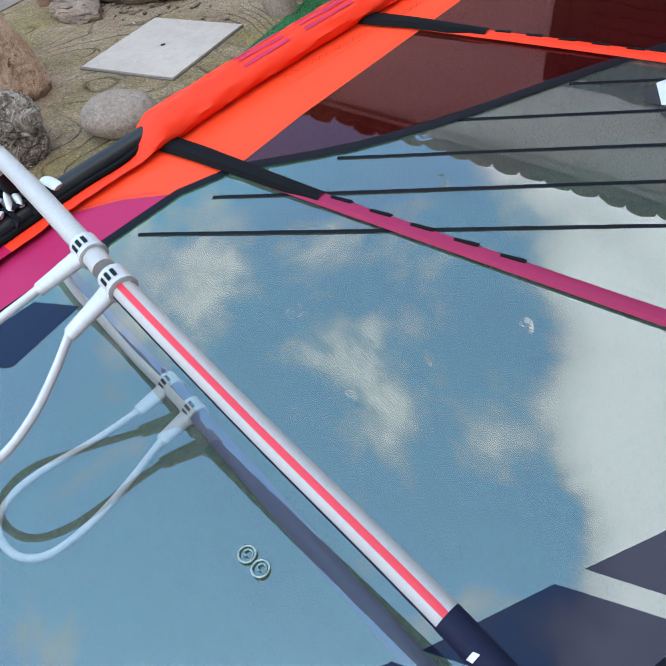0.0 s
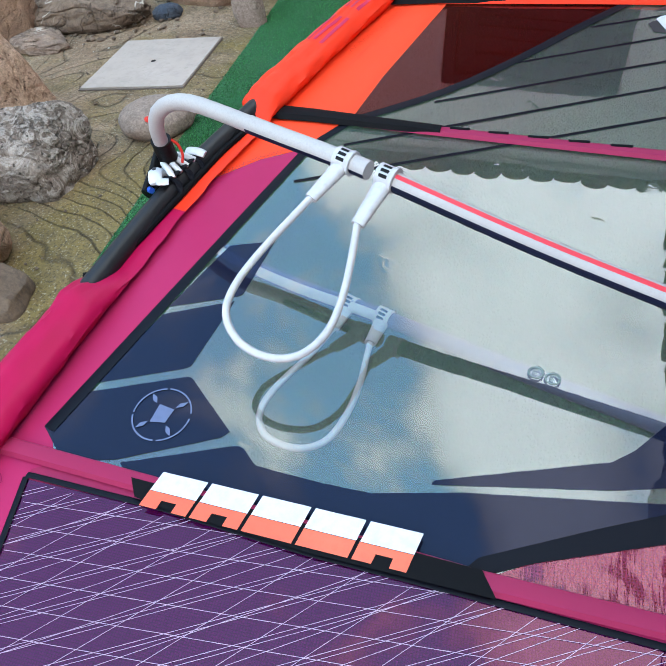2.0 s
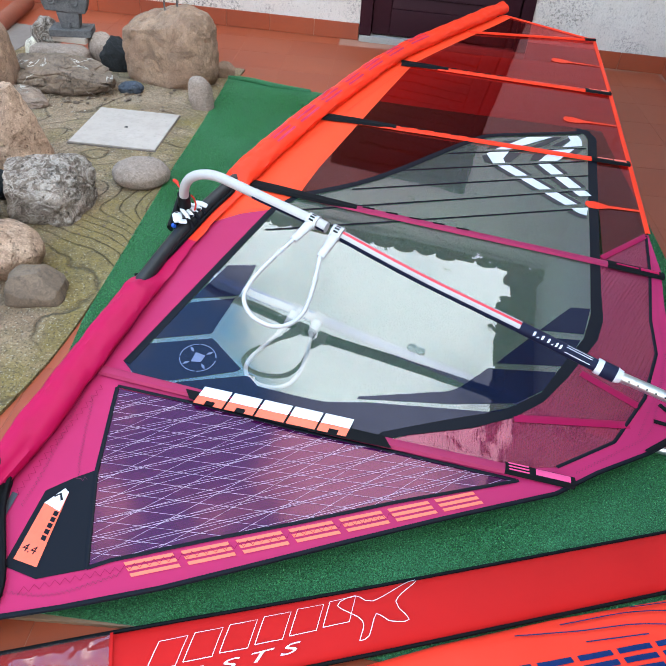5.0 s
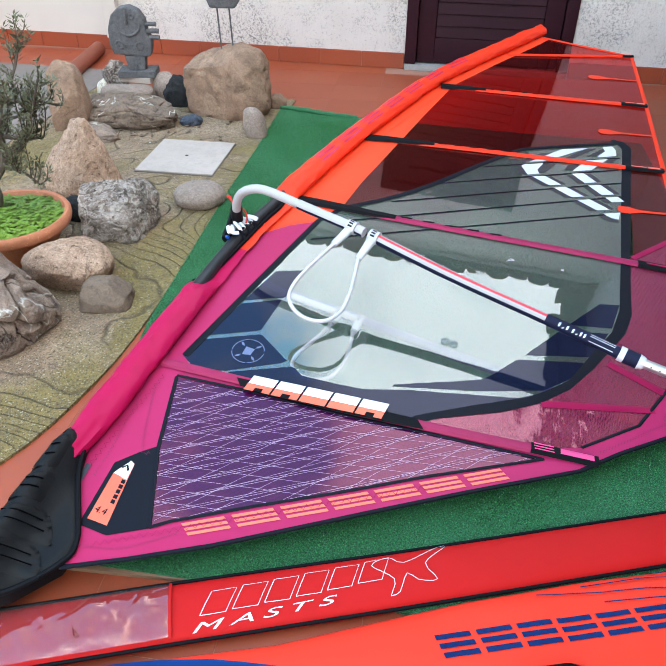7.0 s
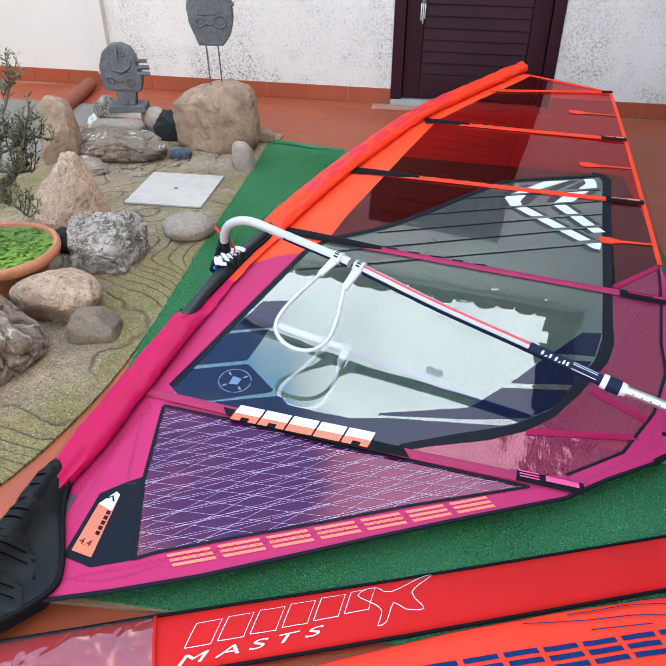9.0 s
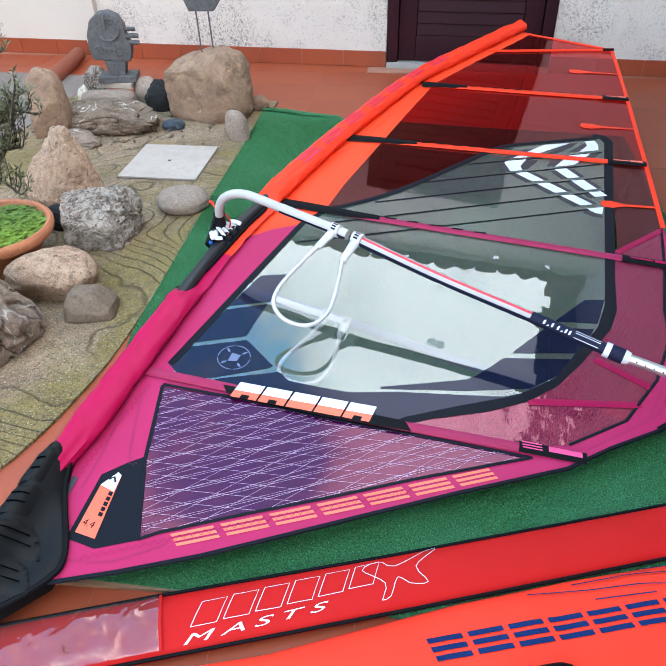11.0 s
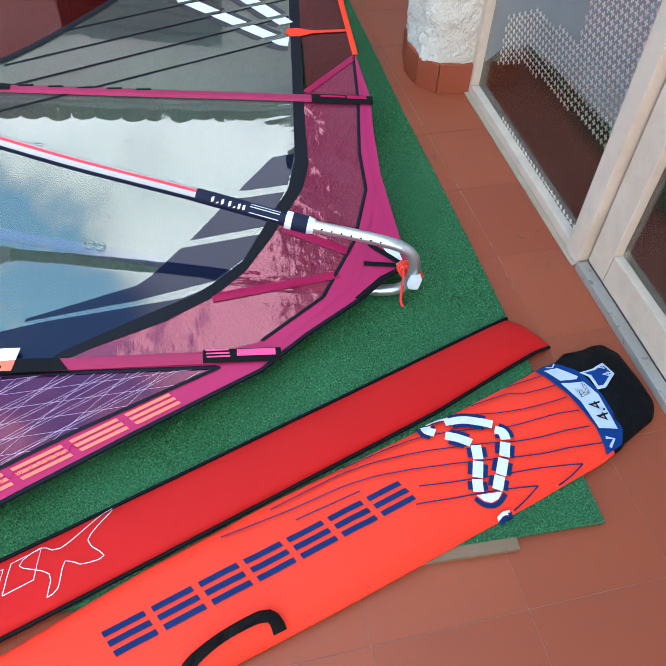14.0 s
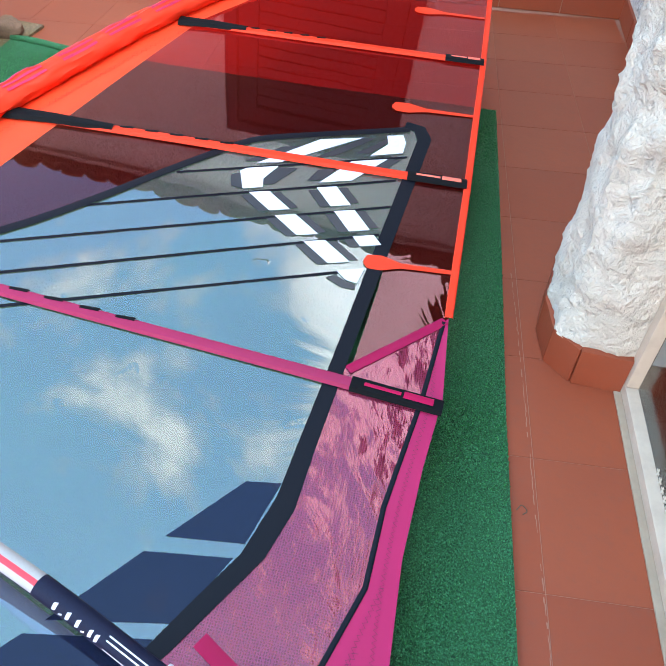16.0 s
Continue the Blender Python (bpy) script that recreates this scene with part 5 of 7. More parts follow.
def letters(name, text, size, m, material, parent, lift=0.0, place=None, shear=0.0, depth=0.0):
    """Words in the built-in font, laid on the sail or by place(u, v)."""
    cu = bpy.data.curves.new(name, "FONT")
    cu.body, cu.size, cu.shear = text, size, shear
    tmp = bpy.data.objects.new(name, cu)
    scene.collection.objects.link(tmp)
    me = bpy.data.meshes.new_from_object(tmp.evaluated_get(bpy.context.evaluated_depsgraph_get()))
    bpy.data.objects.remove(tmp)
    bm = bmesh.new()
    bm.from_mesh(me)
    bpy.data.meshes.remove(me)
    for v in bm.verts:
        p = m @ v.co
        v.co = place(p.x, p.y) if place else Vector((p.x, p.y, sail_z(p.x, p.y) + lift))
    return part(name, bm, material, parent)


letters("size_number", "4.4", 0.024, Matrix.Translation((-0.858, -0.188, 0)) @ Matrix.Rotation(radians(-8), 4, "Z"), M_NAVY, size_label, 0.0036)

# luff sleeve: a stuffed cloth tube, open where the boom grips the mast
LUFF = [(-0.988, -0.14), (-0.978, -0.06), (-0.958, 0.125), (-0.930, 0.33), (-0.893, 0.60), (-0.85, 0.87), (-0.79, 1.09), (-0.695, 1.42), (-0.555, 1.81), (-0.362, 2.275), (-0.168, 2.605), (0.06, 2.96), (0.145, 3.085)]


CUT = [(0.57, -1.2), (0.595, -0.945), (0.615, -0.905), (0.66, -0.878), (0.804, -0.842), (0.963, -0.805), (1.06, -0.778), (1.11, -0.775), (1.135, -0.80), (1.15, -1.2)]


def cut_x(y):
    for (y0, x0), (y1, x1) in zip(CUT, CUT[1:]):
        if y0 <= y <= y1:
            return x0 + (x1 - x0) * (y - y0) / (y1 - y0)
    return -9.0


def sleeve_width(y):
    return 0.043 - 0.001 * y if y < 0.8 else 0.0435 - 0.007 * (y - 0.8)


def sleeve_point(x, y, a, puff=0.0):
    """Side and height of the sleeve's cloth round the mast; it lies open beside the boom clamp."""
    fold = 0.004 * noise.noise((3 * math.cos(a), 3 * math.sin(a), 16 * y)) + 0.003 * noise.noise((11 * y, 5.0, 2 * a)) + 0.002 * noise.noise((40 * y, 3.0, 3 * a))
    lie = min(1.0, max(0.07, (0.64 - y) / 0.10)) if y < 0.87 else min(1.0, max(0.07, (y - 1.08) / 0.08))
    c = math.cos(a)
    slim = 0.83 + 0.17 * c if y < 0.7 else 1.0
    foot = 0.62 + 0.38 * max(0.0, min(1.0, (y + 0.09) / 0.16))
    side = c * (sleeve_width(y) * slim * foot + fold + puff) + 0.014 * max(0.0, c) ** 2 * foot
    return max(side, cut_x(y) - x), math.sin(a) * (0.031 + fold + puff) * lie - 0.012 * (1 - lie)


def sleeve(name, i0, i1, material, label):
    pts = [(x, y, sail_z(x, y) + 0.020) for x, y in LUFF]
    path = [p for p in smooth_path([(-1.02, -0.40, sail_z(-1.02, -0.40) + 0.020)] + pts, 0.010) if i0 <= p.y <= i1]
    angles = [2 * math.pi * j / 32 for j in range(32)]
    bm = loft(path, lambda i, s: [sleeve_point(path[i].x, path[i].y, a) for a in angles], cap=False)
    return part(name, bm, material, sail, label)


sleeve("luff_sleeve", -0.085, 0.805, M_PINK, "stuffed pink mast sleeve")
sleeve("luff_sleeve", 0.795, 3.09, M_ORANGE, "stuffed orange mast sleeve")
# purple printed blocks on the orange sleeve
spath = smooth_path([(x, y, sail_z(x, y) + 0.020) for x, y in LUFF], 0.015)
for j in range(7):
    y0 = 1.36 + 0.168 * j
    seg = [p for p in spath if y0 <= p.y <= y0 + 0.135]
    for lo in (50, 72, 94):
        if len(seg) > 1:
            bm = loft(seg, lambda i, s: [sleeve_point(seg[i].x, seg[i].y, radians(d), 0.0016) for d in (lo, lo + 5, lo + 10)], closed=False)
            part("sleeve_print", bm, M_SLEEVE_MARK, sail, "plum bar of a printed name")
bm = tube([(x + 0.004, y, sail_z(x, y) + 0.017) for x, y in [(-0.926, 0.602), (-0.905, 0.615), (-0.878, 0.66), (-0.842, 0.804), (-0.805, 0.963), (-0.775, 1.06), (-0.77, 1.12)]], 0.0065, 8)
part("cutout_binding", bm, M_BLACKWEB, sail, "black edge binding")

# padded tack fairing over the foot of the mast
PAD = [(-0.99, -0.016), (-0.962, -0.020), (-0.944, -0.045), (-0.926, -0.121), (-0.857, -0.262), (-0.868, -0.322), (-0.937, -0.398), (-1.0, -0.44), (-1.055, -0.43), (-1.055, -0.33), (-1.036, -0.20), (-1.022, -0.11), (-1.014, -0.055)]
bm = plane_cut(PAD, 0.012)
axis0, axis1 = Vector((-0.98, -0.02)), Vector((-1.012, -0.42))
for v in bm.verts:
    p = Vector((v.co.x, v.co.y))
    edge = min((p - (Vector(a).lerp(Vector(b), max(0, min(1, (p - Vector(a)).dot(Vector(b) - Vector(a)) / (Vector(b) - Vector(a)).length_squared))))).length for a, b in zip(PAD, PAD[1:] + PAD[:1]))
    t = max(0, min(1, (p - axis0).dot(axis1 - axis0) / (axis1 - axis0).length_squared))
    ridge = (p - axis0.lerp(axis1, t)).length
    v.co.z = sail_z(p.x, p.y) + 0.004 + 0.052 * math.exp(-(ridge / 0.045) ** 2) * min(1, 0.55 + edge / 0.03) + 0.006 * min(1, edge / 0.008)
geom = bmesh.ops.extrude_face_region(bm, geom=bm.faces[:])
for v in geom["geom"]:
    if isinstance(v, bmesh.types.BMVert):
        v.co.z = max(0.006, min(v.co.z, sail_z(v.co.x, v.co.y)) - 0.03)
bmesh.ops.recalc_face_normals(bm, faces=bm.faces)
fairing = part("tack_fairing", bm, M_RUBBER, sail, "ribbed black padded tack fairing")


def pad_z(x, y):
    p = Vector((x, y))
    t = max(0, min(1, (p - axis0).dot(axis1 - axis0) / (axis1 - axis0).length_squared))
    return sail_z(x, y) + 0.0115 + 0.052 * math.exp(-((p - axis0.lerp(axis1, t)).length / 0.045) ** 2)


def pad_panel(pts, lift):
    """A raised padded field of the fairing with soft edges."""
    cx0, cy0 = sum(p[0] for p in pts) / len(pts), sum(p[1] for p in pts) / len(pts)
    bm = plane_cut(curve2(pts + pts[:1], 0.006)[:-1], 0.008)
    for v in bm.verts:
        p = Vector((v.co.x, v.co.y))
        edge = min((p - (Vector(a).lerp(Vector(b), max(0, min(1, (p - Vector(a)).dot(Vector(b) - Vector(a)) / (Vector(b) - Vector(a)).length_squared))))).length for a, b in zip(pts, pts[1:] + pts[:1]))
        v.co.z = pad_z(p.x, p.y) - 0.004 + lift * min(1.0, edge / 0.008) ** 0.5
    bmesh.ops.recalc_face_normals(bm, faces=bm.faces)
    return part("pad_field", bm, M_RUBBER, fairing, "raised padded rubber field")


for x0, x1, y0, y1, dip in ((-1.006, -0.964, -0.060, -0.142, 0.008), (-1.016, -0.958, -0.158, -0.222, 0.010), (-1.026, -0.938, -0.238, -0.298, 0.016), (-1.034, -0.925, -0.314, -0.372, 0.018)):
    wide = 0.035 if y0 < -0.23 else 0.0
    pad_panel([(x0, y0 - dip), (0.5 * (x0 + x1), y0), (x1, y0 + dip * 0.6), (x1 + wide, y1 + dip), (x1 + wide - 0.006, y1 + dip * 0.4), (0.5 * (x0 + x1), y1 - dip * 0.2), (x0 - 0.008, y1 - dip)], 0.009)
    for f in (0.33, 0.66):
        y = y0 + (y1 - y0) * f
        line = [(x0 + 0.012, y - dip * 0.5), (0.5 * (x0 + x1), y), (x1 + wide * f - 0.012, y + dip * 0.6)]
        # thin black tubes on the pad stand in for the shade inside its grooves
        part("groove", tube([(a, b, pad_z(a, b) + 0.0072) for a, b in line], 0.0016, 6, 0.008), M_GROOVE_SHADE, fairing, "thin black tube drawn for a groove's shade")
RIM = [(-1.012, -0.052), (-0.99, -0.018), (-0.964, -0.022), (-0.946, -0.048)] + PAD[3:8]
part("fairing_binding", tube([(a * 0.995 - 0.005, b, sail_z(a, b) + 0.008 + 0.6 * (pad_z(a, b) - sail_z(a, b) - 0.0115)) for a, b in RIM], 0.0065, 8, 0.012), M_BLACKWEB, fairing, "black edge binding")

# leech tip batteners: orange paddle-shaped tabs
for x, y, ln in ((0.372, 2.575, 0.235), (0.38, 2.0, 0.225), (0.405, 1.386, 0.195)):
    at = along((x, y), (x + ln, y + 0.016))
    flat_marks("leech_tab", [[at(0, 0.006), at(0.04, 0.022), at(0.2, 0.024), at(0.42, 0.008), at(1, 0.006), at(1, -0.006), at(0.42, -0.008), at(0.2, -0.022), at(0.05, -0.02), at(0, -0.006)]], M_ORANGE, sail, 0.003, "orange paddle-shaped leech tab")

# clew: webbing, size mark and ring
band("clew_webbing", [(0.475, 0.447), (0.565, 0.436)], 0.014, 0.003, M_BLACKWEB, sail, 0.0025, "black webbing strap")
band("clew_webbing", [(0.50, 0.505), (0.565, 0.44)], 0.014, 0.003, M_BLACKWEB, sail, 0.0035)
band("clew_webbing", [(0.44, 0.343), (0.51, 0.40), (0.56, 0.425)], 0.016, 0.004, M_BLACKWEB, sail, 0.002)
flat_marks("clew_mark", [[(0.530, 0.495), (0.562, 0.508), (0.572, 0.445), (0.552, 0.440)]], M_WHITE_PRINT, sail, 0.0035, "white printed clew mark")
bm = bmesh.new()
cz = sail_z(0.562, 0.434)
bmesh.ops.create_cone(bm, cap_ends=True, segments=20, radius1=0.011, radius2=0.011, depth=0.008, matrix=Matrix.Translation((0.562, 0.434, cz + 0.003)))
part("clew_ring", bm, M_ALU, sail, "metal clew ring")

# ---- mast inside the sleeve ----
mast = thing("mast", (-0.97, 0.0, 0.0), "slim black carbon windsurf mast inside the sail sleeve", "mast")
part("tube", tube([(x, y, sail_z(x, y) + 0.018) for x, y in [(-1.02, -0.40)] + LUFF], 0.0205, 18, 0.04), M_CARBON, mast)
part("mast_foot", tube([(-1.025, -0.50, 0.035), (-1.022, -0.45, 0.05), (-1.02, -0.40, 0.065)], 0.022, 14), M_RUBBER, mast, "black mast extension foot")

# ---- boom ----
boom = thing("boom", (-0.2, 0.7, 0.0), "white, red and navy gripped windsurf boom clamped to the mast", "boom")
UPPER = [(-0.866, 0.888, 0.262), (-0.862, 0.873, 0.305), (-0.853, 0.859, 0.345), (-0.83, 0.844, 0.383), (-0.79, 0.829, 0.408), (-0.745, 0.815, 0.416), (-0.69, 0.80, 0.408), (-0.60, 0.771, 0.392), (-0.453, 0.718, 0.372), (-0.381, 0.691, 0.359), (-0.15, 0.620, 0.303), (0.11, 0.542, 0.251), (0.309, 0.471, 0.2155)]
upath = smooth_path(UPPER, 0.02)


def grip(path, bands, radius=0.0150):
    n = len(bands)
    sec = [(radius * math.cos(2 * math.pi * j / n), radius * math.sin(2 * math.pi * j / n)) for j in range(n)]
    return loft(path, lambda i, s: sec, bands=bands)


bend = [p for p in upath if p.x <= -0.615 and p.z > 0.300]
front = [p for p in upath if -0.64 <= p.x <= -0.385]
mid = [p for p in upath if -0.40 <= p.x <= 0.115]
rear = smooth_path([p for p in upath if p.x >= 0.105], 0.005)
# strips of the section run anticlockwise from the south side over the top
FRONT = [1 if j >= 20 else 0 for j in range(24)]
MID = [2 if 4 <= j <= 5 else (1 if j <= 0 or j >= 11 else 0) for j in range(24)]
part("bend_grip", grip(bend, [0] * 24, 0.0140), [M_BOOM_WHITE], boom, "white bent front of the boom")
part("front_grip", grip(front, FRONT), [M_BOOM_WHITE, M_BOOM_NAVY], boom, "white grip with a navy underside")
part("striped_grip", grip(mid, MID, 0.0153), [M_BOOM_WHITE, M_BOOM_NAVY, M_BOOM_RED], boom, "white grip with red and navy stripes")
part("rear_grip", grip(rear, [0] * 24, 0.0158), [M_BOOM_NAVY], boom, "navy grip with white print")
# white printed bars on the navy part
for j in range(9):
    seg = [p for p in rear if 0.122 + 0.0105 * j <= p.x <= 0.132 + 0.0105 * j]
    if len(seg) > 1:
        part("grip_print", loft(seg, lambda i, s, j=j: [(0.0162 * math.cos(a), 0.0162 * math.sin(a)) for a in [radians(d + 10 * s) for d in ((18, 30, 44, 58) if j % 3 else (14, 20, 26))]], closed=False), M_WHITE_PRINT, boom)
for d0 in (14, 62, 84):
    seg = [p for p in rear if 0.222 <= p.x <= 0.288]
    part("grip_print", loft(seg, lambda i, s: [(0.0162 * math.cos(a), 0.0162 * math.sin(a)) for a in (radians(d0), radians(d0 + 7))], closed=False), M_WHITE_PRINT, boom)
part("cuff", tube([(0.298, 0.4755, 0.2175), (0.312, 0.4705, 0.215)], 0.0200, 18), M_WHITE_PLASTIC, boom, "white plastic clamp cuff")
part("cuff", tube([(0.312, 0.4705, 0.215), (0.344, 0.459, 0.2105)], 0.0205, 18), M_BOOM_NAVY, boom)
part("cuff", loft([Vector((0.344, 0.459, 0.2105)), Vector((0.350, 0.457, 0.2097)), Vector((0.358, 0.4542, 0.2086))], lambda i, s: ring(0.0205 - 0.004 * s, 18)), M_WHITE_PLASTIC, boom)
TAIL = [(0.35, 0.457, 0.2097), (0.45, 0.426, 0.197), (0.520, 0.404, 0.186), (0.554, 0.395, 0.173), (0.575, 0.391, 0.148), (0.581, 0.389, 0.115), (0.574, 0.391, 0.075), (0.553, 0.397, 0.045), (0.51, 0.410, 0.032), (0.44, 0.43, 0.028), (0.32, 0.455, 0.026)]
tail_end = part("tail_end", tube(TAIL, 0.0135, 16, 0.015), M_ALU, boom, "bent aluminium tail end with adjustment holes")
bm = bmesh.new()
for j in range(7):
    p = Vector((0.375, 0.449, 0.2065)).lerp(Vector((0.50, 0.410, 0.189)), j / 6)
    bmesh.ops.create_circle(bm, cap_ends=True, radius=0.0023, segments=10, matrix=Matrix.Translation(p + Vector((-0.003, -0.0125, 0.0065))) @ Matrix.Rotation(radians(62), 4, "X"))
part("pin_hole", bm, M_RUBBER, tail_end)
part("outhaul_block", box((-0.012, -0.011, -0.017), (0.012, 0.011, 0.017), 0.004, Matrix.Translation((0.580, 0.374, 0.088)) @ Matrix.Rotation(radians(12), 4, "Y")), M_WHITE_PLASTIC, boom, "white plastic outhaul block")
LOWER = [(0.33, 0.452, 0.0265), (0.10, 0.545, 0.024), (-0.15, 0.640, 0.022), (-0.427, 0.747, 0.024), (-0.6, 0.805, 0.026), (-0.718, 0.848, 0.034), (-0.80, 0.872, 0.06), (-0.845, 0.89, 0.11), (-0.868, 0.905, 0.17)]
lpath = smooth_path(LOWER, 0.02)
part("lower_grip", grip([p for p in lpath if p.x >= -0.43], [0] * 24), [M_BOOM_PALE], boom, "lavender lower boom arm seen through the film")
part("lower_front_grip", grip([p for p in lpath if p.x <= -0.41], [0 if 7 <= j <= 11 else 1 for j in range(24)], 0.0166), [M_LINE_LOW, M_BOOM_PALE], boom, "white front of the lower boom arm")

# boom head: collar, clamp fins, lever, flaps and lashings round the mast
hz = sail_z(-0.847, 0.885)
HM = Matrix.Translation((-0.847, 0.885, hz + 0.018)) @ Matrix.Rotation(radians(-12), 4, "Z")
C0, C1 = Vector((-0.8625, 0.874, 0.312)), Vector((-0.868, 0.889, 0.266))
head = part("boom_head", tube([C0, C0.lerp(C1, 0.5) + Vector((-0.001, 0, 0)), C1], 0.0195, 20, 0.01), M_RUBBER, boom, "black rubber collar round the arm end")


def plank(a, b, wide, thick, bend=0.0):
    """A slim rounded plate from a to b in the clamp's own axes."""
    a, b = HM @ Vector(a), HM @ Vector(b)
    mid = a.lerp(b, 0.5) + Vector((0, 0, bend))
    sec = [(wide * math.cos(t) * (0.75 + 0.25 * abs(math.cos(t))), thick * math.sin(t)) for t in [2 * math.pi * j / 14 for j in range(14)]]
    path = smooth_path([a, mid, b], 0.006)
    return loft(path, lambda i, s: [(x * (0.82 + 0.18 * min(1.0, 8 * s, 8 * (1 - s))), z) for x, z in sec])


inv = HM.inverted() @ C1
for y in (-0.036, -0.014, 0.010, 0.034):
    part("jaw", plank((inv.x - 0.004, inv.y * 0.4 + y * 0.45, inv.z - 0.004), (0.012, y, 0.021), 0.0062, 0.0075, 0.004), M_WHITE_PLASTIC, head, "white plastic clamp fin")
part("jaw", plank((-0.026, -0.034, 0.018), (-0.026, 0.040, 0.018), 0.010, 0.012), M_WHITE_PLASTIC, head, "white plastic clamp base")
part("back_plate", plank((-0.045, 0.02, 0.060), (-0.030, -0.078, 0.004), 0.010, 0.016, -0.004), M_RUBBER, head, "curved black back plate")
part("back_plate", plank((-0.034, -0.045, -0.002), (-0.034, 0.045, 0.0), 0.012, 0.018), M_RUBBER, head)
part("lever", plank((-0.030, -0.036, 0.034), (-0.006, -0.068, 0.026), 0.0135, 0.0045, 0.004), M_WHITE_PLASTIC, head, "rounded white clamp lever")
part("lever", plank((-0.006, -0.066, 0.028), (0.012, -0.052, 0.024), 0.012, 0.0045), M_WHITE_PLASTIC, head)
part("flap", plank((-0.016, 0.050, 0.030), (0.020, 0.058, 0.022), 0.0125, 0.005, 0.003), M_WHITE_PLASTIC, head, "rounded white clamp flap")
part("rivet", tube([HM @ Vector((-0.026, -0.042, 0.036)), HM @ Vector((-0.026, -0.042, 0.041))], 0.004, 10), M_STEEL, head, "small steel rivet")
part("lock_button", plank((-0.030, -0.070, 0.012), (-0.014, -0.076, 0.014), 0.007, 0.006), M_BLUE_PLASTIC, head, "small blue plastic button")
for y in (-0.042, -0.004, 0.034):
    pts = [HM @ Vector((0.0245 * math.cos(a), y + 0.005 * math.sin(2 * a), 0.0245 * math.sin(a))) for a in [radians(d) for d in range(-60, 170, 15)]]
    path = smooth_path(pts, 0.008)
    part("lashing", loft(path, lambda i, s: [(-0.0055, -0.0015), (0.0055, -0.0015), (0.0055, 0.0015), (0.003, 0.0028), (-0.003, 0.0028), (-0.0055, 0.0015)], up=Vector((0.01, 0.0, 1.0))), M_NAVY, head, "dark rubber lashing strap")
part("lashing", plank((0.010, -0.044, 0.0255), (0.010, 0.036, 0.0255), 0.0055, 0.0028), M_NAVY, head)
part("red_cord", tube([C0 + Vector((0.018, 0.006, -0.002)), C0 + Vector((0.026, 0.012, -0.016)), C0 + Vector((0.030, 0.012, -0.036)), C0 + Vector((0.026, 0.008, -0.052))], 0.0028, 8, 0.01), M_RED_ROPE, head, "thin red cord")
part("red_cord", tube([C0 + Vector((-0.012, 0.012, 0.01)), C0 + Vector((-0.024, 0.024, 0.016)), C0 + Vector((-0.032, 0.034, 0.018))], 0.0032, 8, 0.006), M_RED_ROPE, head)
bm = bmesh.new()
for j in range(4):
    bmesh.ops.create_icosphere(bm, subdivisions=2, radius=0.005 + 0.001 * (j % 2), matrix=Matrix.Translation(C0 + Vector((-0.030 - 0.003 * j, 0.034 + 0.003 * (j % 2), 0.018 + 0.004 * (j // 2)))))
part("cord_knot", bm, M_RED_ROPE, head)

# red outhaul rope at the clew
rope = thing("outhaul_rope", (0.565, 0.42, 0.1), "thin red outhaul rope tied at the clew", "rope")
bm = bmesh.new()
for k in range(4):
    r = 0.013 + 0.002 * k
    pts = [(0.562 + 0.006 * k + r * math.cos(a) * 0.8, 0.420 - 0.004 * k + r * math.sin(a) * 0.5, cz + 0.012 + r * math.sin(a + 0.5 * k)) for a in [radians(d) for d in range(0, 380, 30)]]
    tube(pts, 0.0033, 8, 0.008, bm=bm)
part("coil", bm, M_RED_ROPE, rope)
part("rope_end", tube([(0.565, 0.412, cz + 0.01), (0.560, 0.392, cz - 0.008), (0.553, 0.374, 0.055), (0.552, 0.365, 0.034), (0.556, 0.355, 0.026)], 0.0034, 8, 0.01), M_RED_ROPE, rope)
part("rope_end", tube([(0.565, 0.42, cz + 0.016), (0.582, 0.408, cz + 0.02), (0.598, 0.398, cz + 0.016), (0.603, 0.384, cz + 0.008)], 0.0034, 8, 0.01), M_RED_ROPE, rope)


def harness_line(name, straps, loop, label, M_LINE):
    """A harness line: two wrapped straps with sleeves and a hanging tube loop."""
    top = thing(name, loop[len(loop) // 2], label, "harness line", "harness lines on the boom")
    for (c, d, down) in straps:
        c, d, down = Vector(c), Vector(d).normalized(), Vector(down)
        s = part("strap", tube([c - d * 0.015, c, c + d * 0.015], 0.0186, 18, 0.01), M_LINE, top, "wide white strap with dark print")
        part("strap_lip", tube([c + d * 0.010, c + d * 0.0145], 0.0200, 18), M_LINE, s)
        sd = d.cross(Vector((0, 0, 1))).normalized()
        upv = sd.cross(d)
        bars = bmesh.new()
        for j in range(3):
            seg = [c + d * (-0.008 + 0.0), c + d * 0.006]
            loft(seg, lambda i, t, j=j: [(0.0192 * math.cos(a), 0.0192 * math.sin(a)) for a in [radians(q) for q in (30 + 26 * j, 38 + 26 * j, 46 + 26 * j)]], closed=False, bm=bars)
        part("strap_print", bars, M_RUBBER, s, "dark printed bars")
        e0 = c + (down - c).normalized() * 0.012
        part("line_sleeve", loft([e0.lerp(down, t) for t in (0, 0.3, 0.6, 1)], lambda i, t: ring(0.0155 - 0.004 * t, 12, 0.7)), M_LINE, top, "tapered white line sleeve")
    part("line_tube", tube(loop, 0.0058, 12, 0.012), M_LINE, top, "smooth white tube")
    return top


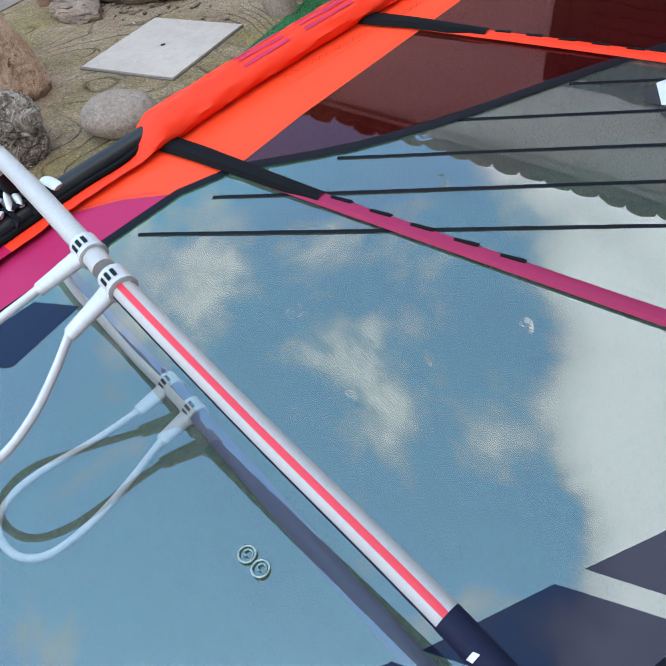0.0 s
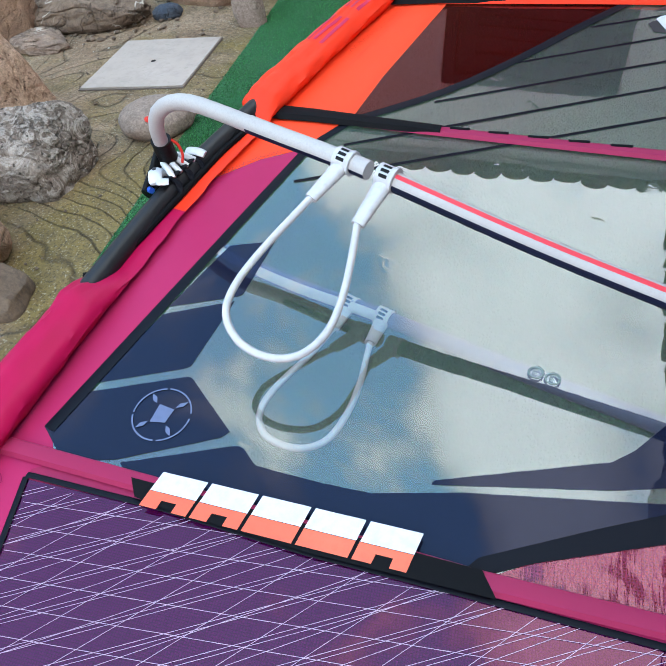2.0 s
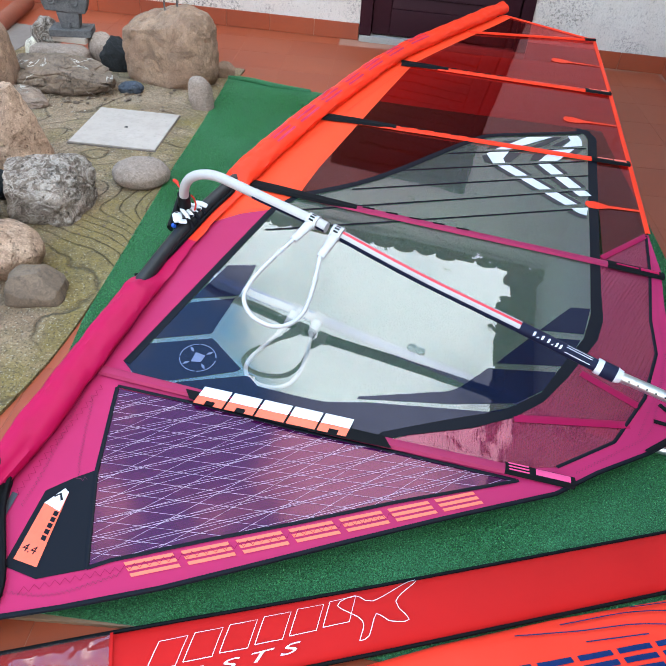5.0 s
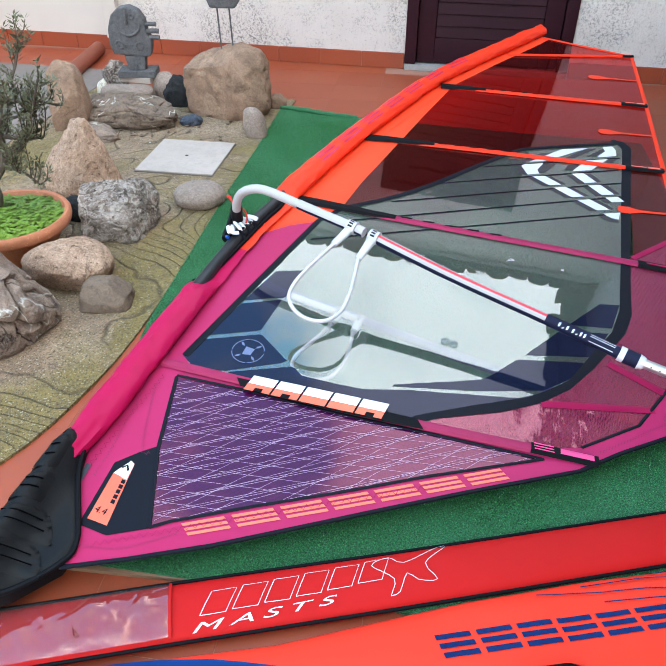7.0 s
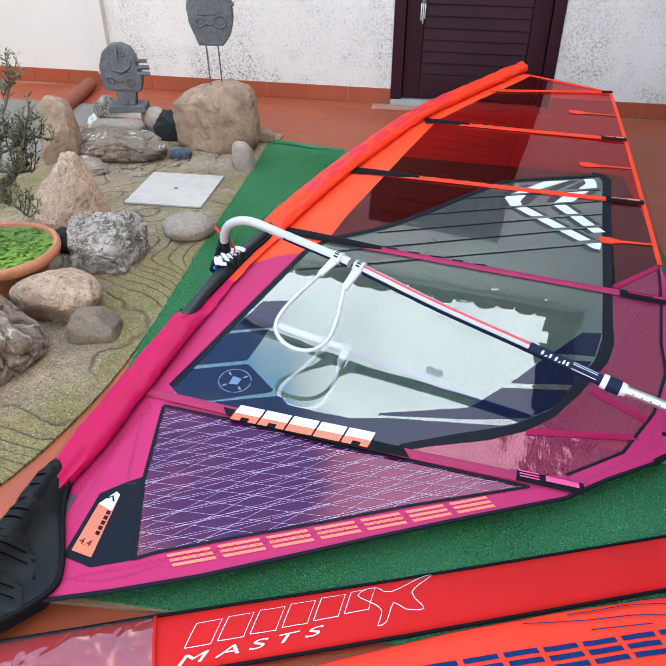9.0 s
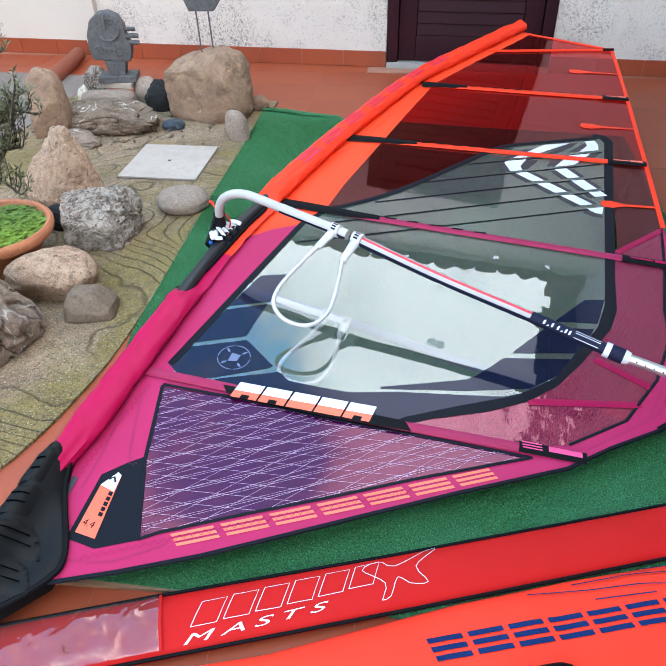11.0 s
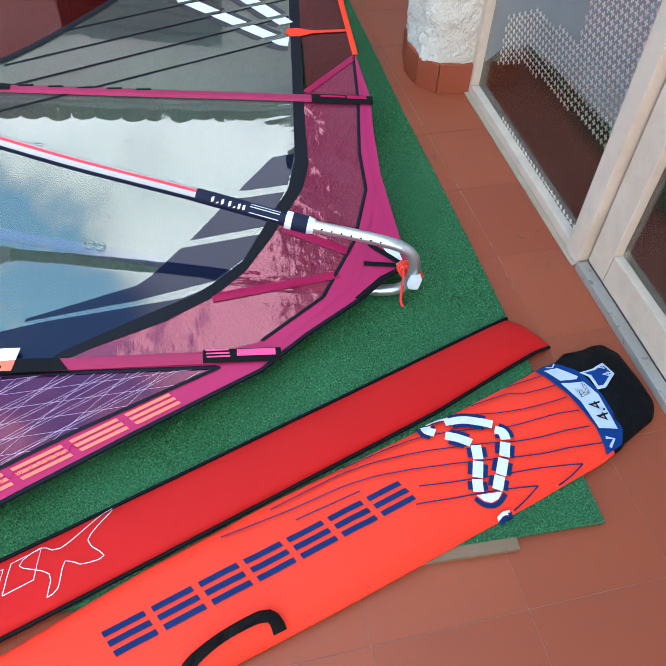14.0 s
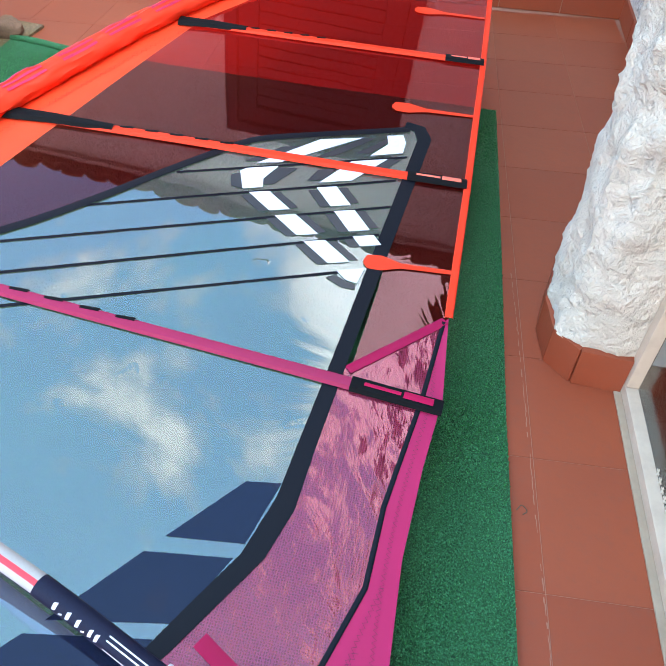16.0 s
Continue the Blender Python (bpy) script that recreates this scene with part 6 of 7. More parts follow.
bd = Vector((0.072, -0.027, -0.012))
harness_line("harness_line", [((-0.453, 0.718, 0.372), bd, (-0.494, 0.654, 0.345)), ((-0.383, 0.692, 0.3615), bd, (-0.416, 0.622, 0.325))],
             [(-0.492, 0.657, 0.347), (-0.545, 0.58, 0.312), (-0.578, 0.522, 0.284), (-0.582, 0.475, 0.265), (-0.555, 0.442, 0.246), (-0.51, 0.428, 0.234), (-0.465, 0.438, 0.233), (-0.434, 0.478, 0.243), (-0.422, 0.53, 0.265), (-0.418, 0.58, 0.295), (-0.416, 0.625, 0.328)],
             "white tube harness line looped from the upper boom", M_LINE)
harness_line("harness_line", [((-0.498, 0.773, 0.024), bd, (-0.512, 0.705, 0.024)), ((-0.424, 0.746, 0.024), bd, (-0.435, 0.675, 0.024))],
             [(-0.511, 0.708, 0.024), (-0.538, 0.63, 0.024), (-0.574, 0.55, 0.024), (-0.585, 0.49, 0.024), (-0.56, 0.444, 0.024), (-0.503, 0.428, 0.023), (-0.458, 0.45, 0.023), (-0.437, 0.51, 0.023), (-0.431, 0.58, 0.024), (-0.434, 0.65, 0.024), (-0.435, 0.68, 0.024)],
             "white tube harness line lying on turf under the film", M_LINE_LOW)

# ---- mast bag and sail bag on the floor ----


class Bag:
    """A flat stuffed bag: local u along it, v across it."""

    def __init__(self, origin, angle, half, puff, base=0.012):
        self.o, self.half, self.puff, self.base = Vector((*origin, 0)), half, puff, base
        a = radians(angle)
        self.e, self.n = Vector((math.cos(a), math.sin(a), 0)), Vector((-math.sin(a), math.cos(a), 0))

    def height(self, u, v):
        lo, hi = self.half(u)
        t = max(0.0, min(1.0, (v - lo) / max(1e-5, hi - lo)))
        prof = max(0.0, 4 * t * (1 - t)) ** 0.45
        return self.base + 0.004 + self.puff(u) * prof * (1 + 0.14 * noise.noise((7 * u, 9 * v, 1.7))) + 0.0018 * noise.noise((22 * u, 16 * v, 5)) * prof

    def at(self, u, v, lift=0.0):
        return self.o + self.e * u + self.n * v + Vector((0, 0, self.height(u, v) + lift))

    def shell(self, u0, u1, step=0.02, rows=14):
        bm = bmesh.new()
        n = int((u1 - u0) / step)
        prev = None
        for i in range(n + 1):
            u = u0 + (u1 - u0) * i / n
            lo, hi = self.half(u)
            top = [bm.verts.new(self.at(u, lo + (hi - lo) * j / rows)) for j in range(rows + 1)]
            low = [bm.verts.new(self.o + self.e * u + self.n * (lo + (hi - lo) * j / rows) + Vector((0, 0, self.base - 0.002))) for j in range(rows, -1, -1)]
            cur = top + low
            if prev:
                for j in range(len(cur)):
                    bm.faces.new((prev[j], prev[(j + 1) % len(cur)], cur[(j + 1) % len(cur)], cur[j]))
            else:
                bm.faces.new(cur[::-1])
            prev = cur
        bm.faces.new(prev)
        bmesh.ops.recalc_face_normals(bm, faces=bm.faces)
        return bm

    def marks(self, name, polys, material, parent, label="", lift=0.0022):
        big = len(polys) == 1 and len(polys[0]) > 6
        bm = plane_cut(polys[0], 0.02) if big else bmesh.new()
        for pts in polys if not big else ():
            bm.faces.new([bm.verts.new((x, y, 0)) for x, y in pts])
        bmesh.ops.remove_doubles(bm, verts=bm.verts, dist=1e-5)
        for _ in range(3):
            long = [e for e in bm.edges if e.calc_length() > 0.03]
            if long:
                bmesh.ops.subdivide_edges(bm, edges=long, cuts=1, use_grid_fill=True)
        bmesh.ops.triangulate(bm, faces=[f for f in bm.faces if len(f.verts) > 4])
        for v in bm.verts:
            v.co = self.at(v.co.x, v.co.y, lift)
        bmesh.ops.recalc_face_normals(bm, faces=bm.faces)
        return part(name, bm, material, parent, label)


def lerp_table(table):
    def f(u):
        for (a, *p), (b, *q) in zip(table, table[1:]):
            if u <= b:
                t = max(0.0, (u - a) / (b - a))
                r = [x + (y - x) * t for x, y in zip(p, q)]
                return r if len(r) > 1 else r[0]
        r = table[-1][1:]
        return r if len(r) > 1 else r[0]
    return f


mb = Bag((-0.63, -0.337), 22, lerp_table([(-0.8, -0.074, 0.062), (0.0, -0.074, 0.062), (0.5, -0.078, 0.054), (1.25, -0.079, 0.052), (1.45, -0.066, 0.052), (1.53, -0.062, 0.051), (1.556, -0.063, 0.050), (1.583, -0.066, -0.04)]),
         lerp_table([(-0.8, 0.020), (0.0, 0.020), (1.3, 0.024), (1.5, 0.024), (1.56, 0.016), (1.583, 0.004)]))
mast_bag = thing("mast_bag", (-0.2, -0.15, 0.0), "long red padded mast bag with black piping and clear pocket", "bag")
part("bag_body", mb.shell(-0.78, 1.583), M_BAG_RED, mast_bag)
for side in (0, 1):
    pts = [mb.o + mb.e * u + mb.n * mb.half(u)[side] + Vector((0, 0, mb.base + 0.008)) for u in [-0.78 + 0.05 * i for i in range(47)] + ([1.55, 1.580] if side == 0 else [1.553])]
    part("piping", tube(pts, 0.0042, 8, 0.04), M_BLACKWEB, mast_bag, "black piping")
pk = mb.marks("clear_pocket", [[(-0.76, -0.066), (0.005, -0.066), (0.005, 0.055), (-0.76, 0.055)]], M_PVC, mast_bag, "clear glossy plastic pocket", 0.006)
mb.marks("pocket_hem", stripe_quads([(0.006, -0.068), (0.006, 0.056)], 0.006), M_BAG_RED, mast_bag, lift=0.007)
# outlined printed blocks and the word below them
for j in range(6):
    u0, w = 0.065 + 0.0655 * j, 0.052
    v0, v1, sh = -0.032 + 0.003 * j, 0.018 + 0.003 * j, 0.026
    pts = [(u0, v0), (u0 + w, v0), (u0 + w + sh, v1), (u0 + sh, v1), (u0, v0)]
    mb.marks("printed_outline", stripe_quads(pts, 0.0014), M_WHITE_PRINT, mast_bag, "white outlined block of a printed name")
mb.marks("printed_outline", stripe_quads(curve2([(0.455, -0.055), (0.47, -0.02), (0.43, 0.02), (0.47, 0.035), (0.50, 0.015), (0.585, 0.045), (0.60, 0.042), (0.545, 0.005), (0.56, -0.035), (0.52, -0.03), (0.50, -0.012), (0.475, -0.05), (0.455, -0.055)], 0.012), 0.0014), M_WHITE_PRINT, mast_bag)
for j, ch in enumerate("MASTS"):
    letters("printed_letter", ch, 0.032, Matrix.Translation(((0.044, 0.122, 0.186, 0.236, 0.300)[j], -0.066, 0)) @ Matrix.Diagonal((2.3, 0.78, 1, 1)), M_WHITE_PRINT, mast_bag, place=lambda u, v: mb.at(u, v + 0.018 * max(0, u) / 0.4, 0.0025), shear=0.35)

sb = Bag((0.66, -0.05), 20, lerp_table([(-1.7, -0.082, 0.075), (-1.1, -0.090, 0.070), (-0.7, -0.106, 0.108), (-0.45, -0.114, 0.118), (0.0, -0.120, 0.118), (0.17, -0.118, 0.122), (0.225, -0.112, 0.126), (0.245, -0.105, 0.120), (0.29, -0.098, 0.132), (0.335, -0.092, 0.120), (0.362, -0.072, 0.120), (0.382, -0.014, 0.112), (0.394, 0.055, 0.085)]),
         lerp_table([(-1.7, 0.030), (-0.8, 0.034), (0.1, 0.030), (0.235, 0.022), (0.30, 0.030), (0.365, 0.022), (0.394, 0.006)]), 0.012)
sail_bag = thing("sail_bag", (0.2, -0.2, 0.0), "orange sail bag with navy stripes and a black drawn end", "bag")
part("bag_body", sb.shell(-1.68, 0.205), M_BAG_ORANGE, sail_bag)
end = part("bag_end", sb.shell(0.205, 0.394, 0.006, 26), M_BAG_BLACK, sail_bag, "gathered black cloth end")
sb.marks("blue_corner", [[(-0.83, -0.099), (-0.90, -0.070), (-1.0, -0.03), (-1.1, 0.012), (-1.22, 0.045), (-1.34, 0.065), (-1.5, 0.073), (-1.66, 0.07), (-1.66, -0.075), (-1.3, -0.083), (-1.05, -0.088)]], M_BAG_BLUE, sail_bag, "royal blue cloth corner", 0.003)
UPPER = ([(0.10, 0.113), (0.142, 0.106), (0.187, 0.099)], [(0.008, 0.109), (0.091, 0.095), (0.121, 0.076), (0.193, 0.062)],
         [(-0.10, 0.112), (-0.023, 0.094), (0.036, 0.066), (0.092, 0.044), (0.142, 0.033), (0.192, 0.027)],
         [(-0.30, 0.108), (-0.158, 0.099), (-0.085, 0.078), (-0.014, 0.049), (0.038, 0.025), (0.098, 0.011), (0.148, 0.002), (0.193, -0.011)],
         [(-0.46, 0.096), (-0.30, 0.095), (-0.174, 0.070), (-0.103, 0.045), (-0.02, 0.011), (0.022, -0.008), (0.079, -0.025), (0.134, -0.036), (0.187, -0.049)])
LOWER = ([(-0.56, 0.088), (-0.42, 0.075), (-0.30, 0.066), (-0.19, 0.038), (-0.095, 0.002), (-0.019, -0.028), (0.047, -0.052), (0.111, -0.068), (0.185, -0.089)],
         [(-0.198, 0.001), (-0.099, -0.035), (-0.037, -0.056), (0.036, -0.077), (0.119, -0.106)], [(0.119, -0.106), (0.083, -0.114), (0.05, -0.117)],
         [(-0.223, -0.027), (-0.129, -0.056), (-0.06, -0.078), (0.008, -0.102)], [(0.008, -0.102), (-0.03, -0.112), (-0.06, -0.117)], [(-0.43, 0.052), (-0.36, 0.048), (-0.30, 0.045)])
for line in UPPER + LOWER:
    sb.marks("printed_line", stripe_quads(curve2(line, 0.03), 0.0026), M_BAG_NAVY, sail_bag, lift=0.0044)
# navy printed blocks of slanted bars
for j in range(7):
    u0, w, sh = -0.781 + 0.0825 * j, 0.070, -0.004
    bars = [[(u0 + sh * k, -0.018 + 0.0187 * k), (u0 + w + sh * k, -0.018 + 0.0187 * k), (u0 + w + sh * k - 0.002, -0.0075 + 0.0187 * k), (u0 + sh * k - 0.002, -0.0075 + 0.0187 * k)] for k in range(3)]
    sb.marks("printed_block", bars, M_BAG_NAVY, sail_bag, "navy block of a printed name")
# white looped stroke emblem, cut at the printed lines, with navy shading on both sides
def emblem_piece(line, wide=0.0185, sides=(1, -1), lo=0.16, hi=0.82):
    pts = curve2(line, 0.004)
    n = len(pts)
    sb.marks("emblem_stroke", stripe_quads(pts, wide), M_WHITE_PRINT, sail_bag, "thick white printed stroke", 0.0064)
    for side in sides:
        edge = []
        for i in range(int(lo * n), max(int(lo * n) + 2, int(hi * n) + 1)):
            a, b = pts[max(0, i - 1)], pts[min(n - 1, i + 1)]
            d = Vector((b[0] - a[0], b[1] - a[1])).normalized()
            edge.append((pts[min(i, n - 1)][0] - d.y * side * (wide / 2 + 0.0046), pts[min(i, n - 1)][1] + d.x * side * (wide / 2 + 0.0046)))
        sb.marks("emblem_dash", stripe_quads(edge, 0.0088), M_BAG_NAVY, sail_bag, lift=0.0056)


# the two legs
for top, low in (((-0.0515, 0.020), (-0.0655, -0.006)), ((-0.0695, -0.011), (-0.0895, -0.0365)), ((-0.0935, -0.0405), (-0.105, -0.0605)),
                 ((0.0035, -0.0025), (-0.017, -0.0255)), ((-0.023, -0.030), (-0.047, -0.053)), ((-0.051, -0.055), (-0.070, -0.0735))):
    reach = Vector((top[0] - low[0], top[1] - low[1])) * 0.035
    emblem_piece([(top[0] + reach.x, top[1] + reach.y), (low[0] - reach.x, low[1] - reach.y)], 0.020)
# the bends above and the closing bow below
emblem_piece([(-0.068, 0.0985), (-0.034, 0.085), (-0.004, 0.060), (0.010, 0.045)], 0.020)
emblem_piece([(0.006, 0.033), (0.015, 0.020), (0.009, 0.003)], 0.020)
emblem_piece([(-0.106, 0.111), (-0.110, 0.099), (-0.101, 0.086)], 0.020)
emblem_piece([(-0.088, 0.070), (-0.070, 0.052), (-0.055, 0.030)], 0.020)
emblem_piece([(-0.100, 0.1145), (-0.078, 0.1125), (-0.056, 0.1035)], 0.006, (), 0.0, 1.0)
sb.marks("emblem_stroke", [[(-0.112, -0.065), (-0.065, -0.081), (-0.079, -0.089), (-0.095, -0.089), (-0.106, -0.080)]], M_WHITE_PRINT, sail_bag, lift=0.0064)
sb.marks("emblem_dash", stripe_quads(curve2([(-0.118, -0.068), (-0.110, -0.085), (-0.094, -0.095), (-0.076, -0.094), (-0.061, -0.087)], 0.006), 0.009), M_BAG_NAVY, sail_bag, lift=0.0056)
emblem_piece([(-0.098, -0.1165), (-0.084, -0.1135), (-0.070, -0.1165)], 0.006, (-1,), 0.0, 1.0)
# printed size label across the end
lab = sb.marks("size_label", [[(0.189, 0.118), (0.242, 0.118), (0.264, 0.063), (0.264, -0.005), (0.247, -0.085), (0.226, -0.108), (0.180, -0.112), (0.198, -0.054), (0.200, 0.029)]], M_BAG_BLUE, sail_bag, "blue and white printed size label", 0.004)
sb.marks("label_field", [[(0.201, 0.106), (0.232, 0.098), (0.250, 0.056), (0.243, 0.052), (0.209, 0.066)], [(0.205, 0.060), (0.250, 0.040), (0.256, 0.0), (0.236, -0.080), (0.200, -0.062), (0.209, 0.002)]], M_PAPER, lab, lift=0.0072)
sb.marks("label_field", stripe_quads([(0.198, -0.084), (0.213, -0.094), (0.194, -0.104)], 0.006), M_PAPER, lab, lift=0.0072)
sb.marks("label_field", stripe_quads([(0.212, 0.112), (0.224, 0.104), (0.236, 0.112)], 0.003), M_PAPER, lab, lift=0.0072)
letters("size_number", "4.4", 0.040, Matrix.Translation((0.238, -0.058, 0)) @ Matrix.Rotation(radians(82), 4, "Z"), M_RUBBER, lab, place=lambda u, v: sb.at(u, v, 0.0112))
sb.marks("size_mark", [[(0.246, -0.052), (0.253, -0.050), (0.250, -0.068), (0.243, -0.070)]], M_RUBBER, lab, lift=0.0105)
for j, word in enumerate(("MAST", "EXT", "BOOM")):
    letters("label_word", word, 0.010, Matrix.Translation((0.221 + 0.010 * j, 0.008, 0)) @ Matrix.Rotation(radians(80), 4, "Z"), M_RUBBER, lab, place=lambda u, v: sb.at(u, v, 0.0112))
tab = sb.marks("end_tab", [[(0.259, 0.062), (0.290, 0.055), (0.321, 0.058), (0.322, 0.023), (0.279, 0.004), (0.262, 0.010), (0.268, 0.043)]], M_PAPER, sail_bag, "white and blue printed tab", 0.0075)
sb.marks("tab_field", [[(0.266, 0.056), (0.290, 0.049), (0.315, 0.051), (0.315, 0.027), (0.279, 0.011), (0.268, 0.015), (0.274, 0.043)]], M_BAG_BLUE, tab, lift=0.0090)
letters("tab_number", "4.4", 0.030, Matrix.Translation((0.309, 0.016, 0)) @ Matrix.Rotation(radians(80), 4, "Z"), M_PAPER, tab, place=lambda u, v: sb.at(u, v, 0.0135))
# carrying strap standing off the bag
hp = [sb.at(-0.702, -0.104, 0.002), sb.at(-0.694, -0.090, 0.010), sb.at(-0.676, -0.082, 0.018), sb.at(-0.625, -0.074, 0.022), sb.at(-0.56, -0.074, 0.020), sb.at(-0.540, -0.084, 0.012), sb.at(-0.538, -0.102, 0.002)]
part("carry_strap", loft(smooth_path(hp, 0.012), lambda i, s: [(-0.012 + 0.004 * math.sin(3.1 * s), -0.0025), (0.012 - 0.004 * math.sin(3.1 * s), -0.0025), (0.012 - 0.004 * math.sin(3.1 * s), 0.003), (-0.012 + 0.004 * math.sin(3.1 * s), 0.003)], up=Vector((0.2, -0.7, 0.7))), M_BAG_BLACK, sail_bag, "black webbing carrying strap")

# timber strip under the edge of the turf
for x0, x1, y0, dy in ((0.20, 0.637, -0.243, 0.0), (-0.93, -0.45, -0.282, 0.045)):
    m = Matrix.Translation((x0, y0, 0)) @ Matrix.Rotation(math.atan2(dy, x1 - x0), 4, "Z")
    ob = part("timber_strip", box((0, -0.004, 0.0005), (x1 - x0, 0.024, 0.0115), 0.002, m), M_WOOD)
    tagged(ob, "thin bare timber strip under the turf edge", "timber", "timber strips")

# ---- rocks of the garden ----


def rock(name, label, centre, radii, height, mat, seed, turn=0.0, boxy=2.6, facets=5, rough=0.05, lean=(0, 0), taper=0.0, crease=0.0, base=0.012):
    """A stone: a rounded block, tapered and leaning, with broken facets, creases and a rough skin."""
    bm = bmesh.new()
    bmesh.ops.create_icosphere(bm, subdivisions=6 if radii[0] > 0.1 else 5, radius=1.0)
    r = random.Random(seed)
    planes = [(Vector((r.uniform(-1, 1), r.uniform(-1, 1), r.uniform(-0.2, 0.9))).normalized(), r.uniform(0.74, 0.92)) for _ in range(facets)]
    off = Vector((seed * 3.1, seed * 1.7, seed * 0.9))
    for v in bm.verts:
        d = v.co.copy()
        k = (abs(d.x) ** boxy + abs(d.y) ** boxy + abs(d.z) ** boxy) ** (-1 / boxy)
        p = d * k
        p *= 1 + 0.10 * noise.fractal(p * 0.9 + off, 1.0, 2.1, 2)
        for nrm, lim in planes:
            over = p.dot(nrm) - lim
            if over > 0:
                p -= nrm * over * 0.92
        f = 1 - taper * max(0.0, (p.z + 0.6) / 1.6)
        p.x, p.y = p.x * f, p.y * f
        p += d * rough * noise.fractal(p * 3.2 + off, 0.85, 2.1, 6)
        if crease:
            c = abs(noise.noise(p * 1.7 + off * 1.3))
            p -= d * crease * max(0.0, 1 - c / 0.09)
        v.co = p
    top = max(v.co.z for v in bm.verts)
    c, s = math.cos(radians(turn)), math.sin(radians(turn))
    for v in bm.verts:
        x, y, z = v.co.x * radii[0], v.co.y * radii[1], (v.co.z + 0.72) / (top + 0.72) * height
        z = max(z, -0.012)
        x, y = x + lean[0] * z, y + lean[1] * z
        v.co = Vector((centre[0] + c * x - s * y, centre[1] + s * x + c * y, base + z - 0.004))
    bmesh.ops.recalc_face_normals(bm, faces=bm.faces)
    ob = part(name, bm, mat)
    return tagged(ob, label, "rock", "garden rocks")


rock("boulder", "large rounded brown boulder carrying a small sculpture", (-1.51, 2.61), (0.242, 0.19), 0.365, M_BROWNSTONE, 44, 10, 2.9, 4, 0.045, taper=0.06, crease=0.03)
rock("rock", "small upright grey stone beside the boulder", (-1.245, 2.27), (0.058, 0.045), 0.15, M_PEBBLE, 5, 0, 3.0, 2, 0.02, lean=(-0.15, 0.1), taper=0.12)
rock("rock", "small brown stone beside the boulder", (-1.27, 2.74), (0.06, 0.05), 0.075, M_BROWNSTONE, 6, 20)
rock("rock", "tall upright brown stone", (-2.25, 2.19), (0.118, 0.09), 0.345, M_BROWNSTONE, 7, 12, 3.2, 4, 0.04, lean=(0.04, 0), taper=0.16, crease=0.04)
rock("rock", "long low grey stone slab", (-1.985, 2.32), (0.275, 0.13), 0.15, M_GREYSTONE, 8, 2, 3.0, 5, 0.05, crease=0.07)
rock("rock", "angular jet black stone", (-1.83, 2.66), (0.085, 0.07), 0.17, M_BLACKSTONE, 9, 0, 2.6, 7, 0.08)
rock("rock", "grey brown cobble beside the black stone", (-1.92, 2.72), (0.08, 0.07), 0.16, M_PEBBLE, 10, 0, 2.3, 2, 0.02)
rock("rock", "rounded oblong stone supporting the carved head", (-2.10, 2.58), (0.16, 0.07), 0.125, M_PEBBLE, 11, 0, 3.0, 2, 0.02)
rock("rock", "small white angular stone", (-2.275, 2.62), (0.04, 0.03), 0.135, M_WHITESTONE, 12, 0, 2.4, 6, 0.06)
rock("rock", "speckled grey stone behind the others", (-2.27, 2.76), (0.075, 0.06), 0.20, M_MARBLED, 13, 0, 3.0, 5)
rock("rock", "small flat blue-grey stone", (-1.64, 2.36), (0.058, 0.04), 0.055, M_BLUESTONE, 14, 10, 2.4, 6, 0.06)
rock("rock", "flat cracked grey stone with white veins", (-2.05, 2.09), (0.125, 0.09), 0.055, M_VEINED, 15, -20, 3.2, 5, 0.05, crease=0.12)
rock("rock", "small brown cobble among larger stones", (-2.20, 2.46), (0.045, 0.04), 0.07, M_COBBLE, 16)
rock("rock", "low grey rubble stone", (-2.24, 2.20), (0.08, 0.045), 0.05, M_COBBLE, 17)
rock("rock", "pointed pinkish granite rock", (-1.83, 1.53), (0.195, 0.14), 0.315, M_PINKSTONE, 18, -14, 2.8, 3, 0.04, lean=(0.16, 0.0), taper=0.74, crease=0.03)
rock("rock", "craggy white and grey marbled rock", (-1.475, 1.19), (0.155, 0.135), 0.195, M_MARBLED, 29, 10, 4.2, 6, 0.045, lean=(-0.08, 0.0), taper=0.04, crease=0.05)
rock("pebble", "smooth oval grey pebble", (-1.246, 1.465), (0.108, 0.086), 0.094, M_PEBBLE, 20, 12, 2.1, 0, 0.008)
rock("rock", "rounded pinkish pitted stone", (-1.475, 0.80), (0.150, 0.120), 0.15, M_PINKSTONE, 21, 2, 2.5, 3, 0.035)
rock("rock", "small block-shaped brown stone", (-1.285, 0.69), (0.086, 0.070), 0.086, M_COBBLE, 37, 12, 6.0, 3, 0.016, taper=0.22)
rock("rock", "large twisted grey rock with white veins", (-1.57, 0.50), (0.215, 0.17), 0.27, M_VEINED, 23, -25, 2.8, 6, 0.06, taper=0.14, crease=0.13)
rock("rock", "dark stone wedged behind the pot", (-1.68, 1.25), (0.07, 0.06), 0.10, M_BLACKSTONE, 24, 0, 2.4, 4)

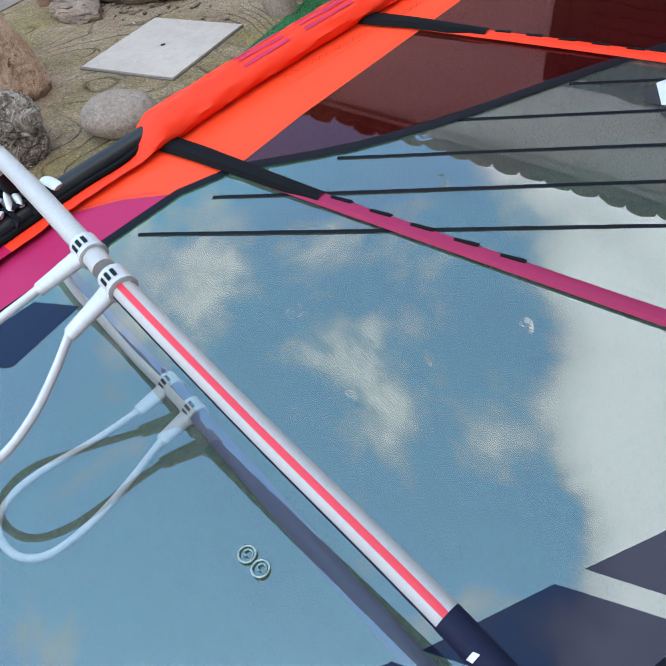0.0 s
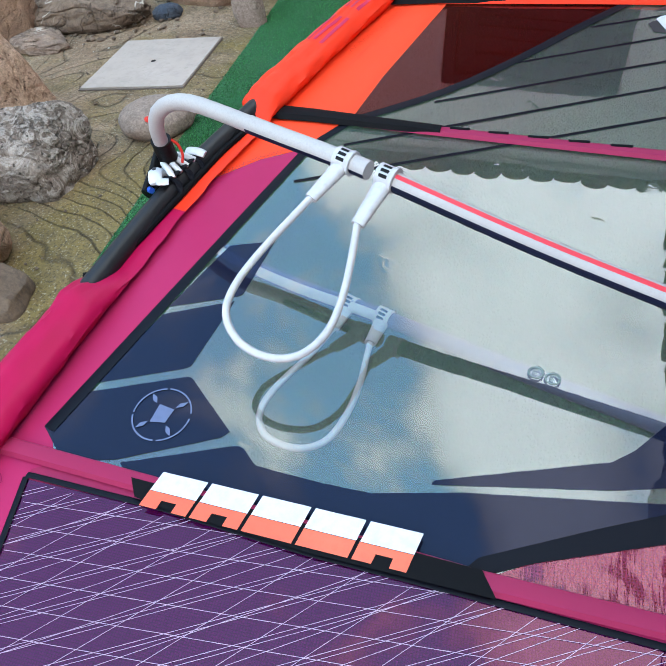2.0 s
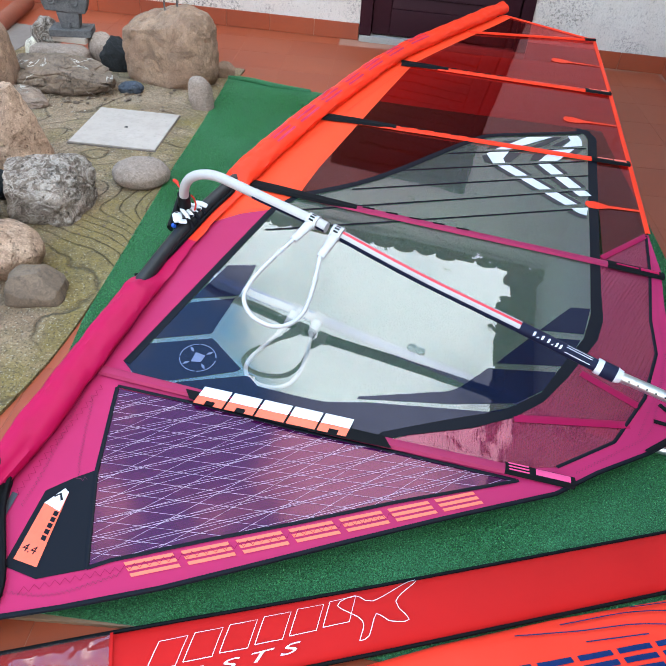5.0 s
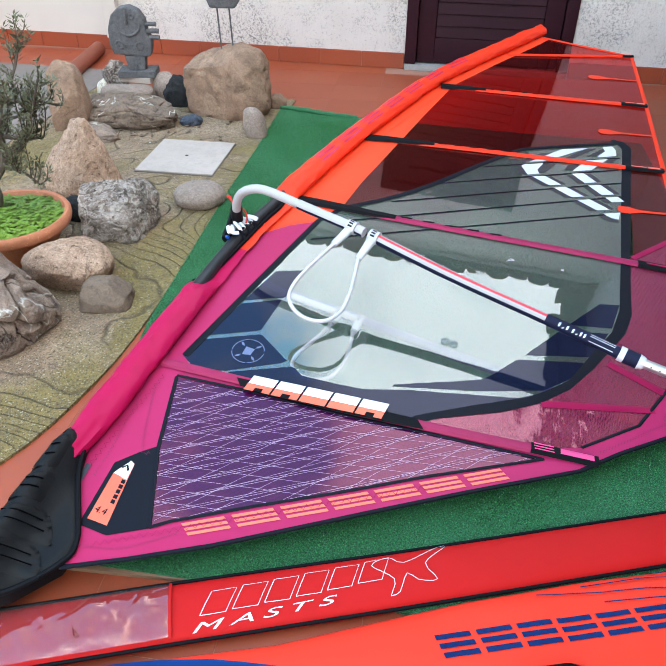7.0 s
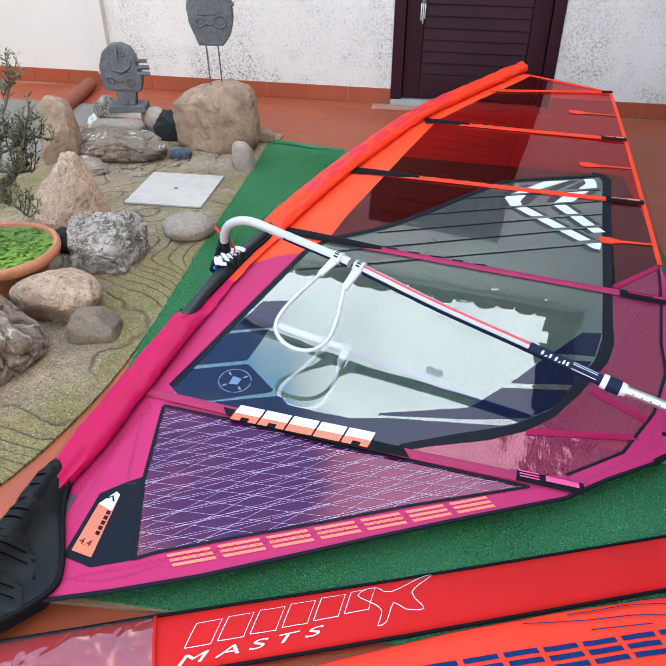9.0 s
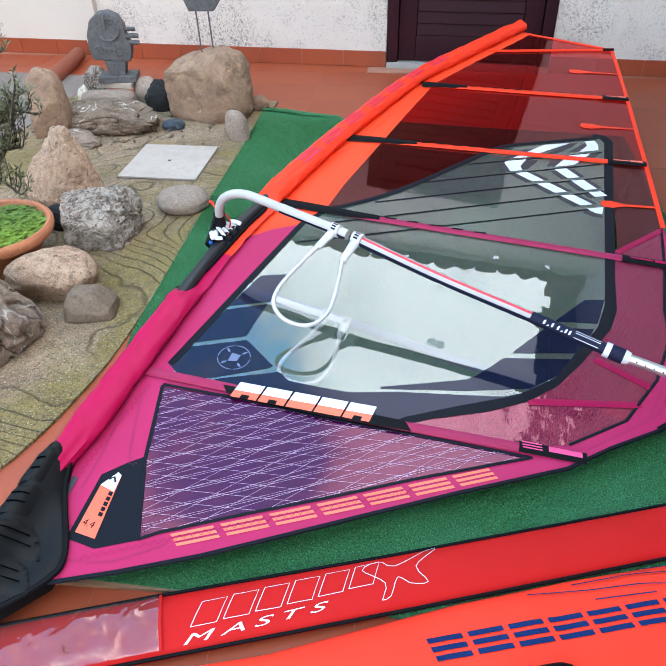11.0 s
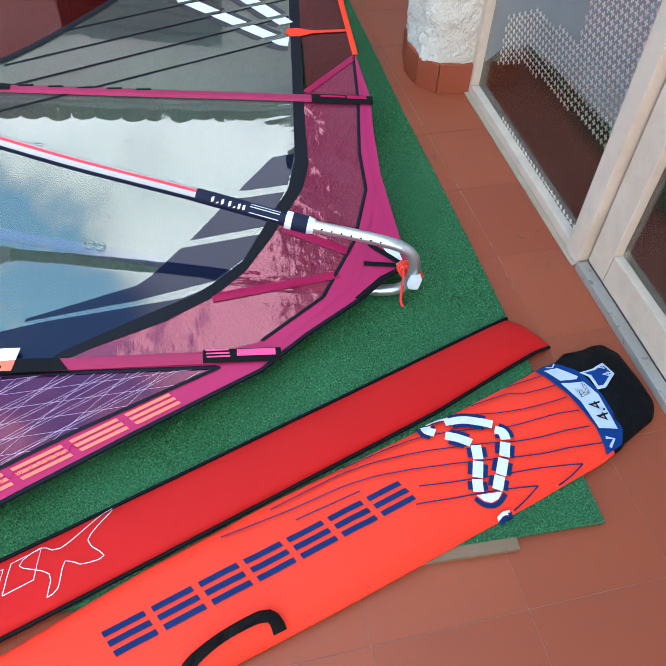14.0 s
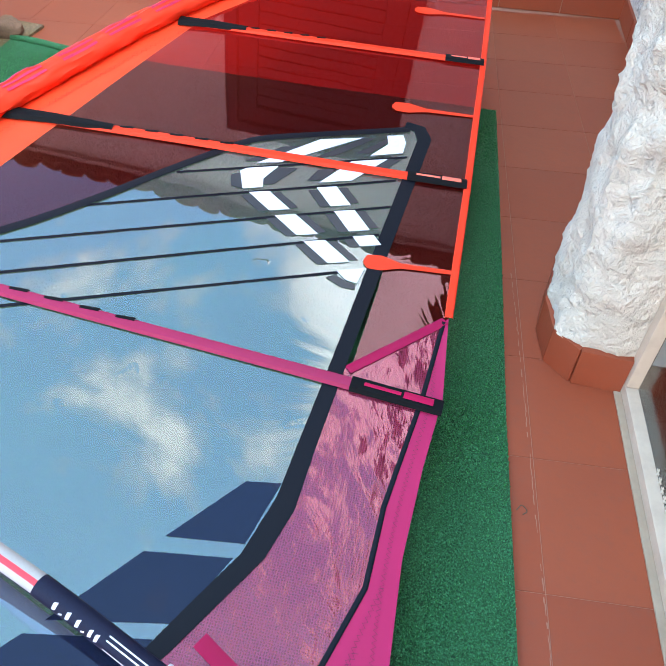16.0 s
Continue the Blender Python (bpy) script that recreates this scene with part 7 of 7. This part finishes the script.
# rubble and grit lying between the stones
rg = random.Random(31)
bm = bmesh.new()
for _ in range(420):
    if rg.random() < 0.6:
        x, y = rg.gauss(-1.95, 0.22), rg.gauss(2.36, 0.14)
    else:
        x, y = rg.uniform(-2.1, -1.2), rg.uniform(0.45, 2.8)
    if not (-2.4 < x < -1.19 and 0.3 < y < 2.85):
        continue
    s = rg.uniform(0.003, 0.011) * (1.3 if y > 2.1 else 0.6)
    m = Matrix.Translation((x, y, 0.012 + 0.3 * s)) @ Matrix.Rotation(rg.uniform(0, 6), 4, "Z") @ Matrix.Diagonal((s, s * rg.uniform(0.6, 1), s * rg.uniform(0.4, 0.7), 1))
    bmesh.ops.create_icosphere(bm, subdivisions=1, radius=1.0, matrix=m)
grit = part("gravel", bm, M_GREYSTONE, smooth=False)
tagged(grit, "loose grey grit and small stones between rocks", "gravel", kind="stuff")

# clay ridge pipe lying by the wall
pipe = part("clay_pipe", loft([Vector((-2.80, 3.56, 0.045)), Vector((-2.70, 3.05, 0.045)), Vector((-2.68, 2.95, 0.045))], lambda i, s: ring(0.047, 18)), M_PIPE)
tagged(pipe, "terracotta clay pipe lying on the floor by the wall", "pipe")

# ---- two carved stone sculptures ----


def extrude_outline(bm, pts, depth, bevel, m):
    vs = [bm.verts.new((x, -depth / 2, z)) for x, z in pts]
    f = bm.faces.new(vs)
    out = bmesh.ops.extrude_face_region(bm, geom=[f])
    nv = [g for g in out["geom"] if isinstance(g, bmesh.types.BMVert)]
    for v in nv:
        v.co.y += depth
    both = vs + nv
    es = list({e for v in both for e in v.link_edges if all(q in both for q in e.verts)})
    r = bmesh.ops.bevel(bm, geom=es, offset=bevel, segments=2, affect="EDGES", profile=0.6)
    allv = {v for v in r["verts"]} | {v for v in both if v.is_valid}
    bmesh.ops.transform(bm, matrix=m, verts=list(allv))


def disc(bm, x, z, y, r, h, m, n=18):
    bmesh.ops.create_cone(bm, cap_ends=True, segments=n, radius1=r, radius2=r * 0.8, depth=h, matrix=m @ Matrix.Translation((x, y, z)) @ Matrix.Rotation(radians(90), 4, "X"))


def ring_into(bm, x, z, y, r, t, m, n=20):
    path = [m @ Vector((x + r * math.cos(2 * math.pi * j / n), y, z + r * math.sin(2 * math.pi * j / n))) for j in range(n + 1)]
    tube(path, t, 8, 0.01, bm=bm)


plinth = part("plinth", box((-2.165, 2.645, 0.118), (-1.985, 2.775, 0.148), 0.004), M_PLATE)
tagged(plinth, "small white cement block on the stones", "block")
SM = Matrix.Translation((-2.078, 2.71, 0.149)) @ Matrix.Rotation(radians(14), 4, "Z")
bm = bmesh.new()
cube_into(bm, (-0.105, -0.07, 0.0), (0.105, 0.07, 0.034), 0.004, SM)
extrude_outline(bm, [(-0.045, 0.033), (0.045, 0.033), (0.058, 0.115), (-0.062, 0.115)], 0.075, 0.008, SM)
extrude_outline(bm, [(-0.115, 0.12), (0.085, 0.105), (0.10, 0.15), (0.105, 0.20), (0.085, 0.225), (0.078, 0.30), (0.05, 0.345), (0.0, 0.368), (-0.055, 0.362), (-0.10, 0.325), (-0.128, 0.25), (-0.13, 0.17)], 0.085, 0.012, SM)
for z in (0.20, 0.235):
    tube([SM @ Vector((0.06, -0.02, z)), SM @ Vector((0.11, -0.025, z + 0.006)), SM @ Vector((0.15, -0.025, z + 0.004))], 0.013, 10, 0.02, bm=bm)
tube([SM @ Vector((0.06, -0.02, 0.27)), SM @ Vector((0.10, -0.025, 0.277)), SM @ Vector((0.14, -0.025, 0.274))], 0.011, 10, 0.02, bm=bm)
for x, z in ((-0.075, 0.175), (0.035, 0.165)):
    ring_into(bm, x, z, -0.044, 0.02, 0.006, SM)
    disc(bm, x, z, -0.042, 0.012, 0.008, SM)
tube([SM @ Vector((-0.055, -0.044, 0.172)), SM @ Vector((-0.02, -0.046, 0.176)), SM @ Vector((0.015, -0.044, 0.168))], 0.003, 6, 0.02, bm=bm)
ring_into(bm, 0.015, 0.32, -0.044, 0.012, 0.005, SM)
tube([SM @ Vector((-0.075, -0.042, 0.285)), SM @ Vector((-0.05, -0.046, 0.235)), SM @ Vector((0.0, -0.047, 0.222)), SM @ Vector((0.045, -0.044, 0.25)), SM @ Vector((0.05, -0.042, 0.28))], 0.007, 8, 0.02, bm=bm)
tube([SM @ Vector((-0.018, -0.044, 0.355)), SM @ Vector((-0.018, -0.05, 0.32)), SM @ Vector((-0.02, -0.05, 0.28))], 0.008, 8, 0.02, bm=bm)
tube([SM @ Vector((0.002, -0.04, 0.034)), SM @ Vector((0.0, -0.042, 0.05)), SM @ Vector((0.0, -0.038, 0.062))], 0.009, 8, 0.01, bm=bm)
statue = part("sculpture", bm, M_STATUE, smooth=False)
tagged(statue, "dark grey carved abstract stone head on a square foot", "sculpture", "stone sculptures")

MM = Matrix.Translation((-1.49, 2.62, 0.0)) @ Matrix.Rotation(radians(12), 4, "Z")
bm = bmesh.new()
for x in (-0.035, 0.028):
    tube([MM @ Vector((x, 0, 0.34)), MM @ Vector((x - 0.006, 0, 0.56))], 0.0045, 8, bm=bm)
extrude_outline(bm, [(-0.075, 0.548), (0.055, 0.545), (0.095, 0.60), (0.115, 0.68), (0.11, 0.76), (0.08, 0.82), (-0.02, 0.835), (-0.10, 0.81), (-0.125, 0.74), (-0.118, 0.66)], 0.06, 0.014, MM)
for x, z, r in ((-0.055, 0.665, 0.022), (0.048, 0.668, 0.03)):
    ring_into(bm, x, z, -0.032, r, 0.006, MM)
    disc(bm, x, z, -0.03, r * 0.7, 0.006, MM)
tube([MM @ Vector((-0.033, -0.033, 0.66)), MM @ Vector((-0.005, -0.034, 0.652)), MM @ Vector((0.018, -0.033, 0.66))], 0.004, 6, 0.02, bm=bm)
for z in (0.745, 0.775, 0.80):
    tube([MM @ Vector((0.08, -0.02, z)), MM @ Vector((0.125, -0.022, z + 0.004))], 0.009, 8, bm=bm)
cube_into(bm, (-0.07, -0.036, 0.70), (0.05, -0.028, 0.735), 0.003, MM)
cube_into(bm, (-0.03, -0.034, 0.552), (0.02, -0.028, 0.562), 0.002, MM)
mask = part("sculpture", bm, M_STATUE, smooth=False)
tagged(mask, "dark carved stone face on two rods above a boulder", "sculpture", "stone sculptures")

# ---- plants ----
PC = Vector((-1.765, 0.93, 0))
pot = thing("plant_pot", PC, "wide terracotta bowl pot full of green clover", "plant pot")
prof = [(0.0, 0.012), (0.125, 0.012), (0.135, 0.02), (0.182, 0.125), (0.186, 0.128), (0.212, 0.132), (0.217, 0.145), (0.217, 0.162), (0.208, 0.172), (0.196, 0.168), (0.188, 0.15), (0.170, 0.12), (0.0, 0.118)]
bm = bmesh.new()
seg = 48
rows = [[bm.verts.new(PC + Vector((r * math.cos(2 * math.pi * j / seg), r * math.sin(2 * math.pi * j / seg), z))) for j in range(seg)] if r else [bm.verts.new(PC + Vector((0, 0, z)))] for r, z in prof]
for a, b in zip(rows, rows[1:]):
    for j in range(seg):
        if len(a) == 1:
            bm.faces.new((a[0], b[j], b[(j + 1) % seg]))
        elif len(b) == 1:
            bm.faces.new((a[j], b[0], a[(j + 1) % seg]))
        else:
            bm.faces.new((a[j], b[j], b[(j + 1) % seg], a[(j + 1) % seg]))
bmesh.ops.recalc_face_normals(bm, faces=bm.faces)
part("bowl", bm, M_CLAY, pot, "terracotta bowl with a rolled rim")
bm = bmesh.new()
bmesh.ops.create_circle(bm, cap_ends=True, radius=0.185, segments=40, matrix=Matrix.Translation(PC + Vector((0, 0, 0.142))))
part("soil", bm, M_SOIL, pot, "dark soil")


def leaf_into(bm, p, along_dir, side_dir, length, width, fold=0.2):
    up = along_dir.cross(side_dir).normalized()
    a = bm.verts.new(p)
    b = bm.verts.new(p + along_dir * length * 0.45 + side_dir * width / 2 + up * fold * width)
    c = bm.verts.new(p + along_dir * length)
    d = bm.verts.new(p + along_dir * length * 0.45 - side_dir * width / 2 + up * fold * width)
    m0 = bm.verts.new(p + along_dir * length * 0.5)
    for q in ((a, b, m0), (b, c, m0), (c, d, m0), (d, a, m0)):
        bm.faces.new(q)


rn = random.Random(11)
bm = bmesh.new()
for _ in range(1300):
    r, a = 0.19 * math.sqrt(rn.random()), rn.uniform(0, 6.283)
    h = 0.140 + 0.022 * rn.random() + 0.012 * (1 - r / 0.18)
    p = PC + Vector((r * math.cos(a), r * math.sin(a), h))
    t0 = rn.uniform(0, 6.283)
    for k in range(3):
        t = t0 + 2.094 * k
        d = Vector((math.cos(t), math.sin(t), rn.uniform(-0.25, 0.35))).normalized()
        s = Vector((-math.sin(t), math.cos(t), 0))
        leaf_into(bm, p, d, s, rn.uniform(0.012, 0.022), rn.uniform(0.012, 0.019), 0.12)
clover = part("clover", bm, M_CLOVER, pot, "dense light green clover leaves", False)
clover["kind"] = "stuff"

SB = Vector((-1.86, 0.985, 0.14))
shrub = thing("shrub", SB, "grey-green narrow-leaved dwarf tree with a gnarled trunk in a pot", "shrub")
bm_stem, bm_leaf = bmesh.new(), bmesh.new()


def limb(pts, r0, r1):
    path = smooth_path([Vector(p) for p in pts], 0.012)
    loft(path, lambda i, s: ring((r0 + (r1 - r0) * s) * (1 + 0.14 * math.sin(9.0 * s + r0 * 900)), 8), up=Vector((1, 0.2, 0.1)), bm=bm_stem)
    return path


def leafy(path, start, dense, size=1.0):
    n = len(path)
    for i, p in enumerate(path):
        if i < n * start:
            continue
        ahead = (path[min(i + 1, n - 1)] - path[max(i - 1, 0)]).normalized()
        for _ in range(dense):
            t = rn.uniform(0, 6.283)
            d = (Vector((math.cos(t), math.sin(t), rn.uniform(-0.35, 0.5))) + 0.7 * ahead).normalized()
            s = d.cross(Vector((rn.uniform(-1, 1), rn.uniform(-1, 1), 1))).normalized()
            leaf_into(bm_leaf, p + d * rn.uniform(0.0, 0.008), d, s, size * rn.uniform(0.017, 0.032), size * rn.uniform(0.0055, 0.0095), 0.15)


trunk = limb([SB, SB + Vector((0.022, 0.0, 0.06)), SB + Vector((0.02, 0.01, 0.12)), SB + Vector((0.08, 0.02, 0.20)), SB + Vector((0.095, 0.03, 0.33)), SB + Vector((0.12, 0.04, 0.45))], 0.021, 0.010)
for k in range(20):
    a = 2.399 * k + rn.uniform(-0.3, 0.3)
    b0 = trunk[int(len(trunk) * (0.42 + 0.57 * k / 20))]
    reach, high = rn.uniform(0.09, 0.21), rn.uniform(-0.05, 0.16)
    if k < 4:
        a, reach, high = (0.1, -0.5, 0.0, 0.3)[k], (0.13, 0.12, 0.22, 0.17)[k], (-0.06, 0.0, 0.30, 0.22)[k]
    e = Vector((math.cos(a), math.sin(a), 0))
    b1 = b0 + e * reach * 0.55 + Vector((0, 0, high * 0.35 + rn.uniform(-0.015, 0.015)))
    main = limb([b0, b1, b0 + e * reach + Vector((0, 0, high))], 0.0075, 0.0035)
    leafy(main, 0.6, 3)
    for j in range(7):
        c0 = main[int(len(main) * rn.uniform(0.45, 0.98))]
        t = a + rn.uniform(-1.5, 1.5)
        out, up = rn.uniform(0.015, 0.06), rn.uniform(0.01, 0.10)
        if rn.random() < 0.18:
            up += 0.07
        bend = Vector((math.cos(t), math.sin(t), 0))
        leafy(limb([c0, c0 + bend * out * 0.7 + Vector((0, 0, up * 0.4)), c0 + bend * out + Vector((0, 0, up))], 0.0026, 0.0012), 0.10, 4, 0.9)
part("stem", bm_stem, M_BARK, shrub, "gnarled grey-brown trunk and branches")
lf = part("foliage", bm_leaf, M_OLIVE, shrub, "narrow grey-green leaves", False)
lf["kind"] = "stuff"

# ---- turf pile: short blades over the whole mat ----
rs = np.random.RandomState(5)
N = 900000
px, py = rs.uniform(-1.24, 0.82, N), rs.uniform(-0.27, 2.71, N)
ok = np.zeros(N, bool)
for (x0, y0), (x1, y1) in zip(TURF, TURF[1:] + TURF[:1]):
    cross = (y0 > py) != (y1 > py)
    with np.errstate(divide="ignore", invalid="ignore"):
        ok ^= cross & (px < (x1 - x0) * (py - y0) / ((y1 - y0) or 1e-9) + x0)
px, py = px[ok], py[ok]
n = len(px)
ang, hgt, wid = rs.uniform(0, 6.283, n), rs.uniform(0.0025, 0.006, n), rs.uniform(0.0007, 0.0014, n)
lx, ly = rs.normal(0, 0.0018, n), rs.normal(0, 0.0018, n)
pts = np.empty((n, 3, 3), np.float32)
pts[:, 0] = np.stack([px - wid * np.cos(ang), py - wid * np.sin(ang), np.full(n, 0.0115)], 1)
pts[:, 1] = np.stack([px + wid * np.cos(ang), py + wid * np.sin(ang), np.full(n, 0.0115)], 1)
pts[:, 2] = np.stack([px + lx, py + ly, 0.0125 + hgt], 1)
me = bpy.data.meshes.new("turf_nap")
me.vertices.add(3 * n)
me.vertices.foreach_set("co", pts.ravel())
me.loops.add(3 * n)
me.loops.foreach_set("vertex_index", np.arange(3 * n, dtype=np.int32))
me.polygons.add(n)
me.polygons.foreach_set("loop_start", np.arange(0, 3 * n, 3, dtype=np.int32))
me.update()
me.materials.append(M_BLADE)
pile = new("turf_nap", me)
pile.parent = turf_mat
pile["label"], pile["kind"] = "short green plastic blades", "stuff"
LIP = [(-1.232, 2.694, 0.016), (-1.17, 2.682, 0.024), (-1.09, 2.660, 0.030), (-1.0, 2.642, 0.027), (-0.90, 2.636, 0.021), (-0.78, 2.634, 0.015)]
part("curled_edge", tube(LIP, 0.010, 10, 0.015, 1.3), M_TURF, turf_mat, "curled up end of the turf")

# ---- worn pale scratch along the terrace, and curled dry stalks ----
rw = random.Random(8)
bm = bmesh.new()
WAY = curve2([(0.764, 1.67), (0.787, 1.37), (0.817, 0.934), (0.834, 0.707), (0.848, 0.517), (0.850, 0.40)], 0.012)
for a, b in zip(WAY, WAY[1:]):
    if rw.random() < 0.72:
        w, dx = rw.uniform(0.0005, 0.0013), rw.uniform(-0.001, 0.001)
        bm.faces.new([bm.verts.new((p[0] + dx + o, p[1], 0.0007)) for p, o in ((a, -w), (a, w), (b, w), (b, -w))])
scratch = part("floor_scratch", bm, M_GROUT)
tagged(scratch, "broken pale scratch worn into the terracotta floor", "scratch", kind="structure")
for pts in ([(0.929, 0.597), (0.928, 0.586), (0.934, 0.578), (0.943, 0.577)], [(0.985, 0.598), (0.990, 0.594), (0.987, 0.590)], [(0.972, 0.478), (0.970, 0.470), (0.966, 0.462)], [(0.780, 0.955), (0.790, 0.968), (0.800, 0.957), (0.792, 0.948)]):
    ob = part("dry_stalk", tube([(x, y, 0.0016) for x, y in pts], 0.0009, 6, 0.004), M_BARK)
    tagged(ob, "thin curled dry brown stalk lying on the floor", "stalk", "dry stalks")

# ---- floor tiles, laid a little askew to the walls ----
TA = radians(3.6)
TC, TS, STEP = math.cos(TA), math.sin(TA), 0.2835
GAP = 0.0013
bm = box((GAP / 2, GAP / 2, -0.006), (STEP - GAP / 2, STEP - GAP / 2, 0.0), 0.0007)
tile_me = bpy.data.meshes.new("tile")
bm.to_mesh(tile_me)
bm.free()
tile_me.materials.append(M_TILE)
for i in range(-20, 4):
    for j in range(-6, 16):
        x = 0.619 + STEP * (i * TC - j * TS)
        y = -0.349 + STEP * (i * TS + j * TC)
        cxx, cyy = x + 0.14, y + 0.14
        if cyy > NORTH - 0.02 or cyy < -1.4 or cxx < -4.6 or cxx > 1.2:
            continue
        if cxx > 1.14 and cyy < 1.5:
            continue
        if -3.0 < cxx < -1.42 and -0.2 < cyy < 2.65:
            continue
        if -0.85 < cxx < 0.45 and 0.1 < cyy < 2.3:
            continue
        ob = new("tile", tile_me)
        ob.parent = floor
        ob.matrix_basis = Matrix.Translation((x, y, 0)) @ Matrix.Rotation(TA, 4, "Z")
